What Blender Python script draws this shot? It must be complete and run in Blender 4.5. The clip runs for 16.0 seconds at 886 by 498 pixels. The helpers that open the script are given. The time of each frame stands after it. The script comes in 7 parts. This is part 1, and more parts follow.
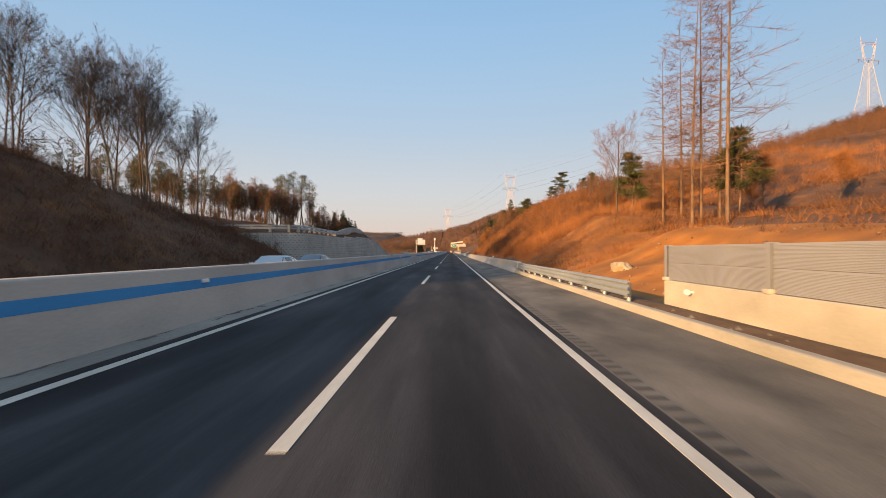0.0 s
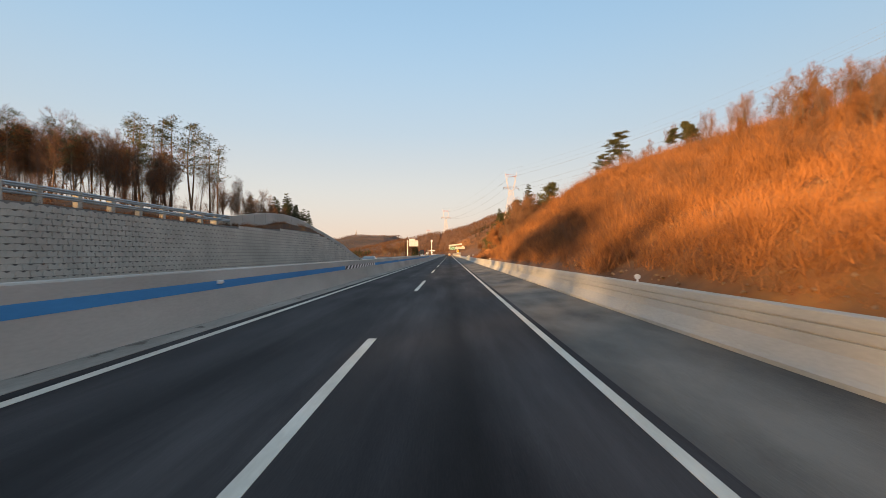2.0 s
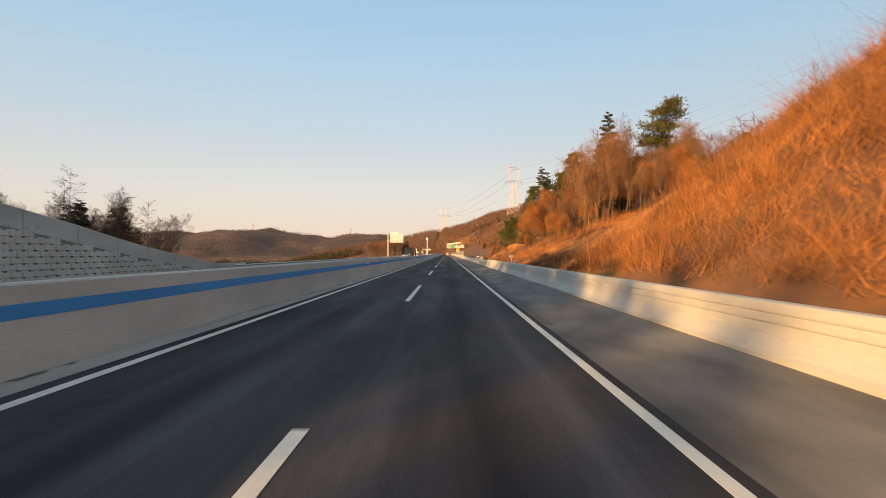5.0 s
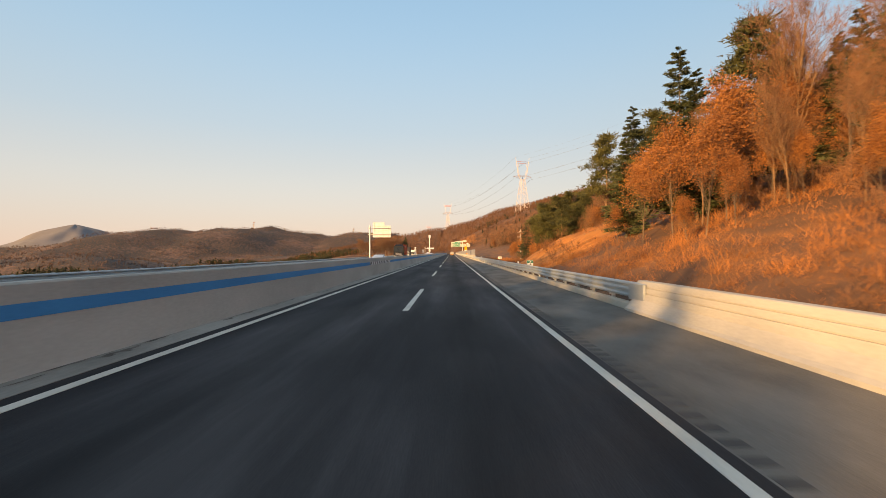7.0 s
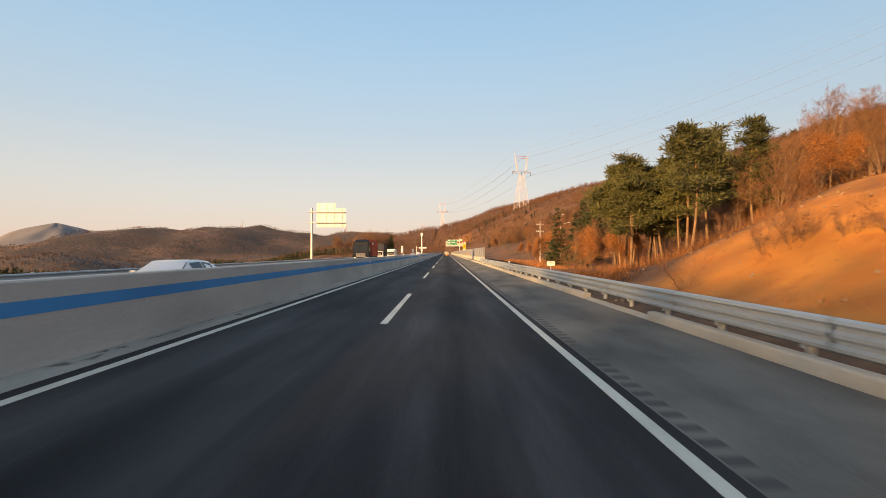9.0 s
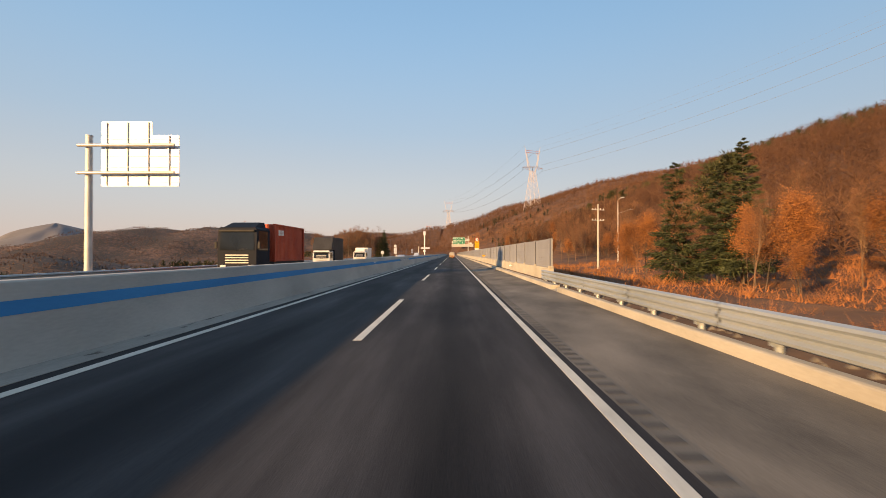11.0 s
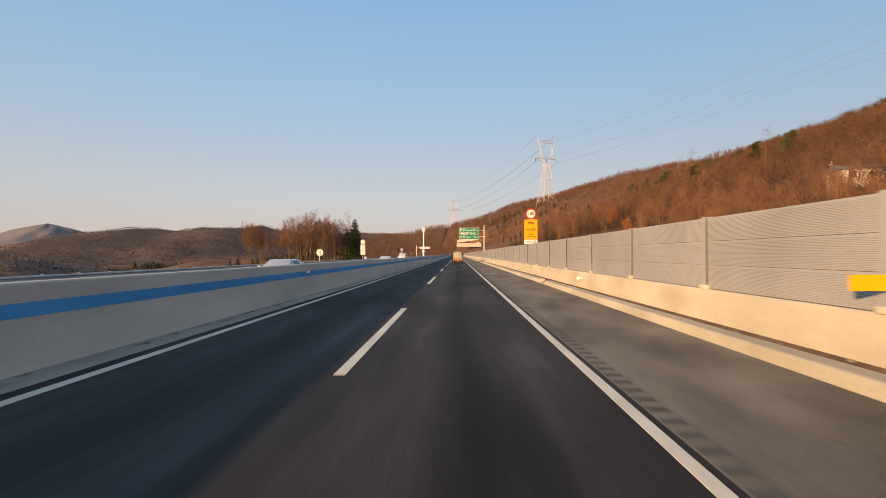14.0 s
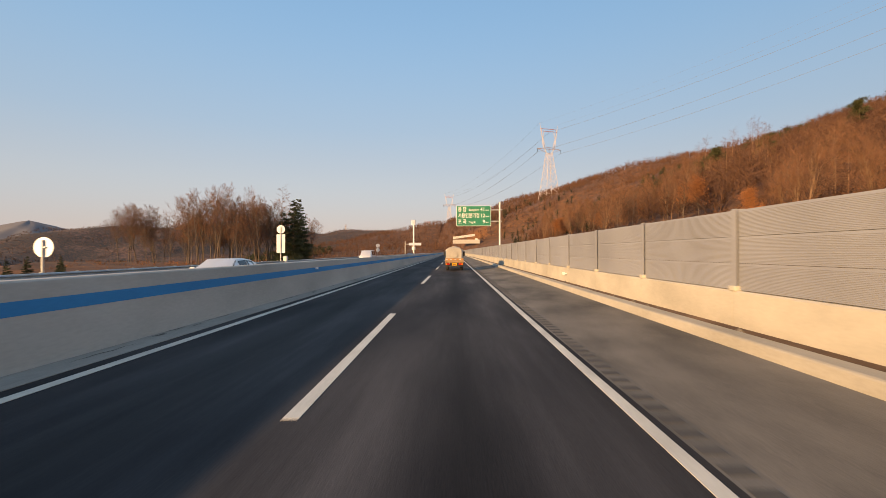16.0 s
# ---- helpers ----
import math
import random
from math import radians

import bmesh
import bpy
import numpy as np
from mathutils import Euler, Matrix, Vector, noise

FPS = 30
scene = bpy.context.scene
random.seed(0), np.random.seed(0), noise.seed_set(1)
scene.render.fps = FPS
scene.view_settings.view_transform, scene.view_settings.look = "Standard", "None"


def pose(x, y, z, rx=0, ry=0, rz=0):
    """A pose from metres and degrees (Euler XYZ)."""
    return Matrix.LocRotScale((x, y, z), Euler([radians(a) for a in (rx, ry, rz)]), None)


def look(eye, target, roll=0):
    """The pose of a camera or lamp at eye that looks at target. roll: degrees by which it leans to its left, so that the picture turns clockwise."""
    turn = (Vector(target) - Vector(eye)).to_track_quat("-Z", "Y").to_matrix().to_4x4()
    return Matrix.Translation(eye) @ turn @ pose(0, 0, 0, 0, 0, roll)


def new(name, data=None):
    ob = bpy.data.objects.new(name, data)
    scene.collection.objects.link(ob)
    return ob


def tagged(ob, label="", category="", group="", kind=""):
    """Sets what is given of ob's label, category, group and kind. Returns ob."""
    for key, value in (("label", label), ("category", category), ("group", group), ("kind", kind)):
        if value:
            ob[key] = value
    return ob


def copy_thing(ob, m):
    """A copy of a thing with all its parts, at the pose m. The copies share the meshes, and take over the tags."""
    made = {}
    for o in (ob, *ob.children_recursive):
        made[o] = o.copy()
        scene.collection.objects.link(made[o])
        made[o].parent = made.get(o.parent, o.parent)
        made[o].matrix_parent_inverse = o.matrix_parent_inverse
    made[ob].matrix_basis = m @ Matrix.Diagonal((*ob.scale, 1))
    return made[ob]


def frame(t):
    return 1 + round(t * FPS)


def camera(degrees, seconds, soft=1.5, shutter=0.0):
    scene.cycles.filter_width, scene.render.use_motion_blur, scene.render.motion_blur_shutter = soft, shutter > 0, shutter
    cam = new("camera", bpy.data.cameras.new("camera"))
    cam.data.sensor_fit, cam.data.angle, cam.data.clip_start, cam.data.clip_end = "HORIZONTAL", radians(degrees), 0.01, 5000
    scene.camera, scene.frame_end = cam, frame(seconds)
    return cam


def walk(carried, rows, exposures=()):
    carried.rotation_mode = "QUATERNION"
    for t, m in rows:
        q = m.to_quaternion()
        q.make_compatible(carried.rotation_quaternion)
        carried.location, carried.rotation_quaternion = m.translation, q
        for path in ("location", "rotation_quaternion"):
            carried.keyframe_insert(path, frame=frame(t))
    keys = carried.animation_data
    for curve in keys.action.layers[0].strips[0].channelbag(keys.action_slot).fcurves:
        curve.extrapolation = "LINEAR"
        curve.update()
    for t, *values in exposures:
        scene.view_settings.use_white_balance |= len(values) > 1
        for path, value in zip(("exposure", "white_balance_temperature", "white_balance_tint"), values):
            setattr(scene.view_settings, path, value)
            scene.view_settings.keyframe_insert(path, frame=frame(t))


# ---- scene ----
# ---- camera ----
cam = camera(87.8, 16.0, soft=0.45, shutter=0.15)
EYE = 1.70
PATH = (  # seconds, x, y, yaw, pitch, roll
    (0.0, -0.11, -0.46, 0.97, 0.27, -0.10),
    (0.5, -0.09, 10.08, 0.63, 0.31, 0.03),
    (1.0, -0.07, 20.70, 0.63, 0.47, 0.07),
    (1.5, -0.05, 31.41, 0.46, 0.49, 0.10),
    (2.0, -0.03, 42.14, 0.76, 0.62, 0.13),
    (2.5, -0.03, 52.90, 0.97, 0.65, 0.11),
    (3.0, -0.05, 63.68, 0.28, 0.52, 0.29),
    (3.5, -0.07, 74.52, 0.63, 0.52, 0.13),
    (4.3, -0.10, 91.83, 0.58, 0.53, 0.13),
    (5.2, -0.17, 111.28, 0.46, 0.56, 0.15),
    (6.0, -0.19, 128.53, 0.41, 0.57, 0.15),
    (6.5, -0.20, 139.25, 0.88, 0.57, 0.12),
    (7.0, -0.23, 149.93, 1.03, 0.45, 0.07),
    (7.5, -0.21, 160.57, 0.59, 0.30, -0.02),
    (8.0, -0.16, 171.21, 0.45, 0.43, -0.13),
    (8.5, -0.13, 181.83, 0.50, 0.58, -0.18),
    (9.0, -0.09, 192.43, 0.38, 0.44, -0.00),
    (9.8, 0.01, 209.30, 0.60, 0.48, -0.01),
    (10.7, 0.23, 228.17, 1.05, 0.54, -0.02),
    (11.5, 0.33, 244.88, 1.26, 0.57, -0.02),
    (12.0, 0.34, 255.33, 1.17, 0.32, 0.18),
    (12.5, 0.30, 265.69, 1.15, 0.38, -0.06),
    (13.0, 0.26, 276.12, 1.10, 0.34, 0.00),
    (13.5, 0.15, 286.48, 1.59, 0.46, -0.11),
    (14.0, 0.09, 296.93, 1.78, 0.66, 0.05),
    (14.5, 0.04, 307.27, 1.65, 0.75, -0.11),
    (15.0, 0.06, 317.74, 1.55, 0.52, -0.15),
    (15.5, 0.04, 328.13, 1.48, 0.51, -0.20),
    (16.0, 0.09, 338.75, 1.30, 0.35, 0.14),
)
walk(cam, [(t, pose(x, y, EYE, 90 + pitch, roll, yaw)) for t, x, y, yaw, pitch, roll in PATH], exposures=((0.0, 0.74, 9200, 14), (0.8, 0.76, 9500, 14), (1.5, 0.82, 10300, 14), (2.5, 0.96, 10700, 14), (6.0, 0.92, 11300, 14), (9.0, 0.90, 10700, 14), (11.5, 0.62, 9000, 13), (16.0, 0.60, 8900, 13)))

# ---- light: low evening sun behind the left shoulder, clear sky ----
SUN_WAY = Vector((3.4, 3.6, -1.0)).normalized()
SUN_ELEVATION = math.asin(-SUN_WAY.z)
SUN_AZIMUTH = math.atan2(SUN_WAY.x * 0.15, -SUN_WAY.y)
world = bpy.data.worlds.new("evening_sky")
scene.world = world
world.use_nodes = True
wn = world.node_tree.nodes
wl = world.node_tree.links
wn.clear()
sky = wn.new("ShaderNodeTexSky")
sky.sky_type, sky.sun_disc = "NISHITA", False
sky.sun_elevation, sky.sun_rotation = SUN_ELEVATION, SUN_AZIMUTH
sky.altitude, sky.air_density, sky.dust_density, sky.ozone_density = 100, 1.0, 0.15, 2.0
# warm haze that thins out upwards, all round
coord = wn.new("ShaderNodeTexCoord")
split = wn.new("ShaderNodeSeparateXYZ")
ramp = wn.new("ShaderNodeValToRGB")
ramp.color_ramp.interpolation = "EASE"
ramp.color_ramp.elements[0].position, ramp.color_ramp.elements[0].color = 0.0, (0.62, 0.45, 0.60, 1)
ramp.color_ramp.elements[1].position, ramp.color_ramp.elements[1].color = 0.5, (1.2, 1.40, 1.60, 1)
ramp.color_ramp.elements.new(0.16).color = (0.86, 0.76, 0.84, 1)
tint = wn.new("ShaderNodeMix")
tint.data_type, tint.blend_type = "RGBA", "MULTIPLY"
tint.inputs[0].default_value = 1.0
back = wn.new("ShaderNodeBackground")
back.inputs["Strength"].default_value = 0.15
sky_out = wn.new("ShaderNodeOutputWorld")
wl.new(coord.outputs["Generated"], split.inputs[0])
wl.new(split.outputs["Z"], ramp.inputs[0])
wl.new(sky.outputs[0], tint.inputs[6])
wl.new(ramp.outputs[0], tint.inputs[7])
# evening haze: pale and rosy at the horizon, blue overhead, even all round
haze = wn.new("ShaderNodeValToRGB")
haze.color_ramp.interpolation = "B_SPLINE"
haze.color_ramp.elements[0].position, haze.color_ramp.elements[0].color = 0.0, (0.495, 0.535, 0.665, 1)
haze.color_ramp.elements[1].position, haze.color_ramp.elements[1].color = 0.95, (0.36, 0.48, 0.72, 1)
haze.color_ramp.elements.new(0.72).color = (0.26, 0.45, 0.80, 1)
haze.color_ramp.elements.new(0.10).color = (0.51, 0.59, 0.76, 1)
haze.color_ramp.elements.new(0.25).color = (0.37, 0.61, 0.95, 1)
haze.color_ramp.elements.new(0.52).color = (0.13, 0.44, 0.96, 1)
veil = wn.new("ShaderNodeMix")
veil.data_type = "RGBA"
veil.inputs[0].default_value = 0.8
wl.new(split.outputs["Z"], haze.inputs[0])
wl.new(tint.outputs[2], veil.inputs[6])
bright = wn.new("ShaderNodeVectorMath")
bright.operation = "SCALE"
bright.inputs["Scale"].default_value = 3.85
wl.new(haze.outputs[0], bright.inputs[0])
wl.new(bright.outputs[0], veil.inputs[7])
wl.new(veil.outputs[2], back.inputs["Color"])
wl.new(back.outputs[0], sky_out.inputs["Surface"])

sun_data = bpy.data.lights.new("sun", "SUN")
sun_data.energy, sun_data.angle, sun_data.color = 5.0, radians(0.6), (1.0, 0.68, 0.39)
sun = new("sun", sun_data)
sun.matrix_world = look((0, 0, 60), Vector((0, 0, 60)) + SUN_WAY)


# ---- materials ----
def material(name, dark, light, scale=4.0, rough=0.85, metal=0.0, bump=0.0, fine=60.0, stretch=(1, 1, 1), vary=0.0, own=False, spread=0.5):
    """Two-scale mottled surface: dark to light by coarse and fine noise at real size; vary: lightness by object or island."""
    m = bpy.data.materials.new(name)
    m.use_nodes = True
    n, l = m.node_tree.nodes, m.node_tree.links
    b = n["Principled BSDF"]
    b.inputs["Roughness"].default_value, b.inputs["Metallic"].default_value = rough, metal
    if own:
        place = n.new("ShaderNodeTexCoord").outputs["Object"]
    else:
        place = n.new("ShaderNodeNewGeometry").outputs["Position"]
    mp = n.new("ShaderNodeMapping")
    mp.inputs["Scale"].default_value = stretch
    l.new(place, mp.inputs["Vector"])
    a, c = n.new("ShaderNodeTexNoise"), n.new("ShaderNodeTexNoise")
    a.inputs["Scale"].default_value, a.inputs["Detail"].default_value = 1 / scale, 5
    c.inputs["Scale"].default_value, c.inputs["Detail"].default_value = fine, 3
    l.new(mp.outputs[0], a.inputs["Vector"])
    l.new(mp.outputs[0], c.inputs["Vector"])
    mix = n.new("ShaderNodeMath")
    mix.operation = "MULTIPLY_ADD"
    mix.inputs[1].default_value = 0.35
    l.new(c.outputs["Fac"], mix.inputs[0])
    sc = n.new("ShaderNodeMath")
    sc.operation = "MULTIPLY_ADD"
    sc.inputs[1].default_value, sc.inputs[2].default_value = 1.0, -0.18
    l.new(a.outputs["Fac"], sc.inputs[0])
    l.new(sc.outputs[0], mix.inputs[2])
    last = mix.outputs[0]
    if vary:
        info = n.new("ShaderNodeObjectInfo")
        geo = n.new("ShaderNodeNewGeometry")
        both = n.new("ShaderNodeMath")
        both.operation = "ADD"
        l.new(info.outputs["Random"], both.inputs[0])
        l.new(geo.outputs["Random Per Island"], both.inputs[1])
        mv = n.new("ShaderNodeMath")
        mv.operation = "MULTIPLY_ADD"
        mv.inputs[1].default_value = vary
        shift = n.new("ShaderNodeMath")
        shift.operation = "SUBTRACT"
        shift.inputs[1].default_value = vary
        l.new(both.outputs[0], mv.inputs[0])
        l.new(last, mv.inputs[2])
        l.new(mv.outputs[0], shift.inputs[0])
        last = shift.outputs[0]
    r = n.new("ShaderNodeValToRGB")
    r.color_ramp.elements[0].position, r.color_ramp.elements[0].color = 0.5 - spread / 2, (*dark, 1)
    r.color_ramp.elements[1].position, r.color_ramp.elements[1].color = 0.5 + spread / 2, (*light, 1)
    l.new(last, r.inputs[0])
    l.new(r.outputs[0], b.inputs["Base Color"])
    if bump:
        bp = n.new("ShaderNodeBump")
        bp.inputs["Distance"].default_value = bump
        bp.inputs["Strength"].default_value = 0.6
        l.new(mix.outputs[0], bp.inputs["Height"])
        l.new(bp.outputs[0], b.inputs["Normal"])
    return m


def asphalt_material(name, dark, light, stripes):
    """Asphalt with long oil and wear streaks along the road at the given x places."""
    m = material(name, dark, light, 1.8, 0.8, 0, 0.012, 70.0, (1, 0.22, 1), spread=0.34)
    m.node_tree.nodes["Principled BSDF"].inputs["Specular IOR Level"].default_value = 0.13
    n, l = m.node_tree.nodes, m.node_tree.links
    b = n["Principled BSDF"]
    base = b.inputs["Base Color"].links[0].from_socket
    pos = n.new("ShaderNodeNewGeometry").outputs["Position"]
    sep = n.new("ShaderNodeSeparateXYZ")
    l.new(pos, sep.inputs[0])
    wob = n.new("ShaderNodeTexNoise")
    wob.inputs["Scale"].default_value = 1.0
    mp = n.new("ShaderNodeMapping")
    mp.inputs["Scale"].default_value = (1.2, 0.03, 1)
    l.new(pos, mp.inputs[0])
    l.new(mp.outputs[0], wob.inputs["Vector"])
    total = None
    for x, wide, depth in stripes:
        d = n.new("ShaderNodeMath")
        d.operation = "SUBTRACT"
        d.inputs[1].default_value = x
        l.new(sep.outputs["X"], d.inputs[0])
        q = n.new("ShaderNodeMath")
        q.operation = "MULTIPLY"
        l.new(d.outputs[0], q.inputs[0])
        l.new(d.outputs[0], q.inputs[1])
        e = n.new("ShaderNodeMath")
        e.operation = "MULTIPLY_ADD"
        e.inputs[1].default_value, e.inputs[2].default_value = 1 / wide ** 2, 1.0
        l.new(q.outputs[0], e.inputs[0])
        v = n.new("ShaderNodeMath")
        v.operation = "DIVIDE"
        v.inputs[0].default_value = depth
        l.new(e.outputs[0], v.inputs[1])
        if total is None:
            total = v.outputs[0]
        else:
            s = n.new("ShaderNodeMath")
            l.new(total, s.inputs[0])
            l.new(v.outputs[0], s.inputs[1])
            total = s.outputs[0]
    am = n.new("ShaderNodeMath")
    am.operation = "MULTIPLY"
    l.new(total, am.inputs[0])
    wr = n.new("ShaderNodeMath")
    wr.operation = "MULTIPLY_ADD"
    wr.inputs[1].default_value, wr.inputs[2].default_value = 1.2, 0.4
    l.new(wob.outputs["Fac"], wr.inputs[0])
    l.new(wr.outputs[0], am.inputs[1])
    mul = n.new("ShaderNodeMath")
    mul.operation = "SUBTRACT"
    mul.inputs[0].default_value = 1.0
    l.new(am.outputs[0], mul.inputs[1])
    mx = n.new("ShaderNodeVectorMath")
    mx.operation = "SCALE"
    l.new(base, mx.inputs[0])
    # pale dust smears drawn out along the lanes
    sm = n.new("ShaderNodeTexNoise")
    sm.inputs["Scale"].default_value, sm.inputs["Detail"].default_value, sm.inputs["Roughness"].default_value = 1.0, 6, 0.62
    sp = n.new("ShaderNodeMapping")
    sp.inputs["Scale"].default_value = (1.5, 0.11, 1)
    l.new(pos, sp.inputs[0])
    l.new(sp.outputs[0], sm.inputs["Vector"])
    sr = n.new("ShaderNodeMapRange")
    sr.inputs["From Min"].default_value, sr.inputs["From Max"].default_value = 0.46, 0.78
    sr.inputs["To Min"].default_value, sr.inputs["To Max"].default_value = 0.94, 1.7
    l.new(sm.outputs["Fac"], sr.inputs["Value"])
    both = n.new("ShaderNodeMath")
    both.operation = "MULTIPLY"
    l.new(mul.outputs[0], both.inputs[0])
    l.new(sr.outputs[0], both.inputs[1])
    l.new(both.outputs[0], mx.inputs["Scale"])
    l.new(mx.outputs[0], b.inputs["Base Color"])
    return m


ASPHALT = asphalt_material("asphalt", (0.0172, 0.0171, 0.0190), (0.0500, 0.0480, 0.0488), ((0.15, 0.32, 0.5), (-0.75, 0.45, -0.42), (1.1, 0.42, -0.42), (-3.3, 0.3, 0.35), (-4.2, 0.4, -0.25), (-2.45, 0.4, -0.25)))
SHOULDER = material("shoulder_asphalt", (0.062, 0.058, 0.052), (0.205, 0.188, 0.162), 1.3, 0.9, 0, 0.012, 60.0, (1, 0.4, 1), spread=0.4)
GROOVE = material("groove_asphalt", (0.052, 0.049, 0.045), (0.100, 0.094, 0.086), 1.0, 0.9, 0, 0.0, 80.0)
PAINT = material("road_paint", (0.46, 0.44, 0.37), (0.80, 0.77, 0.67), 0.5, 0.6, 0, 0.004, 25.0, (1, 0.4, 1), spread=0.7)
CONCRETE = material("barrier_concrete", (0.33, 0.32, 0.285), (0.56, 0.54, 0.485), 1.6, 0.88, 0, 0.008, 26.0, (1, 0.35, 1.0), spread=0.6)
GUTTER = material("gutter_concrete", (0.17, 0.165, 0.145), (0.42, 0.40, 0.355), 1.4, 0.92, 0, 0.01, 24.0, (1, 0.3, 1), spread=0.6)
KERB = material("kerb_concrete", (0.32, 0.30, 0.25), (0.52, 0.485, 0.41), 1.2, 0.9, 0, 0.006, 28.0, (1, 0.5, 1))
BLUE = material("blue_paint", (0.002, 0.19, 0.43), (0.006, 0.285, 0.59), 1.6, 0.8, 0, 0.0, 30.0, (1, 0.4, 1))
BLACK = material("black_paint", (0.012, 0.012, 0.014), (0.035, 0.035, 0.038), 1.0, 0.6)
WHITE = material("white_paint", (0.66, 0.66, 0.64), (0.82, 0.82, 0.80), 1.0, 0.55)
STEEL = material("galvanised_steel", (0.35, 0.39, 0.40), (0.48, 0.52, 0.53), 1.0, 0.48, 0.45, 0.0, 12.0, (1, 0.4, 1))
PANEL = material("grey_noise_panel", (0.27, 0.278, 0.295), (0.35, 0.36, 0.38), 2.0, 0.6, 0.15, 0.0, 20.0, vary=0.10)
DARK = material("dark_rubber", (0.012, 0.012, 0.012), (0.03, 0.03, 0.03), 0.3, 0.8)
STONE = material("wall_block", (0.43, 0.405, 0.35), (0.66, 0.62, 0.54), 3.0, 0.9, 0, 0.012, 22.0, vary=0.12)


def ground_material():
    """Leaf litter and dry grass, with bare orange soil on the cut slopes along the road."""
    m = material("hill_ground", (0.060, 0.029, 0.017), (0.165, 0.080, 0.040), 9.0, 0.95, 0, 0.25, 1.2)
    n, l = m.node_tree.nodes, m.node_tree.links
    b = n["Principled BSDF"]
    base = b.inputs["Base Color"].links[0].from_socket
    at = n.new("ShaderNodeAttribute")
    at.attribute_name = "bare"
    na = n.new("ShaderNodeTexNoise")
    na.inputs["Scale"].default_value, na.inputs["Detail"].default_value = 0.35, 6
    pos = n.new("ShaderNodeNewGeometry").outputs["Position"]
    l.new(pos, na.inputs["Vector"])
    th = n.new("ShaderNodeMath")
    th.operation = "MULTIPLY_ADD"
    th.inputs[1].default_value, th.inputs[2].default_value = 1.6, -0.8
    l.new(na.outputs["Fac"], th.inputs[0])
    ad = n.new("ShaderNodeMath")
    ad.use_clamp = True
    l.new(at.outputs["Fac"], ad.inputs[0])
    l.new(th.outputs[0], ad.inputs[1])
    soil = n.new("ShaderNodeValToRGB")
    soil.color_ramp.elements[0].position, soil.color_ramp.elements[0].color = 0.3, (0.36, 0.118, 0.022, 1)
    soil.color_ramp.elements[1].position, soil.color_ramp.elements[1].color = 0.7, (0.66, 0.262, 0.052, 1)
    nb = n.new("ShaderNodeTexNoise")
    nb.inputs["Scale"].default_value, nb.inputs["Detail"].default_value = 1.1, 8
    l.new(pos, nb.inputs["Vector"])
    l.new(nb.outputs["Fac"], soil.inputs[0])
    damp = n.new("ShaderNodeTexNoise")
    damp.inputs["Scale"].default_value, damp.inputs["Detail"].default_value, damp.inputs["Roughness"].default_value = 0.55, 7, 0.62
    l.new(pos, damp.inputs["Vector"])
    dr = n.new("ShaderNodeMapRange")
    dr.inputs["From Min"].default_value, dr.inputs["From Max"].default_value = 0.42, 0.62
    dr.inputs["To Min"].default_value, dr.inputs["To Max"].default_value = 1.0, 0.55
    l.new(damp.outputs["Fac"], dr.inputs["Value"])
    wet = n.new("ShaderNodeVectorMath")
    wet.operation = "SCALE"
    l.new(soil.outputs[0], wet.inputs[0])
    l.new(dr.outputs[0], wet.inputs["Scale"])
    # Valley side: haze and patches of light and shadow put into the colour.
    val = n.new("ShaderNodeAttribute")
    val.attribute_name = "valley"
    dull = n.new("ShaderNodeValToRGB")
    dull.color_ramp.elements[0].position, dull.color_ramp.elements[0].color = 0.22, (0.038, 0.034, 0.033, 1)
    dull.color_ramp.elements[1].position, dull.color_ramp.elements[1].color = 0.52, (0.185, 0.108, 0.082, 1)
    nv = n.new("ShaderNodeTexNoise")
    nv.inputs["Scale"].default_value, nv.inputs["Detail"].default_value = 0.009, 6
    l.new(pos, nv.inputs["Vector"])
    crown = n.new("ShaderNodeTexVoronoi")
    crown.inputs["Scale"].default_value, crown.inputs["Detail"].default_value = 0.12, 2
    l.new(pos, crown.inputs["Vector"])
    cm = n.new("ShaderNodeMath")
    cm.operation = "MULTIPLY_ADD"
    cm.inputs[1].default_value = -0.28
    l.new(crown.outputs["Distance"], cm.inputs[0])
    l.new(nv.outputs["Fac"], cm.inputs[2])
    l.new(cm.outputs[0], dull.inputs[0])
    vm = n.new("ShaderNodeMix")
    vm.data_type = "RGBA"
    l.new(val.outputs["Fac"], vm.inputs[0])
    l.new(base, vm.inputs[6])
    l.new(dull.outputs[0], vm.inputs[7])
    mx = n.new("ShaderNodeMix")
    mx.data_type = "RGBA"
    l.new(ad.outputs[0], mx.inputs[0])
    l.new(vm.outputs[2], mx.inputs[6])
    l.new(wet.outputs[0], mx.inputs[7])
    l.new(mx.outputs[2], b.inputs["Base Color"])
    return m


GROUND = ground_material()


# ---- mesh helpers ----
def mesh_of(name, verts, faces, mats, index=None, smooth=False):
    me = bpy.data.meshes.new(name)
    me.from_pydata([tuple(v) for v in verts], [], [tuple(f) for f in faces])
    for m in (mats if isinstance(mats, (list, tuple)) else [mats]):
        me.materials.append(m)
    if index is not None:
        me.polygons.foreach_set("material_index", np.asarray(index, dtype=np.int32))
    if smooth:
        me.polygons.foreach_set("use_smooth", np.ones(len(me.polygons), dtype=bool))
    me.update()
    return me


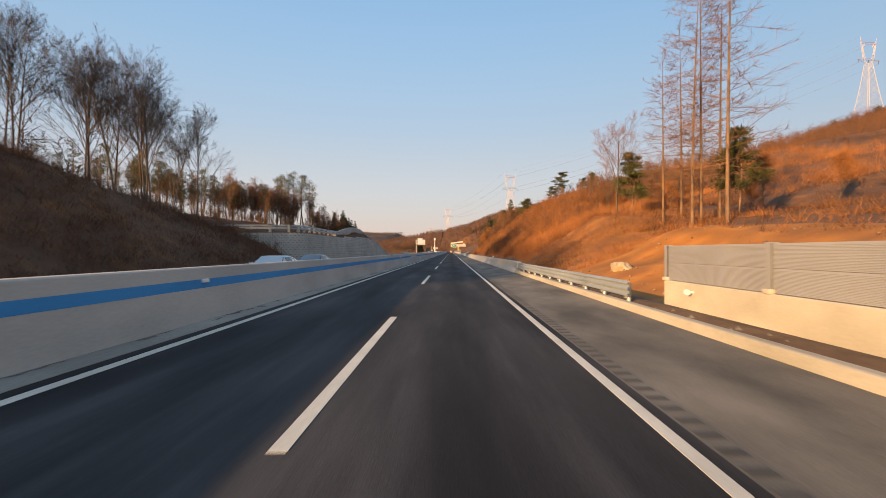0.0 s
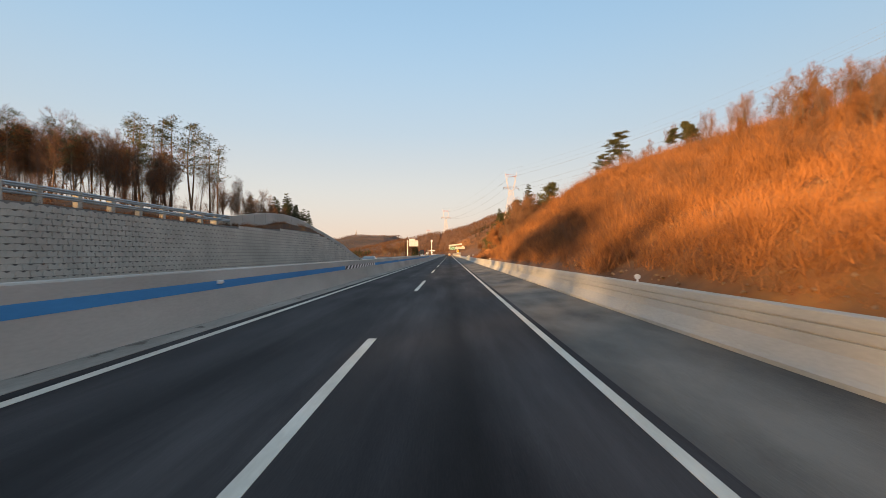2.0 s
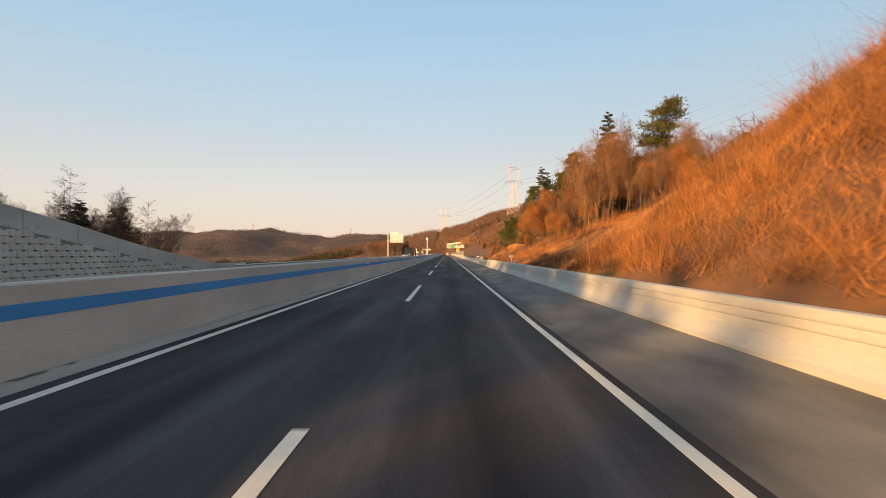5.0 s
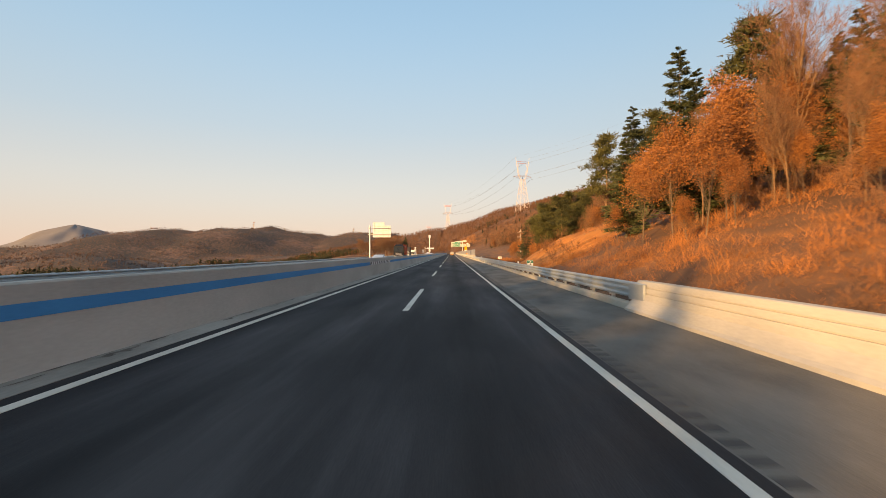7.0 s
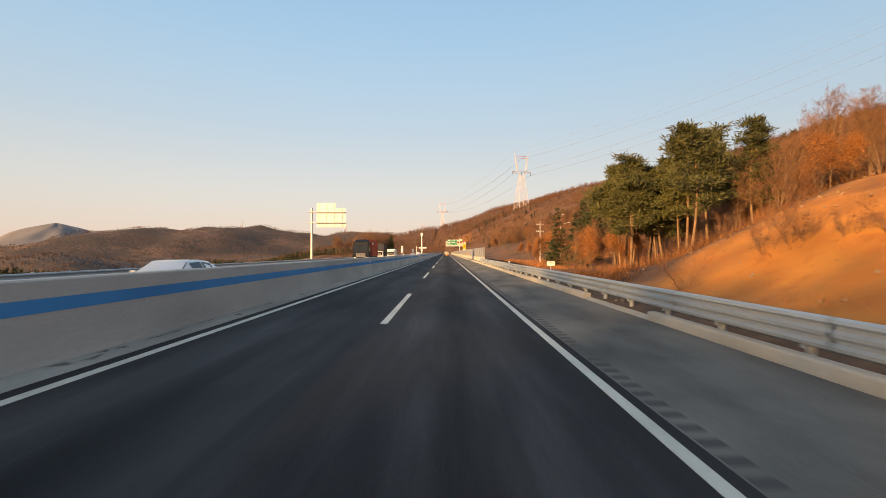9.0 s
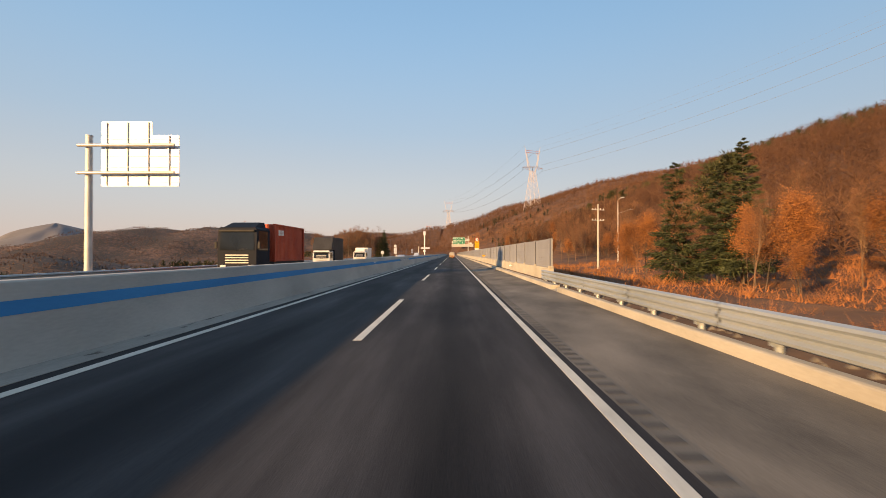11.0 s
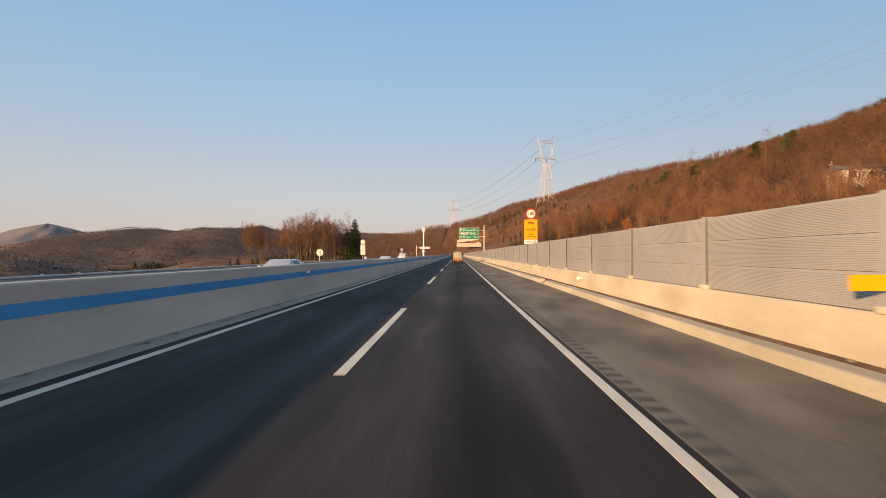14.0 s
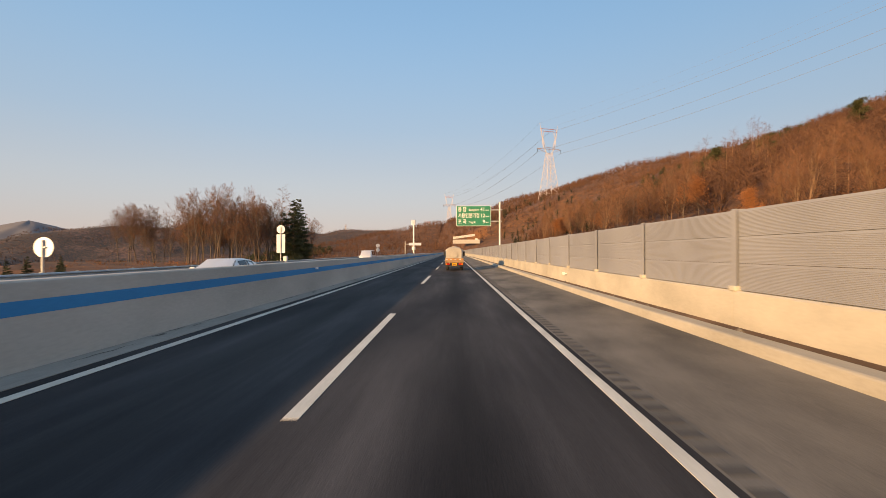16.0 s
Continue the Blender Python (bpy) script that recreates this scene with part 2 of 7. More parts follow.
def tri_mesh(name, verts, tris, mat, smooth=False):
    """Quick mesh out of numpy arrays of corners and triangles."""
    me = bpy.data.meshes.new(name)
    verts, tris = np.asarray(verts, dtype=np.float32), np.asarray(tris, dtype=np.int32)
    me.vertices.add(len(verts))
    me.vertices.foreach_set("co", verts.ravel())
    me.loops.add(tris.size)
    me.loops.foreach_set("vertex_index", tris.ravel())
    me.polygons.add(len(tris))
    me.polygons.foreach_set("loop_start", np.arange(0, tris.size, 3, dtype=np.int32))
    me.materials.append(mat)
    me.update(calc_edges=True)
    if smooth:
        me.polygons.foreach_set("use_smooth", np.ones(len(tris), dtype=bool))
    return me


def part(name, me, parent=None, label=""):
    """Link a mesh (or a bmesh with its material) as one object under a thing or a part."""
    ob = new(name, me)
    if parent is not None:
        ob.parent = parent
    if label:
        ob["label"] = label
    return ob


class Build:
    """Collects boxes, bars and profiles into one mesh."""

    def __init__(self):
        self.v, self.f, self.k = [], [], []

    def add(self, verts, faces, k=0):
        o = len(self.v)
        self.v += [tuple(p) for p in verts]
        self.f += [tuple(o + i for i in f) for f in faces]
        self.k += [k] * len(faces)
        return self

    def box(self, x0, y0, z0, x1, y1, z1, k=0, cut=0.0):
        c = min(cut, (x1 - x0) / 3, (y1 - y0) / 3, (z1 - z0) / 3)
        if c <= 0:
            v = [(x, y, z) for z in (z0, z1) for y in (y0, y1) for x in (x0, x1)]
            return self.add(v, [(0, 2, 3, 1), (4, 5, 7, 6), (0, 1, 5, 4), (2, 6, 7, 3), (0, 4, 6, 2), (1, 3, 7, 5)], k)
        bm = bmesh.new()
        bmesh.ops.create_cube(bm, size=1, matrix=Matrix.Translation(((x0 + x1) / 2, (y0 + y1) / 2, (z0 + z1) / 2)) @ Matrix.Diagonal((x1 - x0, y1 - y0, z1 - z0, 1)))
        bmesh.ops.bevel(bm, geom=bm.edges[:], offset=c, segments=2, affect="EDGES", profile=0.5)
        bm.verts.index_update()
        self.add([p.co for p in bm.verts], [[q.index for q in g.verts] for g in bm.faces], k)
        bm.free()
        return self

    def rod(self, a, b, r0, r1=None, sides=8, k=0, caps=True):
        a, b = Vector(a), Vector(b)
        r1 = r0 if r1 is None else r1
        d = (b - a).normalized()
        u = d.orthogonal().normalized()
        w = d.cross(u)
        v = []
        for p, r in ((a, r0), (b, r1)):
            for i in range(sides):
                t = 2 * math.pi * i / sides
                v.append(p + (u * math.cos(t) + w * math.sin(t)) * r)
        f = [(i, (i + 1) % sides, sides + (i + 1) % sides, sides + i) for i in range(sides)]
        if caps:
            f += [tuple(reversed(range(sides))), tuple(range(sides, 2 * sides))]
        return self.add(v, f, k)

    def along(self, profile, ys, k=0, closed=True, shift=None):
        """A profile of (x, z) drawn out along y; shift(y) gives dx, dz."""
        n, v, f = len(profile), [], []
        for y in ys:
            dx, dz = shift(y) if shift else (0, 0)
            v += [(x + dx, y, z + dz) for x, z in profile]
        for i in range(len(ys) - 1):
            for j in range(n if closed else n - 1):
                a, b = i * n + j, i * n + (j + 1) % n
                f.append((a, b, b + n, a + n))
        if closed:
            f += [tuple(range(n))[::-1], tuple((len(ys) - 1) * n + j for j in range(n))]
        return self.add(v, f, k)

    def mesh(self, name, mats, smooth=False):
        me = mesh_of(name, self.v, self.f, mats, self.k, smooth)
        bm = bmesh.new()
        bm.from_mesh(me)
        bmesh.ops.recalc_face_normals(bm, faces=bm.faces[:])
        bm.to_mesh(me)
        bm.free()
        return me


def empty(name, label="", category="", group="", kind="", at=None):
    ob = new(name)
    if at is not None:
        ob.matrix_world = at
    return tagged(ob, label, category, group, kind)


# ---- the lie of the land ----
RIGHT, LEFT = [], []


def bend(side, y, *flat):
    """Four bends of the ground's cross-section at y, as x and z, going outwards from the road."""
    side.append((y, [(flat[i], flat[i + 1]) for i in range(0, 8, 2)]))


bend(RIGHT, -150, 9, 0.6, 16, 4.5, 34, 6, 170, 46)
bend(RIGHT, -20, 9, 0.5, 14.5, 2.4, 32, 5, 170, 46)
bend(RIGHT, 18, 9, 0.5, 14.5, 2.4, 32, 5, 170, 46)
bend(RIGHT, 32, 9, 0.7, 14.5, 3, 32, 5.5, 170, 46)
bend(RIGHT, 47, 8.5, 0.8, 14.5, 5, 30, 6.5, 170, 46)
bend(RIGHT, 60, 7.6, 0.8, 16, 5.6, 30, 8.6, 170, 48)
bend(RIGHT, 78, 7.4, 0.9, 20, 9.4, 32, 12.8, 170, 50)
bend(RIGHT, 120, 7.4, 0.9, 22, 13, 32, 16.4, 170, 53)
bend(RIGHT, 150, 7.6, 0.6, 16, 4.6, 30, 8.5, 170, 52)
bend(RIGHT, 185, 8.5, 0.5, 16, 4, 24, 7, 170, 52)
bend(RIGHT, 211, 9.5, 0.4, 14.5, 3.7, 22, 6.4, 170, 52)
bend(RIGHT, 229, 11, -0.2, 19, 1.1, 28, 3.6, 170, 51)
bend(RIGHT, 252, 9, -0.5, 22, -1, 45, 1, 170, 50)
bend(RIGHT, 365, 9, -0.5, 22, -0.9, 52, 2, 170, 52)
bend(RIGHT, 420, 9, -0.5, 20, 1.0, 50, 9.5, 170, 54)
bend(RIGHT, 500, 9, -0.5, 20, 1.5, 55, 11, 170, 55)
bend(RIGHT, 680, 9, -0.5, 22, 1, 60, 9, 180, 61)
bend(RIGHT, 760, 6.7, 0, 14, 3, 60, 17, 190, 76)
bend(RIGHT, 830, -6, 2, 15, 22, 60, 41, 190, 89)
bend(RIGHT, 1140, -10, 52, 48, 66, 98, 88, 200, 110)
bend(RIGHT, 1500, -10, 40, 48, 60, 98, 80, 200, 100)
bend(RIGHT, 2500, -10, 30, 48, 30, 98, 40, 200, 50)
bend(RIGHT, 5200, -10, 30, 48, 30, 98, 40, 200, 50)
# The high bends at -120 form an unseen ridge that shades the road.
bend(LEFT, -150, -20, 0, -31, 4, -60, 5, -120, 6)
bend(LEFT, -112, -20, 0, -31, 4, -60, 6, -120, 8)
bend(LEFT, -92, -20, 0, -31, 5, -60, 8, -120, 33)
bend(LEFT, -50, -20, 0, -31, 5, -60, 8, -120, 33)
bend(LEFT, -36, -20, 0, -31, 5, -60, 8.5, -120, 24)
bend(LEFT, -14, -20, 0, -31, 5.5, -60, 9, -120, 24)
bend(LEFT, 4, -20, 0, -31, 7.6, -60, 12, -120, 24)
bend(LEFT, 31, -20, 0, -31, 8.6, -60, 13, -120, 28)
bend(LEFT, 45, -20, 0, -31, 7, -60, 11, -120, 29.5)
bend(LEFT, 55, -20, 0.2, -31, 5.4, -60, 9, -120, 29.5)
bend(LEFT, 61.1, -20.3, 0.1, -27, 2.9, -60, 8, -120, 33)
bend(LEFT, 62.6, -22.6, 0.1, -23.6, 4.2, -60, 9, -120, 33)
bend(LEFT, 65.5, -20.75, 4.2, -26, 5, -60, 9, -120, 34)
bend(LEFT, 80, -20.75, 4.2, -28, 5.6, -60, 9.5, -120, 34.5)
bend(LEFT, 92, -20.75, 4.6, -28, 6, -60, 9.5, -120, 34)
bend(LEFT, 101, -20.75, 5.6, -28, 6.2, -60, 9, -120, 31)
bend(LEFT, 110, -20.75, 5.5, -28, 6, -60, 8, -120, 16)
bend(LEFT, 120, -20.75, 4.4, -28, 5, -60, 6, -120, 0)
bend(LEFT, 130, -20.75, 2.9, -28, 4, -60, 4, -120, -6)
bend(LEFT, 140, -20.75, 1.1, -28, 2, -60, 0, -120, -12)
bend(LEFT, 147, -20.7, 0, -30, 0, -60, -5, -160, -20)
bend(LEFT, 156, -20.7, -0.5, -30, -2.5, -60, -10, -200, -24)
bend(LEFT, 175, -20.7, -0.8, -30, -4, -60, -14, -200, -30)
bend(LEFT, 220, -20.7, -0.8, -34, -6, -60, -16, -200, -32)
bend(LEFT, 350, -20.7, -0.8, -34, -6, -60, -16, -200, -32)
bend(LEFT, 398, -20.7, -0.8, -34, -0.5, -56, 0.5, -200, -30)
bend(LEFT, 445, -20.7, -0.8, -34, -0.5, -56, 0, -200, -30)
bend(LEFT, 490, -20.7, -0.8, -34, -6, -60, -16, -200, -34)
bend(LEFT, 600, -20.7, -0.8, -34, -6, -60, -16, -200, -34)
bend(LEFT, 760, -20.7, -0.8, -34, -4, -60, -6, -200, -15)
bend(LEFT, 900, -20.7, 5, -34, 6, -60, 5, -200, 0)
bend(LEFT, 1140, -20.7, 50, -50, 47, -100, 35, -200, 15)
bend(LEFT, 1500, -20.7, 38, -50, 36, -100, 30, -200, 15)
bend(LEFT, 2500, -20.7, 30, -50, 30, -100, 26, -200, 12)
bend(LEFT, 5200, -20.7, 30, -50, 30, -100, 26, -200, 12)
HILLS = (  # far hills: x, y, height, spread in x and y
    (-1750, 1250, 98, 380, 500), (-1000, 1520, 92, 220, 260), (-760, 1800, 84, 200, 320), (-520, 2000, 74, 260, 350), (-300, 2500, 72, 260, 500),
    (-760, 760, 34, 150, 110), (-520, 860, 22, 140, 90), (-900, 2600, 80, 500, 500), (-380, 620, 12, 90, 60))


def table(y, side):
    ys, rows = [q[0] for q in side], [q[1] for q in side]
    i = max(0, min(len(ys) - 2, int(np.searchsorted(ys, y)) - 1))
    w = min(1, max(0, (y - ys[i]) / (ys[i + 1] - ys[i])))
    w = w * w * (3 - 2 * w)
    return [(a[0] + (b[0] - a[0]) * w, a[1] + (b[1] - a[1]) * w) for a, b in zip(rows[i], rows[i + 1])]


def land(x, y):
    """Height of the ground."""
    if -19.4 <= x <= 6.6 and y < 755:
        return -0.12
    start = float(np.interp(y, (755, 900, 1140, 1500, 2500), (-0.1, 5, 50, 38, 30)))
    if x > (0 if y < 755 else -19.4):
        pts = [(6.6 if y < 755 else -19.4, start)] + table(y, RIGHT)
        top = pts[-1]
        pts += [(500, top[1] + (500 - top[0]) * (0.27 if y < 800 else 0.16)), (900, top[1] + 60), (4500, 60)]
        z = float(np.interp(x, [q[0] for q in pts], [q[1] for q in pts]))
    else:
        pts = [(-19.4, start)] + ([(-20.5, -0.05)] if 63 < y < 147 else []) + table(y, LEFT)
        pts += [(-480, -36 if y > 120 else 20), (-700, -34), (-4500, 0)]
        z = float(np.interp(-x, [-q[0] for q in pts], [q[1] for q in pts]))
    if x < -200 and y > 300:
        for hx, hy, hz, sx, sy in HILLS:
            z += hz * math.exp(-((x - hx) / sx) ** 2 - ((y - hy) / sy) ** 2) * min(1, (-200 - x) / 60)
    edge = min(1.0, max(0.0, (x - 7.2) / 4 if x > -19.4 else (-x - 22) / 4))
    far = min(1.0, max(0.0, (abs(x + 6) - 17) / 60))
    z += edge * 0.45 * noise.noise((x * 0.22, y * 0.16, 1.0)) + edge * 0.16 * noise.noise((x * 0.8, y * 0.6, 2.0))
    z += far * far * 3 * noise.noise((x * 0.02, y * 0.02, 5.0)) + far * far * min(1, abs(x) / 500) * (24 if x < 0 else 16) * noise.fractal((x * 0.005, y * 0.005, 9.0), 0.9, 2.1, 4)
    return z


def steps(*spans):
    out = []
    for a, b, d in spans:
        out += list(np.linspace(a, b, max(2, round(abs(b - a) / d) + 1)))
    return sorted(set(round(float(q), 3) for q in out))


def bare(x, y, z):
    """Where the slopes are stripped to soil."""
    v = 0.0
    if 6.5 < x < 18 and y < 54:
        v = 1.0 if y < 34 else 0.62
    if 6.5 < x < 17 and 126 < y < 157:
        v = 0.95
    if 6.5 < x < 19 and 190 < y < 214:
        v = 1.0
    if 26 < x < 34 and 74 < y < 100:
        v = 0.8
    if 14 < x < 34 and 790 < y < 850:
        v = 0.4
    if 8 < x < 17 and 54 <= y < 70:
        v = 0.45
    return v


LX = steps((-4500, -1200, 150), (-1200, -220, 30), (-220, -60, 8), (-60, -22, 1.6), (-22, -20.75, 0.6), (-20.48, -19.2, 0.4), (-19.2, 6.4, 6.4), (6.4, 40, 0.9), (40, 220, 6), (220, 900, 34), (900, 4500, 300))
LY = steps((-150, -20, 6), (-20, 270, 1.8), (58.4, 65, 0.5), (270, 520, 5), (520, 1200, 16), (1200, 4900, 90))
lv, lbare = [], []
for y in LY:
    for x in LX:
        z = land(x, y)
        lv.append((x, y, z))
        lbare.append(bare(x, y, z))
nx = len(LX)
lf = [(j * nx + i, j * nx + i + 1, (j + 1) * nx + i + 1, (j + 1) * nx + i) for j in range(len(LY) - 1) for i in range(nx - 1)]
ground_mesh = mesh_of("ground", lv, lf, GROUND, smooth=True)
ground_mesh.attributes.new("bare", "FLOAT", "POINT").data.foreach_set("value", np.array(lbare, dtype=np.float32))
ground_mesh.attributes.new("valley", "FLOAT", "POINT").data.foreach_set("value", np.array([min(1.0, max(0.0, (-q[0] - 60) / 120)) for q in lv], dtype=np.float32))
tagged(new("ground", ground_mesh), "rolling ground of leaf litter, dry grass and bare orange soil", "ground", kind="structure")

# ---- mountain far beyond the valley, blued for haze ----
def far_mountain(x, y, top, wide, label):
    """Distant mountain with haze put into its colour: a broad uneven cone of ridges."""
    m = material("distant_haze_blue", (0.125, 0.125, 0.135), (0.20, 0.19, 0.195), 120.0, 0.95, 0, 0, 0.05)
    n, rows = 60, 16
    v = []
    for j in range(rows + 1):
        f = j / rows
        for i in range(n):
            a = 6.28319 * i / n
            r = wide * (1 - f) * (1 + 0.22 * noise.noise((math.cos(a) * 2, math.sin(a) * 2, f * 3)))
            h = top * (1 - (1 - f) ** 1.2) + (1 - f) * f * 24 * noise.noise((math.cos(a) * 3, math.sin(a) * 3, f * 5 + 4))
            v.append((x + r * math.cos(a), y + r * math.sin(a), h - 40))
    f = [(j * n + i, j * n + (i + 1) % n, (j + 1) * n + (i + 1) % n, (j + 1) * n + i) for j in range(rows) for i in range(n)]
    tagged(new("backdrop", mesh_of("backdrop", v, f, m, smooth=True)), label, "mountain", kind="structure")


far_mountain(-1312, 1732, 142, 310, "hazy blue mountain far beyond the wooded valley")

# ---- the road ----
END = 765.0
X_DASH, X_EDGE, X_INNER = -1.575, 1.97, -5.10
RISE = 0.165  # the hard shoulder climbs gently to the kerb


def kept_in(x, z):
    """Roadside profile drawn in towards the road and up on to the raised shoulder."""
    return 0.9 * x, 1.7 + 0.9 * (z - 1.7)


def verge_z(x):
    return float(np.interp(x, (4.73, 5.0, 5.2, 5.7, 6.62), (0.24, 0.30, 0.345, 0.28, 0.06)))


Y_ROAD = steps((-150, 600, 25), (600, END, 55))
road = Build().along([(-5.45, -0.1), (-5.45, 0), (2.14, 0), (2.14, -0.1)], Y_ROAD).mesh("road", ASPHALT)
tagged(new("road", road), "dark asphalt two-lane carriageway with oil-stained wheel tracks", "road", kind="structure")
side = Build().along([(2.14, -0.1), (2.14, 0), (2.45, 0), (4.52, RISE), (4.52, -0.1)], Y_ROAD).mesh("shoulder", SHOULDER)
tagged(new("shoulder", side), "worn lighter grey asphalt hard shoulder", "road", kind="structure")
other = Build().along([(-18.9, -0.1), (-18.9, 0), (-7.1, 0), (-7.1, -0.1)], Y_ROAD).mesh("opposite_road", ASPHALT)
tagged(new("opposite_road", other), "dark asphalt carriageway for oncoming traffic", "road", kind="structure")

# the right lane widens a little past the soil cutting
edge_right = Build().along([(-0.075, -0.01), (-0.075, 0.005), (0.075, 0.005), (0.075, -0.01)], steps((-150, 205, 20), (205, 265, 6), (265, END, 25)), shift=lambda y: (float(np.interp(y, (205, 265), (1.915, 1.975))), 0)).mesh("edge_line", PAINT)
tagged(new("edge_line", edge_right), "solid white painted edge line", "road marking", kind="structure")
edge_left = Build().box(X_INNER - 0.09, -150, -0.01, X_INNER + 0.09, END, 0.005).mesh("edge_line", PAINT)
tagged(new("edge_line", edge_left), "solid white painted edge line along the median", "road marking", kind="structure")
dash_mesh = Build().box(-0.085, 0, -0.01, 0.085, 8.0, 0.005).mesh("lane_dash", PAINT)
for i in range(-3, 40):
    d = new("lane_dash", dash_mesh)
    d.location = (X_DASH, 3.4 + 20 * i, 0)
    tagged(d, "white painted dashed lane line on asphalt", "road marking", "lane dashes", "structure")
for x in (-7.9, -15.4):
    o = new("edge_line", Build().box(x - 0.09, -150, -0.01, x + 0.09, END, 0.005).mesh("edge_line", PAINT))
    tagged(o, "solid white painted edge line of the oncoming lanes", "road marking", kind="structure")
for i in range(-3, 30):
    d = new("lane_dash", dash_mesh)
    d.location = (-11.6, 9 + 20 * i, 0)
    tagged(d, "white painted dashed lane line on the oncoming carriageway", "road marking", "lane dashes", "structure")

# ---- median barrier ----
FACE = ((-6.0, 0.0), (-6.02, 0.1), (-6.17, 1.27), (-6.20, 1.30), (-6.48, 1.30), (-6.51, 1.27), (-6.66, 0.1), (-6.68, 0.0))


def face_x(z):
    """x of the median's sloping face, towards the camera's lanes."""
    return -6.02 - (z - 0.1) / 1.17 * 0.15


median = tagged(new("median_barrier", Build().along(list(FACE), steps((-150, END, 30))).mesh("median_barrier", CONCRETE)), "tall grey concrete median barrier with stained face", "barrier", kind="structure")
gutter = Build().along([(-5.999, -0.1), (-5.999, 0.03), (-5.45, 0.008), (-5.45, -0.1)], steps((-150, END, 25))).mesh("gutter", GUTTER)
tagged(new("gutter", gutter), "stained concrete gutter strip along the median", "gutter", kind="structure")
gutter = Build().along([(-6.681, -0.1), (-6.681, 0.03), (-7.1, 0.008), (-7.1, -0.1)], steps((-150, END, 25))).mesh("gutter", GUTTER)
tagged(new("gutter", gutter), "stained concrete gutter strip along the median", "gutter", kind="structure")
Z0, Z1 = 0.80, 1.01
HATCHED = ((69.0, 79.5), (183.2, 193.8), (291.0, 301.6))
start = -150.0
for a, b in HATCHED + ((760.0, 760.0),):
    me = Build().add([(face_x(z) + o, y, z) for y in (start, a) for z in (Z0, Z1) for o in (0.005, -0.01)], [(0, 4, 6, 2), (1, 3, 7, 5), (0, 1, 5, 4), (2, 6, 7, 3), (0, 2, 3, 1), (4, 5, 7, 6)]).mesh("blue_stripe", BLUE)
    part("blue_stripe", me, median, "weathered blue painted stripe")
    if b > a:
        n = 11
        w = (b - a) / (2 * n)
        for i in range(2 * n):
            y = a + i * w
            q = [(face_x(z) + o, y + s + (0.55 if z == Z1 else 0), z) for s in (0, w) for z in (Z0, Z1) for o in (0.005, -0.01)]
            part("warning_stripe", Build().add(q, [(0, 4, 6, 2), (1, 3, 7, 5), (0, 1, 5, 4), (2, 6, 7, 3), (0, 2, 3, 1), (4, 5, 7, 6)]).mesh("warning_stripe", WHITE if i % 2 else BLACK), median)
    start = b + 0.3
MARKER = material("reflector_white", (0.7, 0.7, 0.68), (0.9, 0.9, 0.88), 0.2, 0.3)
marker_mesh = Build().box(-0.02, -0.14, -0.045, 0.05, 0.14, 0.045, cut=0.02).mesh("median_reflector", MARKER)
for i in range(-2, 14):
    o = new("median_reflector", marker_mesh)
    o.location = (face_x(0.98) + 0.01, 10.7 + 43.6 * i, 0.97)
    tagged(o, "small white reflector fixed to the median barrier", "reflector", "median reflectors")


# ---- right roadside ----
def kerb(y0, y1):
    e = 5.26 if y1 < 255 else 5.42
    prof = [(5.0, -0.3), (5.0, 0.03), (5.02, 0.17), (5.035, 0.195), (5.07, 0.21), (e - 0.03, 0.21), (e, 0.19), (e, -0.3)]
    me = Build().along([kept_in(*q) for q in prof], steps((y0, y1, 12))).mesh("kerb", KERB)
    tagged(new("kerb", me), "pale concrete kerb along the hard shoulder", "kerb", kind="structure")


for a, b in ((-150, 33.0), (162.4, 203.0), (207.8, 253.1), (254.2, 320.4), (322.2, 420.0), (421.5, 520.0), (521.5, 760.0)):
    kerb(a, b)
# sunken drain inlets in the gaps of the kerb
for a, b in ((203.0, 207.8), (253.1, 254.2), (320.4, 322.2), (420.0, 421.5)):
    me = Build().along([(4.5, 0.02), (4.5, RISE + 0.004), (4.58, RISE + 0.02), (4.738, 0.22), (4.738, 0.02)], [a + 0.02, b - 0.02]).mesh("drain_inlet", KERB)
    tagged(new("drain_inlet", me), "low concrete drain inlet in a gap of the kerb", "drain", kind="structure")
verge = Build().along([(4.74, -0.12)] + [(x, verge_z(x)) for x in (4.74, 5.0, 5.2, 5.7, 6.62)] + [(6.62, -0.12)], steps((-150, 755, 12))).mesh("verge", material("verge_dirt", (0.06, 0.035, 0.022), (0.16, 0.10, 0.065), 0.8, 0.95, 0, 0.03, 14.0))
tagged(new("verge", verge), "narrow strip of brown dirt and dead grass behind the kerb", "verge", kind="structure")


def jersey(y0, y1):
    prof = [(4.92, -0.1), (4.92, 0.06), (5.00, 0.12), (5.17, 0.34), (5.215, 0.52), (5.245, 0.525), (5.25, 0.545), (5.222, 0.55), (5.255, 0.68), (5.285, 0.685), (5.29, 0.705), (5.262, 0.71), (5.31, 0.85), (5.34, 0.87), (5.55, 0.87), (5.58, 0.85), (5.72, 0.0), (5.72, -0.1)]
    ys = steps((y0, y1, 6))
    return Build().along([kept_in(*q) for q in prof], ys).mesh("concrete_barrier", CONCRETE)


y = 33.0
while y < 162.0:
    y1 = 35.7 if y < 35 else min(y + 18.38, 162.4)
    tagged(new("concrete_barrier", jersey(y, y1)), "pale sloping concrete safety barrier with grooved top edge", "barrier", "roadside barriers", "structure")
    y = y1 + 0.02

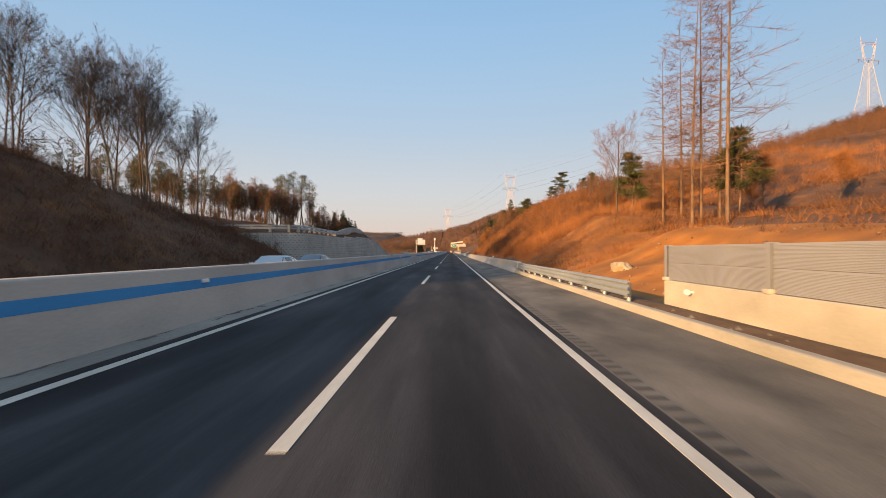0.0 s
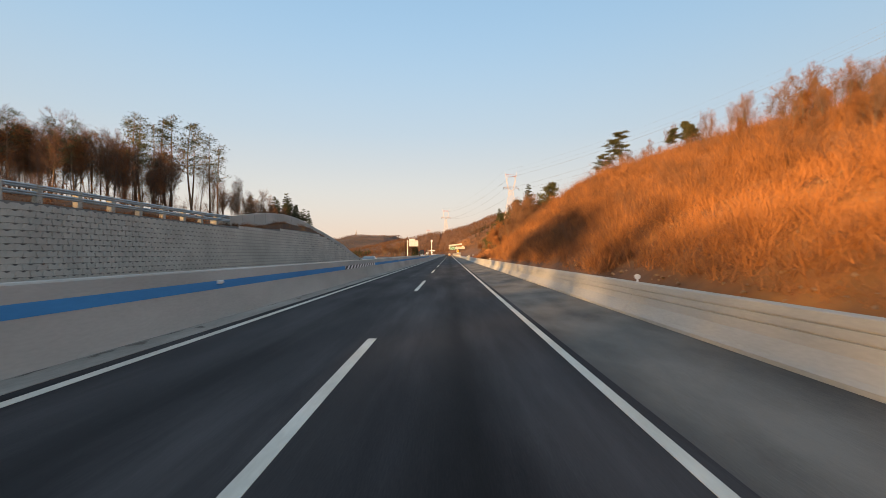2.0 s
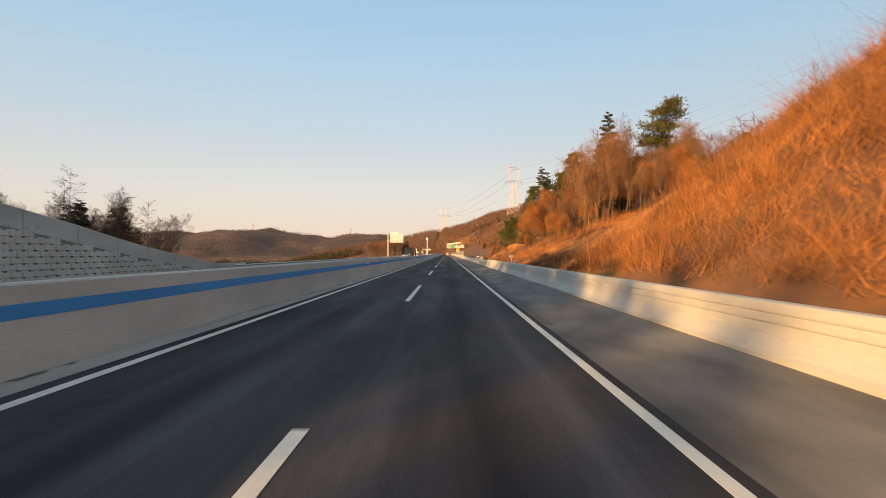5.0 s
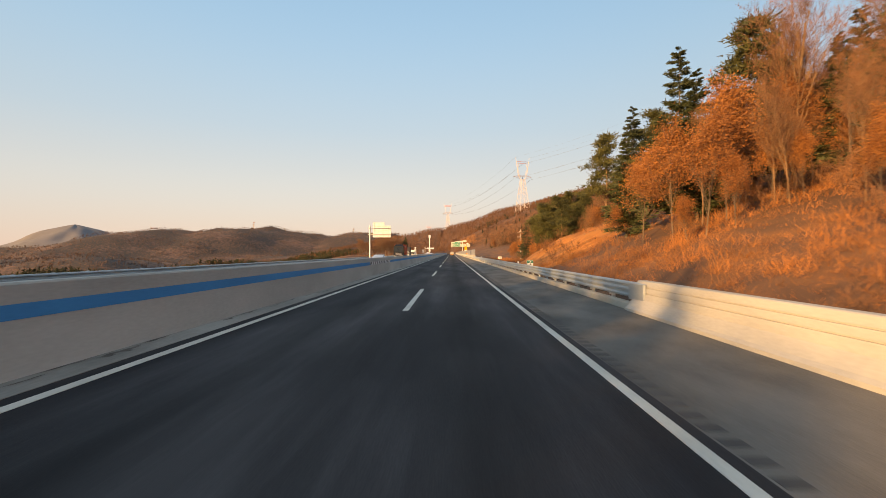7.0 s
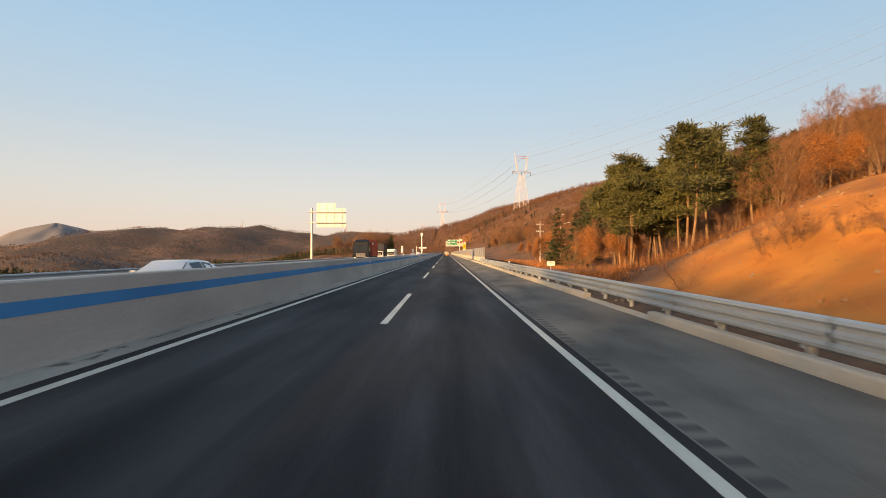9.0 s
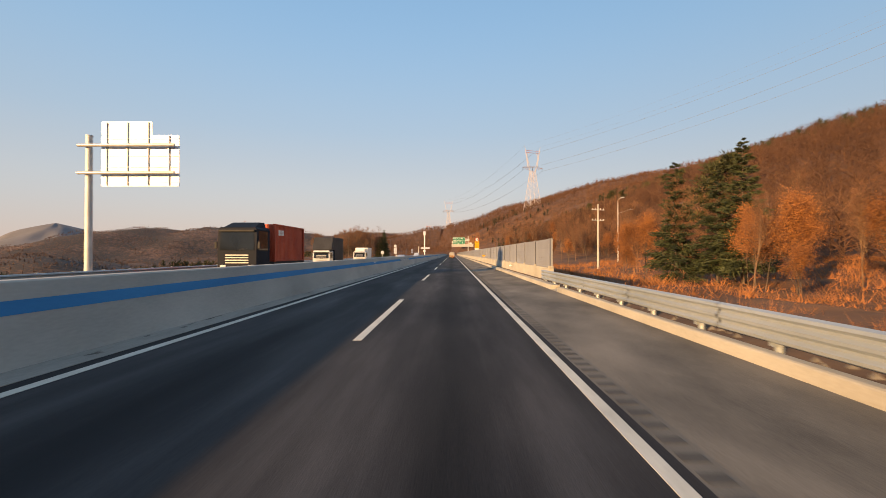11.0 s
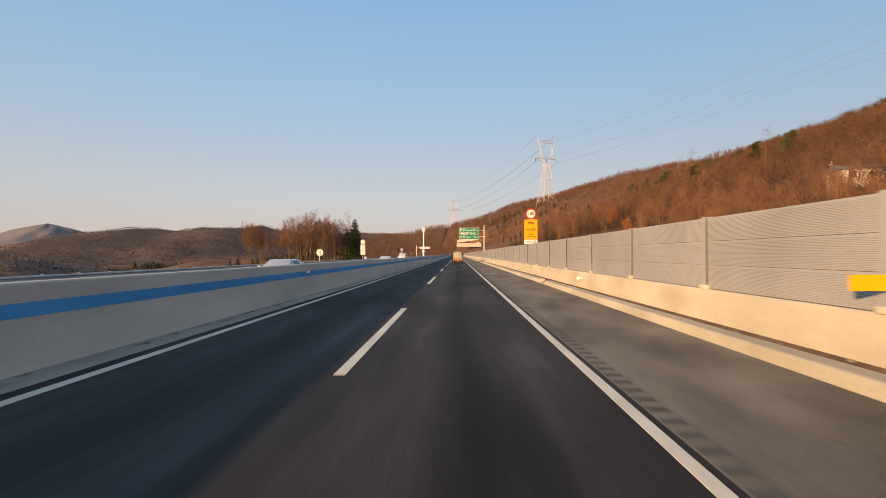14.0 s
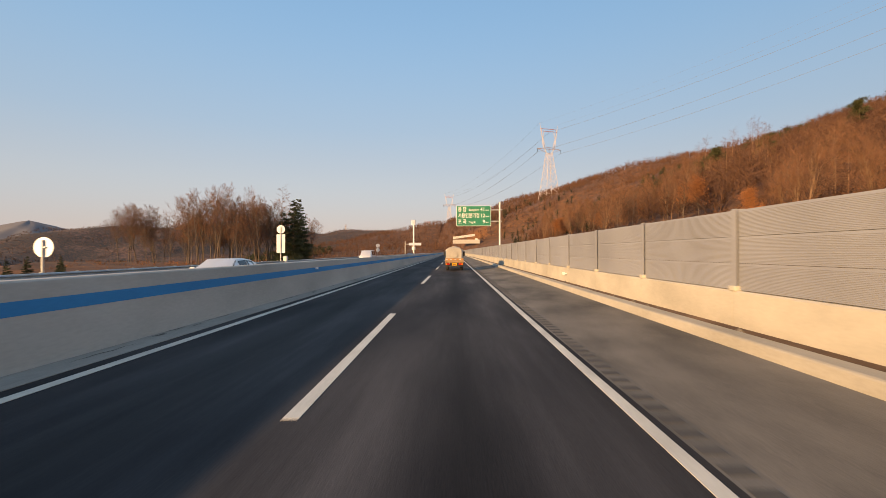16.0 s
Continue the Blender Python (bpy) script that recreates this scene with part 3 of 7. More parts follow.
BEAM = [(5.30, 0.30), (5.23, 0.33), (5.22, 0.38), (5.28, 0.43), (5.28, 0.47), (5.22, 0.52), (5.22, 0.57), (5.28, 0.62), (5.28, 0.66), (5.22, 0.71), (5.23, 0.76), (5.30, 0.79),
        (5.305, 0.785), (5.24, 0.755), (5.23, 0.712), (5.29, 0.665), (5.29, 0.615), (5.23, 0.567), (5.23, 0.523), (5.29, 0.475), (5.29, 0.425), (5.23, 0.378), (5.24, 0.335), (5.305, 0.305)]


def guard_rail(y0, y1, label, mirror=None, lift=0.0, swell=0.0, way=1):
    """Corrugated steel beam on posts; mirror: x of the beam's face on the far side."""
    rail = empty("guard_rail", label, "guard rail", "guard rails")
    ox = 0.0 if mirror is None else mirror
    sx = 1 if mirror is None else -1
    prof = [kept_in(x, z + 0.015) if mirror is None else ((5.22 - x) + ox, z + lift) for x, z in BEAM]
    y = y0
    while y < y1 - 0.1:
        e = min(y + 4.0, y1)
        part("beam", Build().along(prof, [y, e + 0.06]).mesh("beam", STEEL), rail)
        y = e
    px = 4.87 if mirror is None else ox - 0.18
    post = Build().rod((0, 0, -0.4), (0, 0, 0.80), 0.06, sides=10).rod((0, 0, 0.80), (0, 0, 0.82), 0.064, sides=10).box(-0.11 * sx if sx > 0 else 0.0, -0.05, 0.4, 0.0 if sx > 0 else 0.11, 0.05, 0.7).mesh("post", STEEL)
    n = int((y1 - y0) / 2)
    for i in range(n + 1):
        o = part("post", post, rail)
        o.location = (px, y0 + 0.3 + i * (y1 - y0 - 0.6) / max(1, n), lift)
    return rail


guard_rail(12.2, 33.2, "galvanised corrugated steel guard rail on round posts beside the soil mound")
guard_rail(162.2, 257.4, "galvanised corrugated steel guard rail on round posts along the verge")
guard_rail(146.5, 640.0, "galvanised steel guard rail along the oncoming carriageway above the valley", mirror=-18.4)
# thick end shoes where rail meets concrete
for y in (33.2, 162.2):
    o = tagged(new("rail_end", Build().box(4.64, y - 0.5, 0.42, 4.72, y + 0.5, 0.89, cut=0.03).mesh("rail_end", STEEL)), "steel end plate joining guard rail to concrete barrier", "guard rail")


def noise_wall(y0, y1, face, foot, sill, rows, high, bay):
    """Ribbed metal panels between posts on a concrete base; face: x of the base, sill: height of its top."""
    wall = empty("noise_barrier", "grey ribbed metal noise barrier panels on a concrete base", "noise barrier", kind="structure")
    n = round((y1 - y0) / bay)
    bay = (y1 - y0) / n
    top = sill + 0.01 + rows * high + 0.02
    base = Build().along([(face, foot), (face, sill - 0.03), (face + 0.03, sill), (face + 0.27, sill), (face + 0.27, foot)], [0, bay - 0.012]).mesh("base", WALL_BASE)
    prof, z = [], 0.0
    while z < high - 0.045:
        prof += [(0.084, z), (0.0795, z + 0.006), (0.0795, z + 0.014), (0.084, z + 0.020)]
        z += 0.0225
    prof = [(0.17, -0.002)] + prof + [(0.088, high - 0.005), (0.17, high - 0.005)]
    panel = Build().along([(face + x, z) for x, z in prof], [0.06, bay - 0.06]).mesh("panel", PANEL)
    b = Build().box(face + 0.035, -0.07, sill, face + 0.05, 0.07, top).box(face + 0.05, -0.01, sill, face + 0.185, 0.01, top).box(face + 0.185, -0.07, sill, face + 0.2, 0.07, top)
    post = b.mesh("post", PANEL)
    foot_block = Build().box(face - 0.012, -0.10, sill - 0.012, face + 0.24, 0.10, sill + 0.085, cut=0.02).mesh("post_foot", WALL_BASE)
    for i in range(n):
        q = part("base", base, wall, "weathered cream concrete base")
        q.location.y = y0 + i * bay
        for k in range(rows):
            p = part("panel", panel, wall)
            p.location = (0, y0 + i * bay, sill + 0.01 + high * k)
    for i in range(n + 1):
        p = part("post", post, wall, "grey steel H-beam post")
        p.location.y = y0 + i * bay
        f = part("post_foot", foot_block, wall, "small mortar block round the post's foot")
        f.location.y = y0 + i * bay
    return wall


WALL_BASE = material("wall_base_concrete", (0.36, 0.335, 0.28), (0.56, 0.525, 0.44), 1.1, 0.9, 0, 0.006, 20.0, (1, 0.7, 1.4), spread=0.6)
noise_wall(-73.0, 12.2, 5.71, 0.0, 0.93, 2, 0.46, 4.06)
noise_wall(257.94, 680.24, 5.17, 0.0, 0.985, 3, 0.485, 4.06)

# ---- retaining wall left of the oncoming lanes ----
WALL_Y = (62.0, 80, 92, 101, 106, 112, 120, 128, 137, 146)
WALL_Z = (4.3, 4.3, 4.55, 4.9, 5.0, 4.9, 4.2, 3.0, 1.5, 0.3)


def wall_top(y):
    return float(np.interp(y, WALL_Y, WALL_Z))


def wall_path(s):
    """Plan of the wall: a return that comes out of the bank, a rounded corner, then along the road. s in metres from the corner."""
    if s >= 4.0:
        return -20.0, 62.0 + s - 1.5, 1.0, 0.0
    if s >= 0.0:
        a = (1 - s / 4.0) * math.pi / 2 * 0.9
        return -20.0 - 2.6 * (1 - math.cos(a)), 64.5 - 3.0 * math.sin(a), math.cos(a), -math.sin(a)
    a = math.pi / 2 * 0.9
    return -20.0 - 2.6 * (1 - math.cos(a)) + s * math.sin(a), 64.5 - 3.0 * math.sin(a) + s * math.cos(a) * 0.3, math.cos(a), -math.sin(a)


core = Build()
stations = [wall_path(q) for q in steps((-9, 0, 1.5), (0, 4, 0.5), (4, 85.5, 1.5))]
wv = []
for x, y, c, s in stations:
    t = wall_top(y) - 0.06
    nx, ny = c, s
    wv += [(x - nx * 0.09, y - ny * 0.09, -0.2), (x - nx * 0.21, y - ny * 0.21, t), (x - nx * 0.7, y - ny * 0.7, t), (x - nx * 0.7, y - ny * 0.7, -0.2)]
core.add(wv, [(i * 4 + j, i * 4 + (j + 1) % 4, (i + 1) * 4 + (j + 1) % 4, (i + 1) * 4 + j) for i in range(len(stations) - 1) for j in range(4)] + [(3, 2, 1, 0), tuple(4 * (len(stations) - 1) + j for j in range(4))])
WALL_JOINT = material("wall_joint", (0.15, 0.146, 0.136), (0.26, 0.252, 0.235), 1.0, 0.95)
retaining = tagged(new("retaining_wall", core.mesh("retaining_wall", WALL_JOINT)), "long grey retaining wall of split-faced concrete blocks", "retaining wall", kind="structure")

# parapet on the crest behind the wall
def parapet_top(y):
    return float(np.interp(y, (84, 88, 95, 101, 107, 112, 120, 128, 137, 147, 151), (5.0, 5.6, 6.5, 6.95, 6.9, 6.5, 5.5, 4.1, 2.3, 0.9, 0.85)))


y = 84.0
while y < 150.5:
    b = Build()
    z0, z1 = parapet_top(y), parapet_top(y + 2.96)
    x0 = -21.6 if y < 118 else -21.6 + 1.3 * min(1, (y - 118) / 14)
    x1 = -21.6 if y + 2.96 < 118 else -21.6 + 1.3 * min(1, (y + 2.96 - 118) / 14)
    v = []
    for yy, xx, zz in ((y, x0, z0), (y + 2.96, x1, z1)):
        v += [(xx, yy, zz - 1.7), (xx - 0.04, yy, zz - 0.02), (xx - 0.07, yy, zz), (xx - 0.27, yy, zz), (xx - 0.3, yy, zz - 0.02), (xx - 0.34, yy, zz - 1.7)]
    b.add(v, [(j, (j + 1) % 6, 6 + (j + 1) % 6, 6 + j) for j in range(6)] + [(5, 4, 3, 2, 1, 0), (6, 7, 8, 9, 10, 11)])
    tagged(new("parapet", b.mesh("parapet", CONCRETE)), "grey cast concrete parapet section above the retaining wall", "parapet", "parapet sections", "structure")
    y += 3.0
# rail along the wall's top before the parapet
crest = empty("guard_rail", "galvanised steel guard rail with stout posts on the wall's crest", "guard rail", "guard rails")
prev = None
crest_post = Build().box(-0.16, -0.17, -0.6, 0.16, 0.17, 0.92, cut=0.03).mesh("post", KERB)
for i in range(15):
    q = -10.5 + 2.6 * i
    x, y, c, s = wall_path(q)
    x, y = x - c * 1.3, y - s * 1.3
    z = wall_top(y) + 0.1
    p = part("post", crest_post, crest, "pale concrete post")
    p.location, p.rotation_euler = (x, y, z), (0, 0, math.atan2(s, c))
    if prev:
        for h in (0.42, 0.78):
            a, e = Vector((*prev[:2], prev[2] + h)), Vector((x, y, z + h))
            d = (e - a).normalized()
            side = Vector((d.y, -d.x, 0)).normalized()
            v = [p + side * (0.13 + o) + Vector((0, 0, dz)) for p in (a, e) for o, dz in ((0, -0.13), (0.05, -0.06), (0.0, 0.0), (0.05, 0.06), (0, 0.13), (-0.01, 0.13), (-0.01, -0.13))]
            part("beam", Build().add(v, [(j, (j + 1) % 7, 7 + (j + 1) % 7, 7 + j) for j in range(7)]).mesh("beam", STEEL), crest)
    prev = (x, y, z)

# ---- plants ----
BARK = material("grey_bark", (0.06, 0.045, 0.035), (0.20, 0.15, 0.115), 0.5, 0.95, 0, 0.02, 12.0, (1, 1, 0.3), own=True, vary=0.1)
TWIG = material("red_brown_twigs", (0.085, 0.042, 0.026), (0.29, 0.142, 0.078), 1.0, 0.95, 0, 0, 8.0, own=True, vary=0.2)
PINE_BARK = material("red_pine_bark", (0.11, 0.064, 0.040), (0.32, 0.195, 0.118), 0.4, 0.95, 0, 0.02, 10.0, (1, 1, 0.4), own=True)
NEEDLE = material("pine_needles", (0.026, 0.032, 0.010), (0.105, 0.105, 0.032), 0.8, 0.7, 0, 0, 6.0, own=True, vary=0.25)
SPRUCE = material("spruce_needles", (0.018, 0.029, 0.011), (0.066, 0.080, 0.030), 0.8, 0.7, 0, 0, 6.0, own=True, vary=0.25)
DRY_LEAF = material("dry_oak_leaves", (0.165, 0.060, 0.020), (0.44, 0.172, 0.056), 0.6, 0.8, 0, 0, 6.0, own=True, vary=0.3)
GRASS = material("dry_brush", (0.075, 0.032, 0.014), (0.44, 0.172, 0.062), 2.2, 0.95, 0, 0, 3.0, vary=0.3, spread=0.42)
WOOD = material("far_winter_wood", (0.062, 0.030, 0.019), (0.180, 0.086, 0.048), 14.0, 0.95, 0, 0, 0.6, vary=0.3)
# Distance haze is put into this paler, greyer wood colour.
WOOD_FAR = material("far_hazed_wood", (0.066, 0.048, 0.044), (0.175, 0.112, 0.092), 40.0, 0.95, 0, 0, 0.3, vary=0.3)
WOOD_GREEN = material("far_pine_wood", (0.015, 0.021, 0.010), (0.054, 0.058, 0.025), 14.0, 0.9, 0, 0, 0.6, vary=0.3)


class Twigs:
    """Collects tapered limbs and thin twigs as triangles."""

    def __init__(self):
        self.v, self.t = [], []

    def limb(self, a, b, r0, r1, sides=5):
        a, b = np.asarray(a, float), np.asarray(b, float)
        d = b - a
        d /= np.linalg.norm(d) + 1e-9
        u = np.cross(d, (0, 0, 1) if abs(d[2]) < 0.9 else (1, 0, 0))
        u /= np.linalg.norm(u)
        w = np.cross(d, u)
        o = len(self.v)
        for p, r in ((a, r0), (b, r1)):
            for i in range(sides):
                t = 2 * math.pi * i / sides
                self.v.append(p + (u * math.cos(t) + w * math.sin(t)) * r)
        for i in range(sides):
            j = (i + 1) % sides
            self.t += [(o + i, o + j, o + sides + j), (o + i, o + sides + j, o + sides + i)]

    def blade(self, a, b, wide, rng):
        a, b = np.asarray(a, float), np.asarray(b, float)
        s = np.cross(b - a, rng.normal(size=3))
        s *= wide / (np.linalg.norm(s) + 1e-9)
        o = len(self.v)
        self.v += [a - s, a + s, b]
        self.t.append((o, o + 1, o + 2))

    def leaf(self, c, size, rng):
        u, w = rng.normal(size=3), rng.normal(size=3)
        u *= size / np.linalg.norm(u)
        w *= size / np.linalg.norm(w)
        o = len(self.v)
        c = np.asarray(c, float)
        self.v += [c - u, c + w, c + u, c - w * 0.6]
        self.t += [(o, o + 1, o + 2), (o, o + 2, o + 3)]

    def mesh(self, name, mat):
        return tri_mesh(name, np.array(self.v), np.array(self.t), mat)


def unit(v):
    return v / (np.linalg.norm(v) + 1e-9)


def bare_tree(seed, tall, wide=0.30, leaves=0, girth=0.0088):
    """Leafless broad-leaved tree: trunk and limbs, and a crown of fine twigs (with some dry leaves)."""
    rng = np.random.default_rng(seed)
    wood, fine, leaf = Twigs(), Twigs(), Twigs()

    def grow(p, d, length, r, level):
        n = 4 if level == 0 else 3
        pts = [p]
        for i in range(n):
            d = unit(d + rng.normal(size=3) * (0.05 if level == 0 else 0.10) + np.array((0, 0, 0.13 if level else 0.02)))
            q = pts[-1] + d * length / n
            ra, rb = r * (1 - 0.55 * i / n), r * (1 - 0.55 * (i + 1) / n)
            if level < 3:
                wood.limb(pts[-1], q, ra, rb, 6 if level == 0 else 4)
            else:
                fine.blade(pts[-1], q + d * length / n * 0.7, min(0.016, max(0.008, ra)), rng)
            pts.append(q)
        if level >= 4:
            if leaves:
                for _ in range(leaves):
                    leaf.leaf(pts[-1] + rng.normal(size=3) * 0.32, 0.06, rng)
            return
        count = (13, 7, 6, 5)[level]
        for k in range(count):
            f = (0.26 if level == 0 else 0.25) + (0.74 if level == 0 else 0.75) * (k + rng.random()) / count
            i = min(n - 1, int(f * n))
            at = pts[i] + (pts[i + 1] - pts[i]) * (f * n - i)
            side = unit(np.cross(d, rng.normal(size=3)))
            up = 1.0 if level == 0 else 0.75
            nd = unit(d * up + side * (wide * 2.7 if level == 0 else 0.62))
            grow(at, nd, length * (0.50 if level == 0 else 0.55) * (1.15 - 0.55 * f) * (0.8 + 0.4 * rng.random()), r * 0.45 * (1.1 - 0.4 * f), level + 1)

    grow(np.zeros(3) - np.array((0, 0, 0.3)), np.array((0.0, 0, 1)), tall * 0.82, tall * girth, 0)
    return wood, fine, leaf


def larch_tree(seed, tall):
    """Tall bare conifer: straight stem with whorls of short, level, twiggy boughs."""
    rng = np.random.default_rng(seed)
    wood, fine = Twigs(), Twigs()
    lean = rng.normal(size=2) * 0.015
    stem = lambda f: np.array((lean[0] * tall * f * f, lean[1] * tall * f * f, tall * f - 0.3 * (1 - f)))
    for i in range(8):
        wood.limb(stem(i / 8), stem((i + 1) / 8), tall * 0.0072 * (1 - i / 8.5), tall * 0.0072 * (1 - (i + 1) / 8.5), 6)
    for k in range(80):
        f = 0.2 + 0.79 * (k + rng.random()) / 80
        p = stem(f)
        a = rng.random() * 6.283
        L = tall * 0.20 * (1.08 - f) ** 0.6 * (0.45 + 0.8 * rng.random()) + 0.3
        d = np.array((math.cos(a), math.sin(a), -0.05 + 0.4 * f + 0.25 * rng.normal()))
        q = p + d * L
        wood.limb(p, q, 0.018 * (1.2 - f) + 0.006, 0.006, 3)
        for _ in range(20):
            g = 0.25 + 0.75 * rng.random()
            s = p + (q - p) * g
            fine.blade(s, s + unit(d + rng.normal(size=3) * 0.7 + np.array((0, 0, 0.25))) * L * 0.42 * (1.1 - 0.5 * g), 0.010, rng)
    return wood, fine


def pine_tree(seed, tall, bare_part=0.45, flat=0.5, full=1.0):
    """Red pine: bent reddish stem, few limbs, needles in tufts held in uneven layers."""
    rng = np.random.default_rng(seed)
    wood, green = Twigs(), Twigs()
    bend = rng.normal(size=2) * 0.05
    stem = lambda f: np.array((bend[0] * tall * math.sin(f * 2.6), bend[1] * tall * math.sin(f * 3.1), tall * f - 0.3 * (1 - f)))
    for i in range(9):
        wood.limb(stem(i / 9), stem((i + 1) / 9), tall * 0.013 * (1 - i / 10), tall * 0.013 * (1 - (i + 1) / 10), 6)
    for k in range(26):
        f = bare_part + (0.98 - bare_part) * (k + rng.random()) / 26
        p = stem(f)
        a = rng.random() * 6.283
        L = tall * (0.20 if full == 1 else (0.13 if full < 1 else 0.34)) * (0.45 + 0.8 * rng.random()) * (1.15 - 0.75 * (f - bare_part) / (1 - bare_part))
        d = np.array((math.cos(a), math.sin(a), 0.12 + 0.3 * rng.random()))
        q = p + d * L
        wood.limb(p, q, 0.05 * (1.2 - f), 0.012, 3)
        for _ in range(round(6 * full)):
            c = p + (q - p) * (0.45 + 0.6 * rng.random()) + rng.normal(size=3) * L * np.array((0.16, 0.16, 0.06))
            size = tall * (0.055 if full >= 1 else 0.042) * (0.7 + 0.6 * rng.random())
            for _ in range(56 if full >= 1 else 14):
                o = rng.normal(size=3) * np.array((0.75, 0.75, flat * 0.75))
                s = c + o * size * 0.7
                green.blade(s, s + unit(o + np.array((0, 0, 0.5)) + rng.normal(size=3) * 0.5) * size * 0.55, size * 0.08, rng)
    return wood, green


def spruce_tree(seed, tall):
    """Dark conifer with a pointed crown of drooping boughs."""
    rng = np.random.default_rng(seed)
    wood, green = Twigs(), Twigs()
    for i in range(5):
        wood.limb((0, 0, tall * i / 5 - 0.2), (0, 0, tall * (i + 1) / 5 - 0.2), tall * 0.012 * (1 - i / 5.2), tall * 0.012 * (1 - (i + 1) / 5.2), 5)
    rings = 17
    for k in range(rings * 6):
        f = 0.08 + 0.90 * (k // 6 + 0.95 * rng.random()) / rings
        a = (k % 6 + 0.7 * rng.random()) * 1.0472 + (k // 6) * 0.5
        L = tall * 0.205 * (1.02 - f) ** 0.85 * (0.62 + 0.5 * rng.random()) + 0.12
        p = np.array((0, 0, tall * f))
        d = np.array((math.cos(a), math.sin(a), 0.12 - 0.30 * (1 - f)))
        wood.limb(p, p + d * L * 0.9, 0.03 * (1.1 - f), 0.006, 3)
        for _ in range(125):
            g = 0.12 + 0.88 * rng.random() ** 0.75
            s = p + d * L * g + rng.normal(size=3) * L * np.array((0.14, 0.14, 0.085)) * (1.2 - 0.5 * g) + np.array((0, 0, 0.10 * L * g * g))
            green.blade(s, s + unit(d + rng.normal(size=3) * np.array((0.6, 0.6, 0.25)) + np.array((0, 0, -0.1))) * (L * 0.16 + 0.1), L * 0.016 + 0.017, rng)
    return wood, green


def tree_thing(name, label, wood, crown, bark, green, extra=None, extra_mat=None):
    t = empty(name, label, "tree")
    part("trunk", wood.mesh("trunk", bark), t)
    part("crown", crown.mesh("crown", green), t)
    if extra is not None and extra.t:
        part("foliage", extra.mesh("foliage", extra_mat), t, "dry russet leaves still hanging")
    return t


class Stand:
    """First use places the pattern itself; later ones are copies that share its meshes."""

    def __init__(self, makers, group):
        self.trees, self.used, self.group = makers, [False] * len(makers), group

    def put(self, i, x, y, turn=0.0, size=1.0, z=None):
        i %= len(self.trees)
        t = self.trees[i]
        m = pose(x, y, (land(x, y) if z is None else z) - 0.1, 0, 0, turn)
        if not self.used[i]:
            self.used[i] = True
            t["group"] = self.group
            t.matrix_basis = m @ Matrix.Diagonal((size, size, size, 1))
            self.first = True
            t["size_now"] = size
            return t
        c = copy_thing(t, m)
        c.scale = (size, size, size)
        return c


bares = Stand([tree_thing("bare_tree", "tall leafless grey tree with a spreading twiggy crown", *bare_tree(s, 11, w)[:2], BARK, TWIG) for s, w in ((1, 0.26), (2, 0.32), (3, 0.22), (4, 0.3), (5, 0.2))], "bare trees")
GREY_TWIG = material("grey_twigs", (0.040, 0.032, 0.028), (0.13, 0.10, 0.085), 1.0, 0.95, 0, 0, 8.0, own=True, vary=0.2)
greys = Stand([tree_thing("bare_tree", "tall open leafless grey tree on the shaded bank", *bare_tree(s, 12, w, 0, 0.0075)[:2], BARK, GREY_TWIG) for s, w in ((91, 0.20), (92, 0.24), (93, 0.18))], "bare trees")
slims = Stand([tree_thing("slender_tree", "slim leafless tree with a straight pale stem", *bare_tree(s, 12, 0.085, 0, 0.0062)[:2], PINE_BARK, TWIG) for s in (61, 62, 63, 64)], "slim bare trees")
oaks = Stand([tree_thing("oak_tree", "young oak keeping its dry russet leaves", *(lambda w, f, l: (w, f, BARK, TWIG, l, DRY_LEAF))(*bare_tree(s, 8, 0.15, 3, 0.007))) for s in (11, 12, 13)], "russet oaks")
larches = Stand([tree_thing("larch_tree", "tall bare larch with a straight stem and short twiggy boughs", *larch_tree(s, 17), PINE_BARK, TWIG) for s in (21, 22, 23)], "larches")
pines = Stand([tree_thing("pine_tree", "red pine with a bent reddish stem and dark needles", *pine_tree(s, 11, b), PINE_BARK, NEEDLE) for s, b in ((31, 0.5), (32, 0.4), (33, 0.55), (34, 0.3))], "pines")
umbrella_pines = Stand([tree_thing("pine_tree", "spreading red pine with a flat dark crown", *pine_tree(s, 8, 0.32, 0.35, 1.2), PINE_BARK, NEEDLE) for s in (51, 52)], "crest pines")
tall_pines = Stand([tree_thing("pine_tree", "slim tall pine with needles only at the top", *pine_tree(s, 12, 0.45, 0.5, 0.5), PINE_BARK, NEEDLE) for s in (36, 37, 38)], "slim pines")
spruces = Stand([tree_thing("spruce_tree", "dark green conifer with a pointed crown", *spruce_tree(s, 9), BARK, SPRUCE) for s in (41, 42)], "dark conifers")



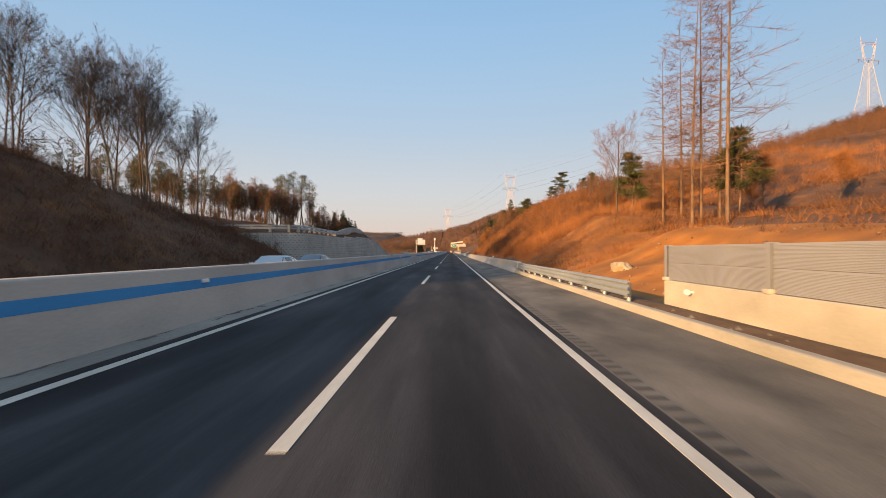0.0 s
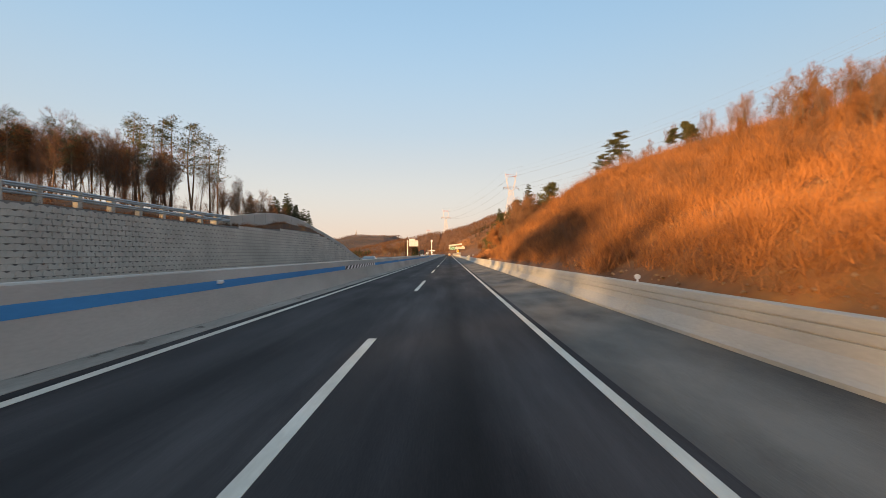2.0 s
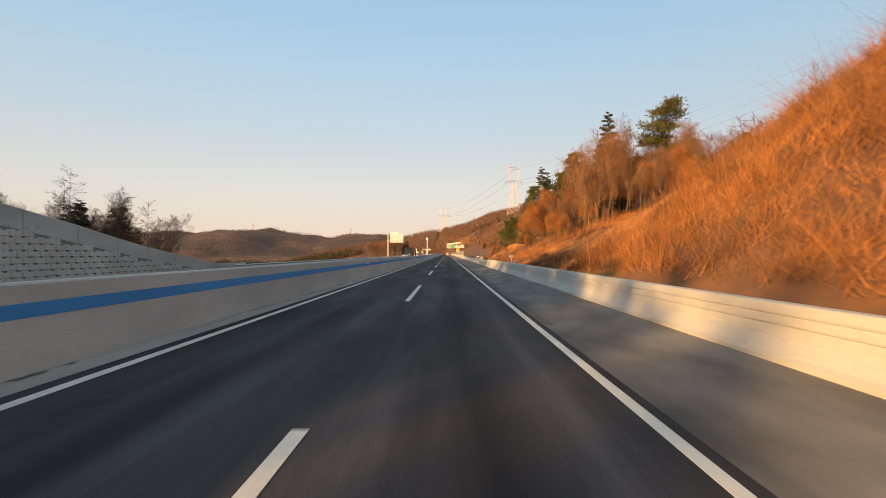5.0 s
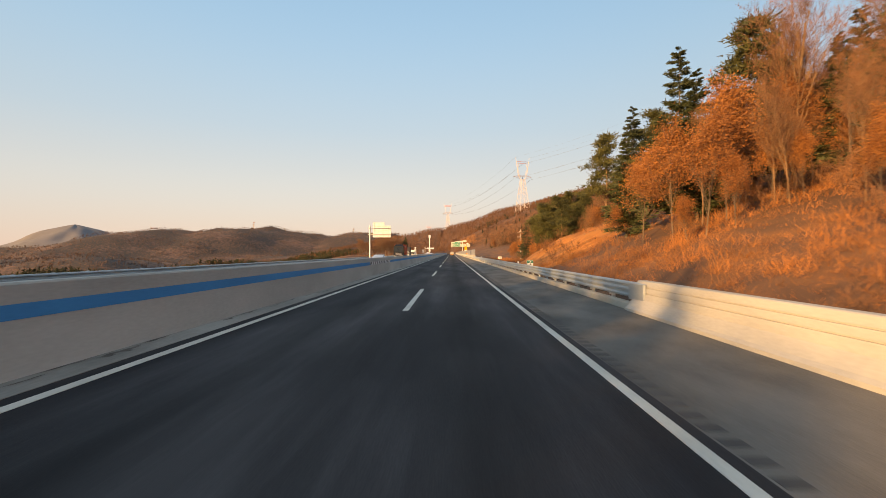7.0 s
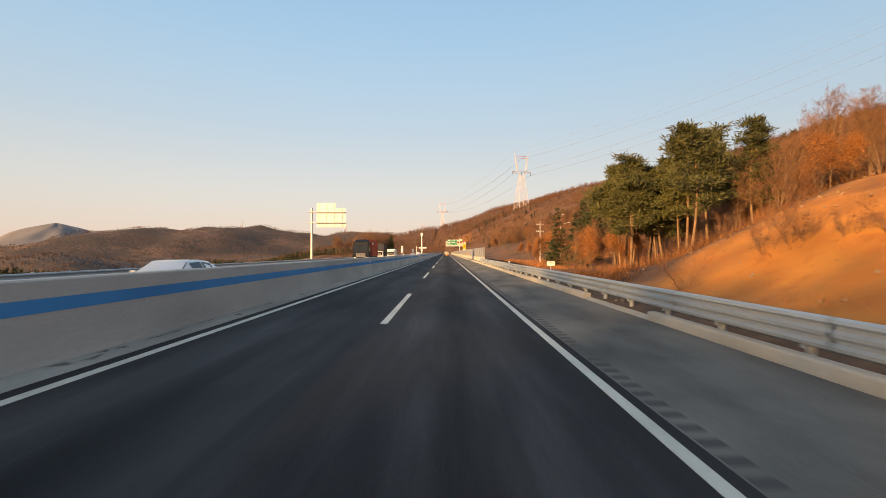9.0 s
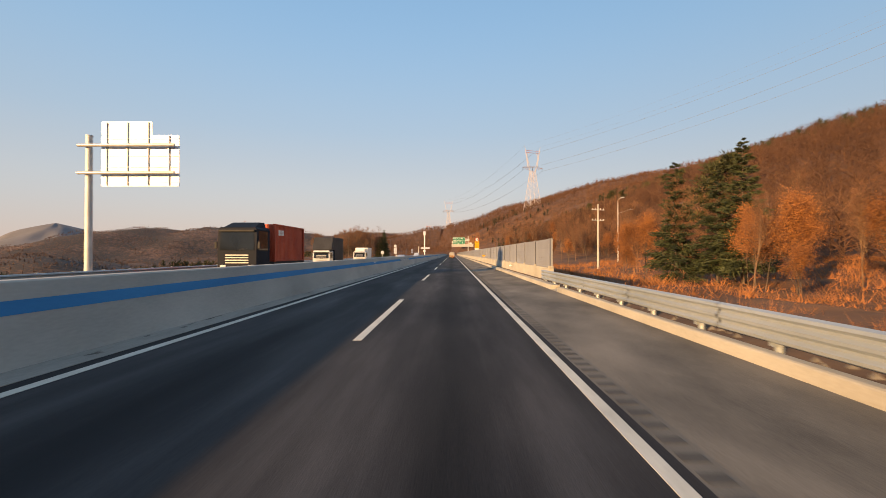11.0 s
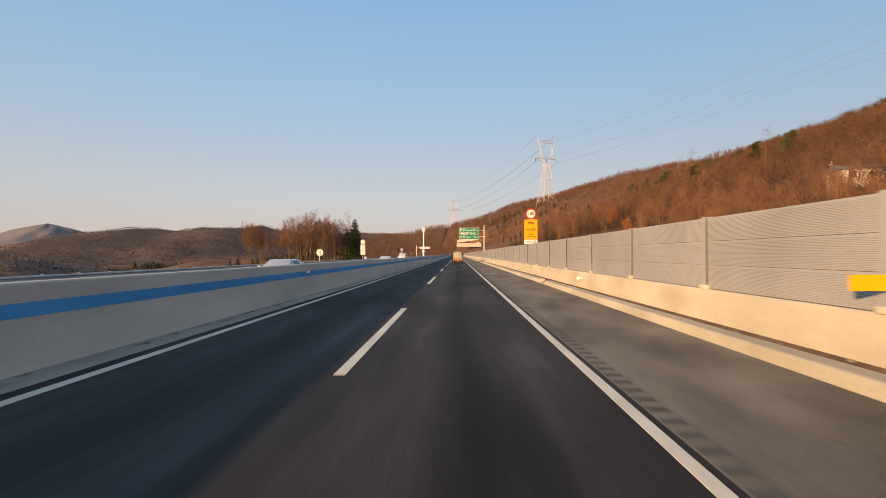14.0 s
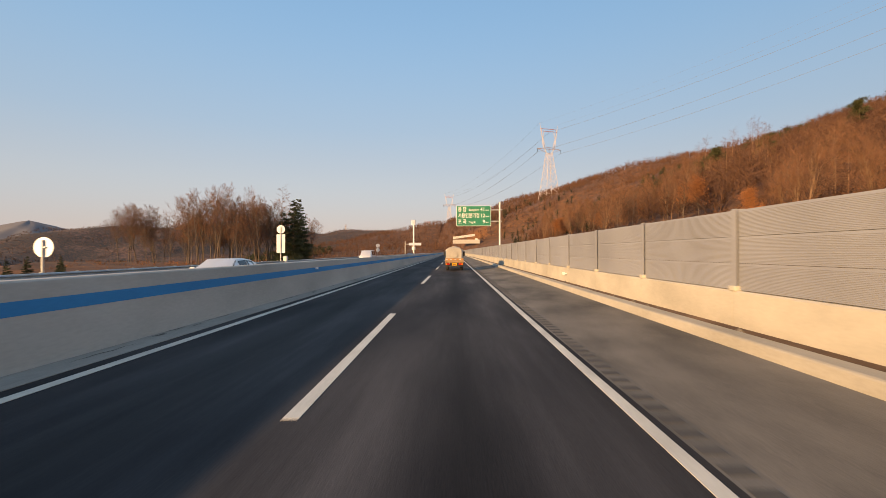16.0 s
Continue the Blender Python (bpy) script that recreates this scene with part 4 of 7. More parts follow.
def shrub_growth(seed, tall):
    """Leafless shrub: many thin stems from one foot, each forking into fine twigs."""
    rng = np.random.default_rng(seed)
    wood, fine = Twigs(), Twigs()
    for k in range(11):
        a = rng.random() * 6.283
        d = unit(np.array((math.cos(a) * 0.55, math.sin(a) * 0.55, 0.9 + 0.3 * rng.random())))
        p = np.array((0.12 * math.cos(a), 0.12 * math.sin(a), -0.1))
        L = tall * (0.6 + 0.5 * rng.random())
        mid = p + d * L * 0.5
        e = unit(d + rng.normal(size=3) * 0.18)
        q = mid + e * L * 0.5
        wood.limb(p, mid, 0.012, 0.008, 3)
        wood.limb(mid, q, 0.008, 0.003, 3)
        for _ in range(13):
            f = 0.3 + 0.7 * rng.random()
            s = p + (mid - p) * f * 2 if f < 0.5 else mid + (q - mid) * (f * 2 - 1)
            w = unit(e + rng.normal(size=3) * 0.6)
            t = s + w * L * 0.3 * (1.2 - f * 0.6)
            fine.blade(s, t, 0.005, rng)
            for _ in range(5):
                u = s + (t - s) * (0.2 + 0.7 * rng.random())
                fine.blade(u, u + unit(w + rng.normal(size=3) * 0.7) * L * 0.13, 0.004, rng)
    return wood, fine


saplings = Stand([tree_thing("sapling", "thin young leafless tree with upright twigs", *bare_tree(s, 12, 0.085, 0, 0.0062)[:2], BARK, TWIG) for s in (65, 66, 67)], "saplings")
shrubs = Stand([tree_thing("shrub", "leafless brown shrub on the cut slope", *shrub_growth(s, 2.0), TWIG, TWIG) for s in (81, 82, 83)], "shrubs")
for s in shrubs.trees:
    s["category"] = "shrub"

rng = np.random.default_rng(7)


def stand(kind, count, x0, x1, y0, y1, low, high, seed):
    r = np.random.default_rng(seed)
    for i in range(count):
        kind.put(i, x0 + (x1 - x0) * r.random(), y0 + (y1 - y0) * r.random(), 360 * r.random(), low + (high - low) * r.random())


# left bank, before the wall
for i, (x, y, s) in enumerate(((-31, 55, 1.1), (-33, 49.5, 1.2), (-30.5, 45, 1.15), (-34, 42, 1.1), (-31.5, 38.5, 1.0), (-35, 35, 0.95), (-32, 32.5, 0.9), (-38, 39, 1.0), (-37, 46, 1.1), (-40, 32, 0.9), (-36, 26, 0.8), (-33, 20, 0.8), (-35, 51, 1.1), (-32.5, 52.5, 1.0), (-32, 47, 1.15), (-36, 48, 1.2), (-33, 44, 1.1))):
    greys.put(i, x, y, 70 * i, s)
pines.put(0, -36, 30.5, 0, 1.1)
stand(shrubs, 12, -30, -21.5, 53, 60.4, 0.6, 1.1, 320)
# grove on top of the wall, and the darker clump where the wall runs out
stand(shrubs, 44, -46, -30, 76, 108, 0.9, 1.7, 37)
stand(saplings, 26, -38, -31.5, 78, 106, 0.35, 0.62, 38)
stand(tall_pines, 5, -37, -32, 92, 98, 0.8, 0.95, 1)
stand(tall_pines, 8, -40, -31.5, 78, 91, 0.5, 0.66, 103)
stand(tall_pines, 12, -66, -38, 88, 104, 0.55, 0.72, 101)
stand(tall_pines, 10, -62, -40, 74, 90, 0.55, 0.72, 104)
for x, y, s in ((-32.6, 106.5, 0.90), (-31.8, 103.0, 0.94), (-33.6, 101.4, 1.0), (-32.2, 99.6, 1.0), (-34.4, 98.4, 1.0)):
    tall_pines.put(int(y), x, y, 47 * y, s)
stand(tall_pines, 12, -58, -40, 64, 84, 0.6, 0.8, 2)
stand(slims, 44, -64, -37, 70, 108, 0.4, 0.7, 3)
stand(tall_pines, 20, -62, -36, 52, 76, 0.5, 0.75, 102)
stand(saplings, 34, -34, -28.5, 106, 124, 0.22, 0.5, 29)
stand(bares, 30, -46, -31, 78, 99, 0.42, 0.74, 30)
stand(oaks, 10, -44, -32, 80, 98, 0.5, 0.8, 301)
stand(bares, 8, -36, -29, 112, 126, 0.3, 0.52, 4)
stand(spruces, 26, -38, -28, 124, 137, 0.75, 1.05, 5)
# left, below the road
stand(larches, 7, -44, -34, 150, 164, 0.6, 0.8, 6)
for i, (x, y, s) in enumerate(((-64, 208.8, 1.35), (-66.5, 207, 1.35), (-68.5, 206.5, 1.45), (-69.7, 205, 1.8), (-72.5, 204, 1.5), (-74.5, 206.5, 1.55), (-77, 203, 1.6), (-80, 206, 1.5), (-71, 211, 1.3), (-84, 208, 1.6), (-76, 210, 1.4))):
    larches.put(i, x, y, 80 * i, s)
stand(spruces, 6, -90, -71, 200, 212, 1.7, 2.2, 405)
stand(slims, 22, -46, -34, 150, 163, 0.7, 0.95, 47)
stand(spruces, 5, -46, -36, 152, 164, 1.3, 1.55, 48)
stand(spruces, 3, -42, -36, 154, 164, 1.1, 1.35, 7)
stand(larches, 7, -48, -35, 150, 163, 0.5, 0.7, 340)
larches.put(1, -62, 218, 0, 1.05)
stand(bares, 24, -42, -29, 406, 432, 0.85, 1.15, 8)
stand(bares, 22, -45, -29, 404, 436, 0.55, 0.85, 28)
stand(bares, 18, -54, -43, 404, 436, 0.6, 0.9, 407)
stand(spruces, 3, -29, -26.5, 414, 420, 1.05, 1.35, 9)
larches.put(0, -29, 416, 0, 0.8)
stand(spruces, 6, -44, -32, 374, 384, 0.32, 0.42, 10)
# right, at the start
bares.put(3, 16.9, 47, 20, 0.9)
pines.put(3, 18.2, 47, 80, 0.62)
for i, (x, y, s) in enumerate(((17.5, 38, 0.85), (17.8, 34, 1.1), (19.0, 35, 1.15), (18.6, 31, 1.2), (21, 36, 1.1), (20, 40, 1.0))):
    larches.put(i, x, y, 100 * i, s)
pines.put(3, 20.5, 33, 10, 0.6)
stand(oaks, 8, 21, 34, 20, 50, 0.35, 0.6, 11)
stand(shrubs, 16, 24, 34, 58, 76, 0.7, 1.2, 12)
stand(saplings, 34, 20, 36, 50, 76, 0.2, 0.35, 131)
stand(oaks, 7, 21, 32, 58, 78, 0.22, 0.4, 13)
stand(bares, 34, 21, 36, 56, 84, 0.2, 0.36, 132)
stand(saplings, 26, 21, 36, 56, 84, 0.2, 0.36, 133)
# crest of the brushy cut
umbrella_pines.put(0, 29.4, 121.5, 0, 0.85)
stand(saplings, 40, 27, 35, 92, 165, 0.18, 0.36, 35)
stand(pines, 3, 29, 34, 98, 112, 0.28, 0.4, 36)
umbrella_pines.put(1, 27.2, 123.5, 120, 0.58)
umbrella_pines.put(1, 31, 101, 60, 0.4)
for x, y, s in ((22, 182, 1.15), (21.5, 176, 0.9)):
    spruces.put(0, x, y, 40, s)
stand(bares, 10, 27, 36, 125, 165, 0.28, 0.42, 14)
stand(pines, 3, 26, 32, 150, 165, 0.4, 0.5, 15)
# wood on the right slope
spruces.put(0, 15.3, 181.4, 0, 1.36)
spruces.put(1, 13.6, 186.5, 70, 0.95)
for x, y, s in ((12.6, 173.4, 0.75), (13.0, 177.6, 0.8), (14.6, 174.2, 0.85), (12.4, 180.5, 0.7)):
    oaks.put(int(y), x, y, 31 * y, s)
spruces.put(0, 22.2, 170.4, 0, 1.66)
spruces.put(1, 21.6, 171.6, 30, 1.3)
spruces.put(1, 15.9, 180.4, 50, 1.12)
stand(slims, 14, 17, 24, 160, 182, 0.8, 1.0, 406)
pines.put(1, 26, 162.5, 30, 1.15)
pines.put(3, 20.5, 182, 0, 1.1)
stand(oaks, 15, 16.5, 30, 156, 184, 0.4, 0.75, 16)
stand(slims, 50, 14, 28, 154, 186, 0.4, 0.66, 401)
stand(saplings, 40, 13, 28, 154, 186, 0.3, 0.6, 402)
stand(oaks, 14, 11.5, 18, 154, 186, 0.25, 0.5, 162)
stand(oaks, 8, 21, 30, 184, 196, 0.5, 0.8, 161)
stand(oaks, 8, 20, 28, 192, 207, 0.5, 0.8, 26)
stand(slims, 30, 17, 31, 156, 184, 0.5, 0.78, 17)
stand(slims, 12, 22, 32, 184, 198, 0.5, 0.7, 171)
stand(slims, 20, 20, 34, 190, 208, 0.4, 0.62, 27)
stand(spruces, 3, 24, 30, 178, 200, 0.9, 1.2, 18)
spruces.put(1, 21.2, 204.5, 0, 1.42)
pines.put(3, 18.4, 206, 0, 1.0)
pines.put(0, 24.5, 206.5, 90, 1.05)
stand(pines, 18, 17, 26, 224, 244, 0.78, 1.02, 19)
stand(slims, 60, 25, 46, 226, 262, 0.5, 0.7, 20)
stand(slims, 30, 20, 30, 217, 230, 0.38, 0.58, 403)
stand(oaks, 7, 20, 28, 217, 228, 0.35, 0.55, 404)
stand(oaks, 10, 14, 24, 232, 262, 0.35, 0.6, 21)
spruces.put(1, 20, 275.5, 0, 1.24)
spruces.put(0, 22.8, 274, 90, 1.1)
spruces.put(0, 23.7, 272, 40, 1.32)
pines.put(1, 31, 288, 40, 1.2)
stand(oaks, 14, 16, 32, 262, 290, 0.4, 0.8, 22)
stand(slims, 16, 18, 40, 262, 300, 0.5, 0.8, 33)
stand(bares, 6, 40, 60, 300, 330, 0.7, 0.9, 23)
stand(larches, 5, 60, 90, 430, 470, 0.75, 0.95, 24)
stand(slims, 22, 36, 62, 335, 400, 0.6, 0.95, 31)
stand(bares, 8, 36, 60, 335, 400, 0.5, 0.75, 32)
stand(larches, 3, 40, 60, 380, 420, 0.6, 0.7, 25)
# winter wood close behind the noise barrier
stand(slims, 70, 26, 66, 345, 520, 0.55, 1.0, 310)
stand(bares, 46, 28, 70, 340, 540, 0.5, 0.85, 311)
stand(oaks, 24, 26, 60, 330, 480, 0.5, 0.9, 312)
stand(pines, 7, 70, 120, 400, 520, 0.8, 1.1, 313)
stand(larches, 6, 66, 100, 455, 520, 0.8, 1.05, 314)

stand(shrubs, 16, 8.6, 12.4, 194, 210, 0.4, 0.75, 315)
stand(shrubs, 5, 9, 13, 158, 180, 0.4, 0.7, 316)

# leafless shrubs on the cut slopes
for k, (n, x0, x1, y0, y1) in enumerate(((46, 9, 30, 66, 132), (14, 9, 26, 52, 68), (18, 9, 20, 150, 200), (10, 10, 20, 205, 245))):
    r = np.random.default_rng(90 + k)
    for i in range(n):
        shrubs.put(i, x0 + (x1 - x0) * r.random(), y0 + (y1 - y0) * r.random(), 360 * r.random(), 0.7 + 0.6 * r.random())


def scatter(name, label, mat, spots, blades, tall, wide, spread, seed, category="brush"):
    """Uncountable growth: tufts of thin stems standing on the ground."""
    r = np.random.default_rng(seed)
    base = np.array([(x, y, land(x, y) - 0.05) for x, y in spots])
    n = len(base)
    clump = np.array([max(0.25, 0.75 + 1.3 * noise.noise((x * 0.45, y * 0.45, 8.0)) + 0.5 * noise.noise((x * 1.3, y * 1.3, 9.0))) for x, y in spots])
    size = tall * (0.5 + 0.7 * r.random(n)) * clump
    size = np.repeat(size, blades)
    foot = np.repeat(base, blades, axis=0) + r.normal(size=(n * blades, 3)) * np.array((spread, spread, 0.0)) * 0.5
    way = r.normal(size=(n * blades, 3)) * 0.55
    way[:, 2] = 0.45 + 0.7 * r.random(n * blades)
    tip = foot + way * size[:, None]
    flat = np.stack([np.cos(r.random(n * blades) * 6.283), np.sin(r.random(n * blades) * 6.283), np.zeros(n * blades)], 1) * wide
    v = np.stack([foot - flat, foot + flat, tip], 1).reshape(-1, 3)
    t = np.arange(len(v)).reshape(-1, 3)
    tagged(new(name, tri_mesh(name, v, t, mat)), label, category, kind="stuff")


def spread_over(count, x0, x1, y0, y1, seed, keep=None):
    r = np.random.default_rng(seed)
    out = []
    while len(out) < count:
        x, y = x0 + (x1 - x0) * r.random(), y0 + (y1 - y0) * r.random()
        if keep is None or r.random() < keep(x, y):
            out.append((x, y))
    return out


def patchy(low, cell=0.12):
    return lambda x, y: low + (1 - low) * max(0.0, min(1.0, 0.5 + 1.6 * noise.noise((x * cell, y * cell, 3.3))))


scatter("dry_brush", "dense russet dry brush covering the cut slope", GRASS, spread_over(17000, 7.4, 34, 64, 136, 31, patchy(0.45)), 13, 1.5, 0.010, 0.5, 32)
scatter("dry_brush", "patchy russet dry brush on stony soil", GRASS, spread_over(5200, 8, 34, 50, 70, 33, patchy(0.25)), 12, 1.1, 0.011, 0.5, 34)
scatter("dry_brush", "low patchy brush creeping over the orange soil mound", GRASS, spread_over(2600, 8, 22, 30, 54, 331, patchy(0.05, 0.22)), 12, 0.55, 0.008, 0.5, 332)
scatter("dry_brush", "dark dead stalks on the stony cut", TWIG, spread_over(2400, 8, 30, 34, 74, 333, patchy(0.0, 0.16)), 12, 0.8, 0.008, 0.5, 334)
scatter("dry_brush", "dark bramble patches on the brushy cut", TWIG, spread_over(4200, 7.6, 32, 66, 134, 335, patchy(0.0, 0.10)), 12, 1.3, 0.009, 0.5, 336)
scatter("dry_brush", "dark dead stalks along the foot of the orange slope", TWIG, spread_over(1500, 6.6, 9.6, 128, 160, 411, patchy(0.15, 0.2)), 12, 0.6, 0.008, 0.5, 412)
scatter("dry_brush", "russet brush at the edge of the orange mound", GRASS, spread_over(1300, 7.2, 20, 214, 228, 413, patchy(0.3)), 13, 0.7, 0.009, 0.5, 414)
scatter("dry_brush", "sparse dry brush among bare soil", GRASS, spread_over(3200, 9, 34, 150, 190, 35, patchy(0.15)), 12, 0.75, 0.009, 0.5, 36)
scatter("dry_brush", "short dry brush on the shaded foot of the slope", GRASS, spread_over(1800, 7.2, 14, 150, 196, 79, patchy(0.2)), 12, 0.5, 0.006, 0.4, 80)
scatter("dry_brush", "clumps of dry brush along the foot of the slope", GRASS, spread_over(1300, 9, 34, 200, 262, 37, patchy(0.0, 0.2)), 14, 0.8, 0.007, 0.5, 38)
scatter("dry_brush", "fine russet growth along the crest of the cut", GRASS, spread_over(4200, 33, 54, 44, 152, 73, patchy(0.4)), 12, 1.6, 0.011, 0.6, 74)
scatter("dry_brush", "dry russet brush between wall and parapet", GRASS, spread_over(1500, -22, -20.7, 86, 140, 75, patchy(0.2)), 9, 0.42, 0.010, 0.3, 76)
scatter("dry_brush", "short dry grass along the wall's crest", GRASS, spread_over(1500, -24, -20.8, 62, 90, 77, patchy(0.3)), 9, 0.32, 0.010, 0.3, 78)
scatter("dry_brush", "low dry growth on the mound and hillside", GRASS, spread_over(2600, 15, 40, -10, 52, 39, patchy(0.2)), 8, 0.9, 0.018, 0.5, 40)
# Twig colour in place of brush colour here, to deepen the bank's shade.
scatter("dry_brush", "dead brush on the bank, its shade deepened by a darker colour", TWIG, spread_over(8000, -36, -19.8, -10, 60.5, 41, patchy(0.4)), 10, 1.2, 0.012, 0.5, 42)
scatter("dry_brush", "brush in the dip beside the road", GRASS, spread_over(4000, 9, 50, 258, 330, 43, patchy(0.3)), 8, 0.9, 0.02, 0.5, 44)
scatter("dry_brush", "rough dry grass on the embankment", GRASS, spread_over(4000, -60, -20.8, 148, 470, 45, patchy(0.3)), 8, 0.7, 0.02, 0.5, 46)


def wood(name, label, mat, spots, tall, blades, wide, seed):
    """Distant leafless wood: a thin stem with an upward spray of twigs for each tree."""
    r = np.random.default_rng(seed)
    base = np.array([(x, y, land(x, y) - 0.2) for x, y in spots])
    n = len(base)
    h = tall * (0.65 + 0.6 * r.random(n))
    up = np.array((0, 0, 1.0))
    a = r.random(n) * 6.283
    s = np.stack([np.cos(a), np.sin(a), np.zeros(n)], 1) * wide * 0.5
    stem = np.stack([base - s, base + s, base + up * (h * 0.72)[:, None]], 1).reshape(-1, 3)
    hh = np.repeat(h, blades)
    f = 0.12 + 0.7 * r.random(n * blades)
    foot = np.repeat(base, blades, axis=0) + up * (hh * f)[:, None]
    way = r.normal(size=(n * blades, 3)) * 0.55
    way[:, 2] = np.abs(way[:, 2]) * 0.8 + 0.2
    tip = foot + way * (hh * 0.42 * (1.25 - f))[:, None]
    side = np.cross(way, r.normal(size=(n * blades, 3)))
    side *= (wide / (np.linalg.norm(side, axis=1) + 1e-9))[:, None]
    spray = np.stack([foot - side, foot + side, tip], 1).reshape(-1, 3)
    v = np.concatenate([stem, spray])
    tagged(new(name, tri_mesh(name, v, np.arange(len(v)).reshape(-1, 3), mat)), label, "wood", kind="stuff")


def ridge(x, y):
    """Thickness of the wood added on the unseen western ridge to shade the road: open to the south, thin in two places.
    """
    s = y + (2 - x) * 1.06
    return 0.0 if s < 27 else (0.7 if 58 < s < 100 else (0.12 if 112 < s < 157 else 1.0))


hill = lambda x, y: 1.0 if x > 20 + max(0, (y - 250) / 8 if y < 400 else 18) or y > 770 else 0.0
wood("winter_wood", "low russet scrub on the hillside", WOOD, spread_over(7000, 34, 200, 10, 150, 51, lambda x, y: 1.0 if x > 52 or y < 40 else 0.0), 3.8, 26, 0.022, 52)
wood("winter_wood", "bare russet winter wood on the hillside", WOOD, spread_over(13000, 36, 200, 140, 600, 71, hill), 8.0, 32, 0.05, 72)
wood("winter_wood", "bare brown winter wood on the ridge", WOOD, spread_over(9000, 110, 520, 60, 1000, 53, hill), 5.5, 18, 0.08, 54)
wood("winter_wood", "bare brown wood on the hill beyond the bend", WOOD, spread_over(13000, -330, 330, 780, 1500, 55), 8, 14, 0.2, 56)
wood("winter_wood", "bare wood along the skyline ridge", WOOD, spread_over(12000, 150, 340, 40, 800, 67), 6.5, 20, 0.075, 68)
wood("pine_wood", "scattered pines among the bare wood", WOOD_GREEN, spread_over(300, 150, 225, 60, 720, 57), 8, 130, 0.2, 58)
wood("pine_wood", "dark pines on the hillside", WOOD_GREEN, spread_over(130, 40, 130, 480, 900, 59), 8, 70, 0.16, 60)
wood("winter_wood", "bare wood on far hills, haze put into its colour", WOOD_FAR, spread_over(42000, -2000, -110, 380, 2600, 61), 5.0, 14, 0.5, 62)
wood("pine_wood", "dark pine wood in the valley", WOOD_GREEN, spread_over(5000, -1000, -90, 260, 950, 63, lambda x, y: 1.0 if noise.noise((x * 0.006, y * 0.006, 3.3)) > 0.18 else 0.0), 9, 28, 0.5, 64)
wood("winter_wood", "bare wood added on an unseen ridge to shade the road", WOOD, spread_over(1000, -150, -80, -105, 104, 65, ridge), 8, 18, 0.08, 66)

# ---- small roadside things ----
def plate(w, h, t=0.004, rounded=0.0, at=(0, 0, 0), k=0, build=None):
    """Flat board in the xz plane facing -y, with rounded corners."""
    b = build or Build()
    pts = []
    r = min(rounded, w / 2 - 0.001, h / 2 - 0.001)
    if r > 0:
        for cx, cz, a0 in ((w / 2 - r, h / 2 - r, 0), (-w / 2 + r, h / 2 - r, 90), (-w / 2 + r, -h / 2 + r, 180), (w / 2 - r, -h / 2 + r, 270)):
            for i in range(7):
                a = radians(a0 + 15 * i)
                pts.append((cx + r * math.cos(a), cz + r * math.sin(a)))
    else:
        pts = [(w / 2, h / 2), (-w / 2, h / 2), (-w / 2, -h / 2), (w / 2, -h / 2)]
    n = len(pts)
    v = [(at[0] + x, at[1] - t / 2, at[2] + z) for x, z in pts] + [(at[0] + x, at[1] + t / 2, at[2] + z) for x, z in pts]
    return b.add(v, [tuple(range(n)), tuple(reversed(range(n, 2 * n)))] + [(i, n + i, n + (i + 1) % n, (i + 1) % n) for i in range(n)], k)


def disc(r, t, at, mat, name, parent, label="", hole=0.0, sides=40):
    v, f = [], []
    for y in (at[1] - t / 2, at[1] + t / 2):
        for q in (hole, r):
            v += [(at[0] + q * math.cos(6.28319 * i / sides), y, at[2] + q * math.sin(6.28319 * i / sides)) for i in range(sides)]
    for i in range(sides):
        j = (i + 1) % sides
        f += [(i, sides + i, sides + j, j), (2 * sides + i, 2 * sides + j, 3 * sides + j, 3 * sides + i), (sides + i, 3 * sides + i, 3 * sides + j, sides + j)]
        if hole:
            f.append((i, j, 2 * sides + j, 2 * sides + i))
    return part(name, Build().add(v, f).mesh(name, mat), parent, label)


def lettering(text, size, at, mat, parent, align="LEFT", stretch=1.0, bold=0.0):
    """Words in the built-in font, as a thin mesh facing -y."""
    c = bpy.data.curves.new("lettering", "FONT")
    c.body, c.size, c.extrude, c.align_x, c.align_y, c.offset = text, size, 0.003, align, "CENTER", bold
    ob = new("lettering", c)
    bpy.context.view_layer.update()
    me = bpy.data.meshes.new_from_object(ob.evaluated_get(bpy.context.evaluated_depsgraph_get()))
    bpy.data.objects.remove(ob)
    me.materials.clear()
    me.materials.append(mat)
    o = part("lettering", me, parent)
    o.matrix_basis = pose(*at, 90, 0, 0) @ Matrix.Diagonal((stretch, 1, 1, 1))
    return o


SIGN_WHITE = material("sign_white", (0.72, 0.72, 0.69), (0.84, 0.84, 0.81), 0.6, 0.45)
SIGN_RED = material("sign_red", (0.50, 0.02, 0.02), (0.65, 0.035, 0.03), 0.6, 0.45)
SIGN_YELLOW = material("sign_yellow", (0.70, 0.33, 0.01), (0.85, 0.42, 0.02), 0.6, 0.45)
SIGN_GREEN = material("sign_green", (0.008, 0.17, 0.10), (0.015, 0.24, 0.14), 0.9, 0.45)
SIGN_BLACK = material("sign_black", (0.01, 0.01, 0.01), (0.03, 0.03, 0.03), 0.5, 0.5)
ALUMINIUM = material("sign_back_metal", (0.50, 0.54, 0.60), (0.64, 0.68, 0.75), 0.8, 0.45, 0.25)
POLE = material("pole_steel", (0.50, 0.50, 0.48), (0.66, 0.66, 0.63), 0.6, 0.5, 0.4)
CEMENT = material("pole_concrete", (0.36, 0.34, 0.31), (0.55, 0.52, 0.47), 0.8, 0.9)

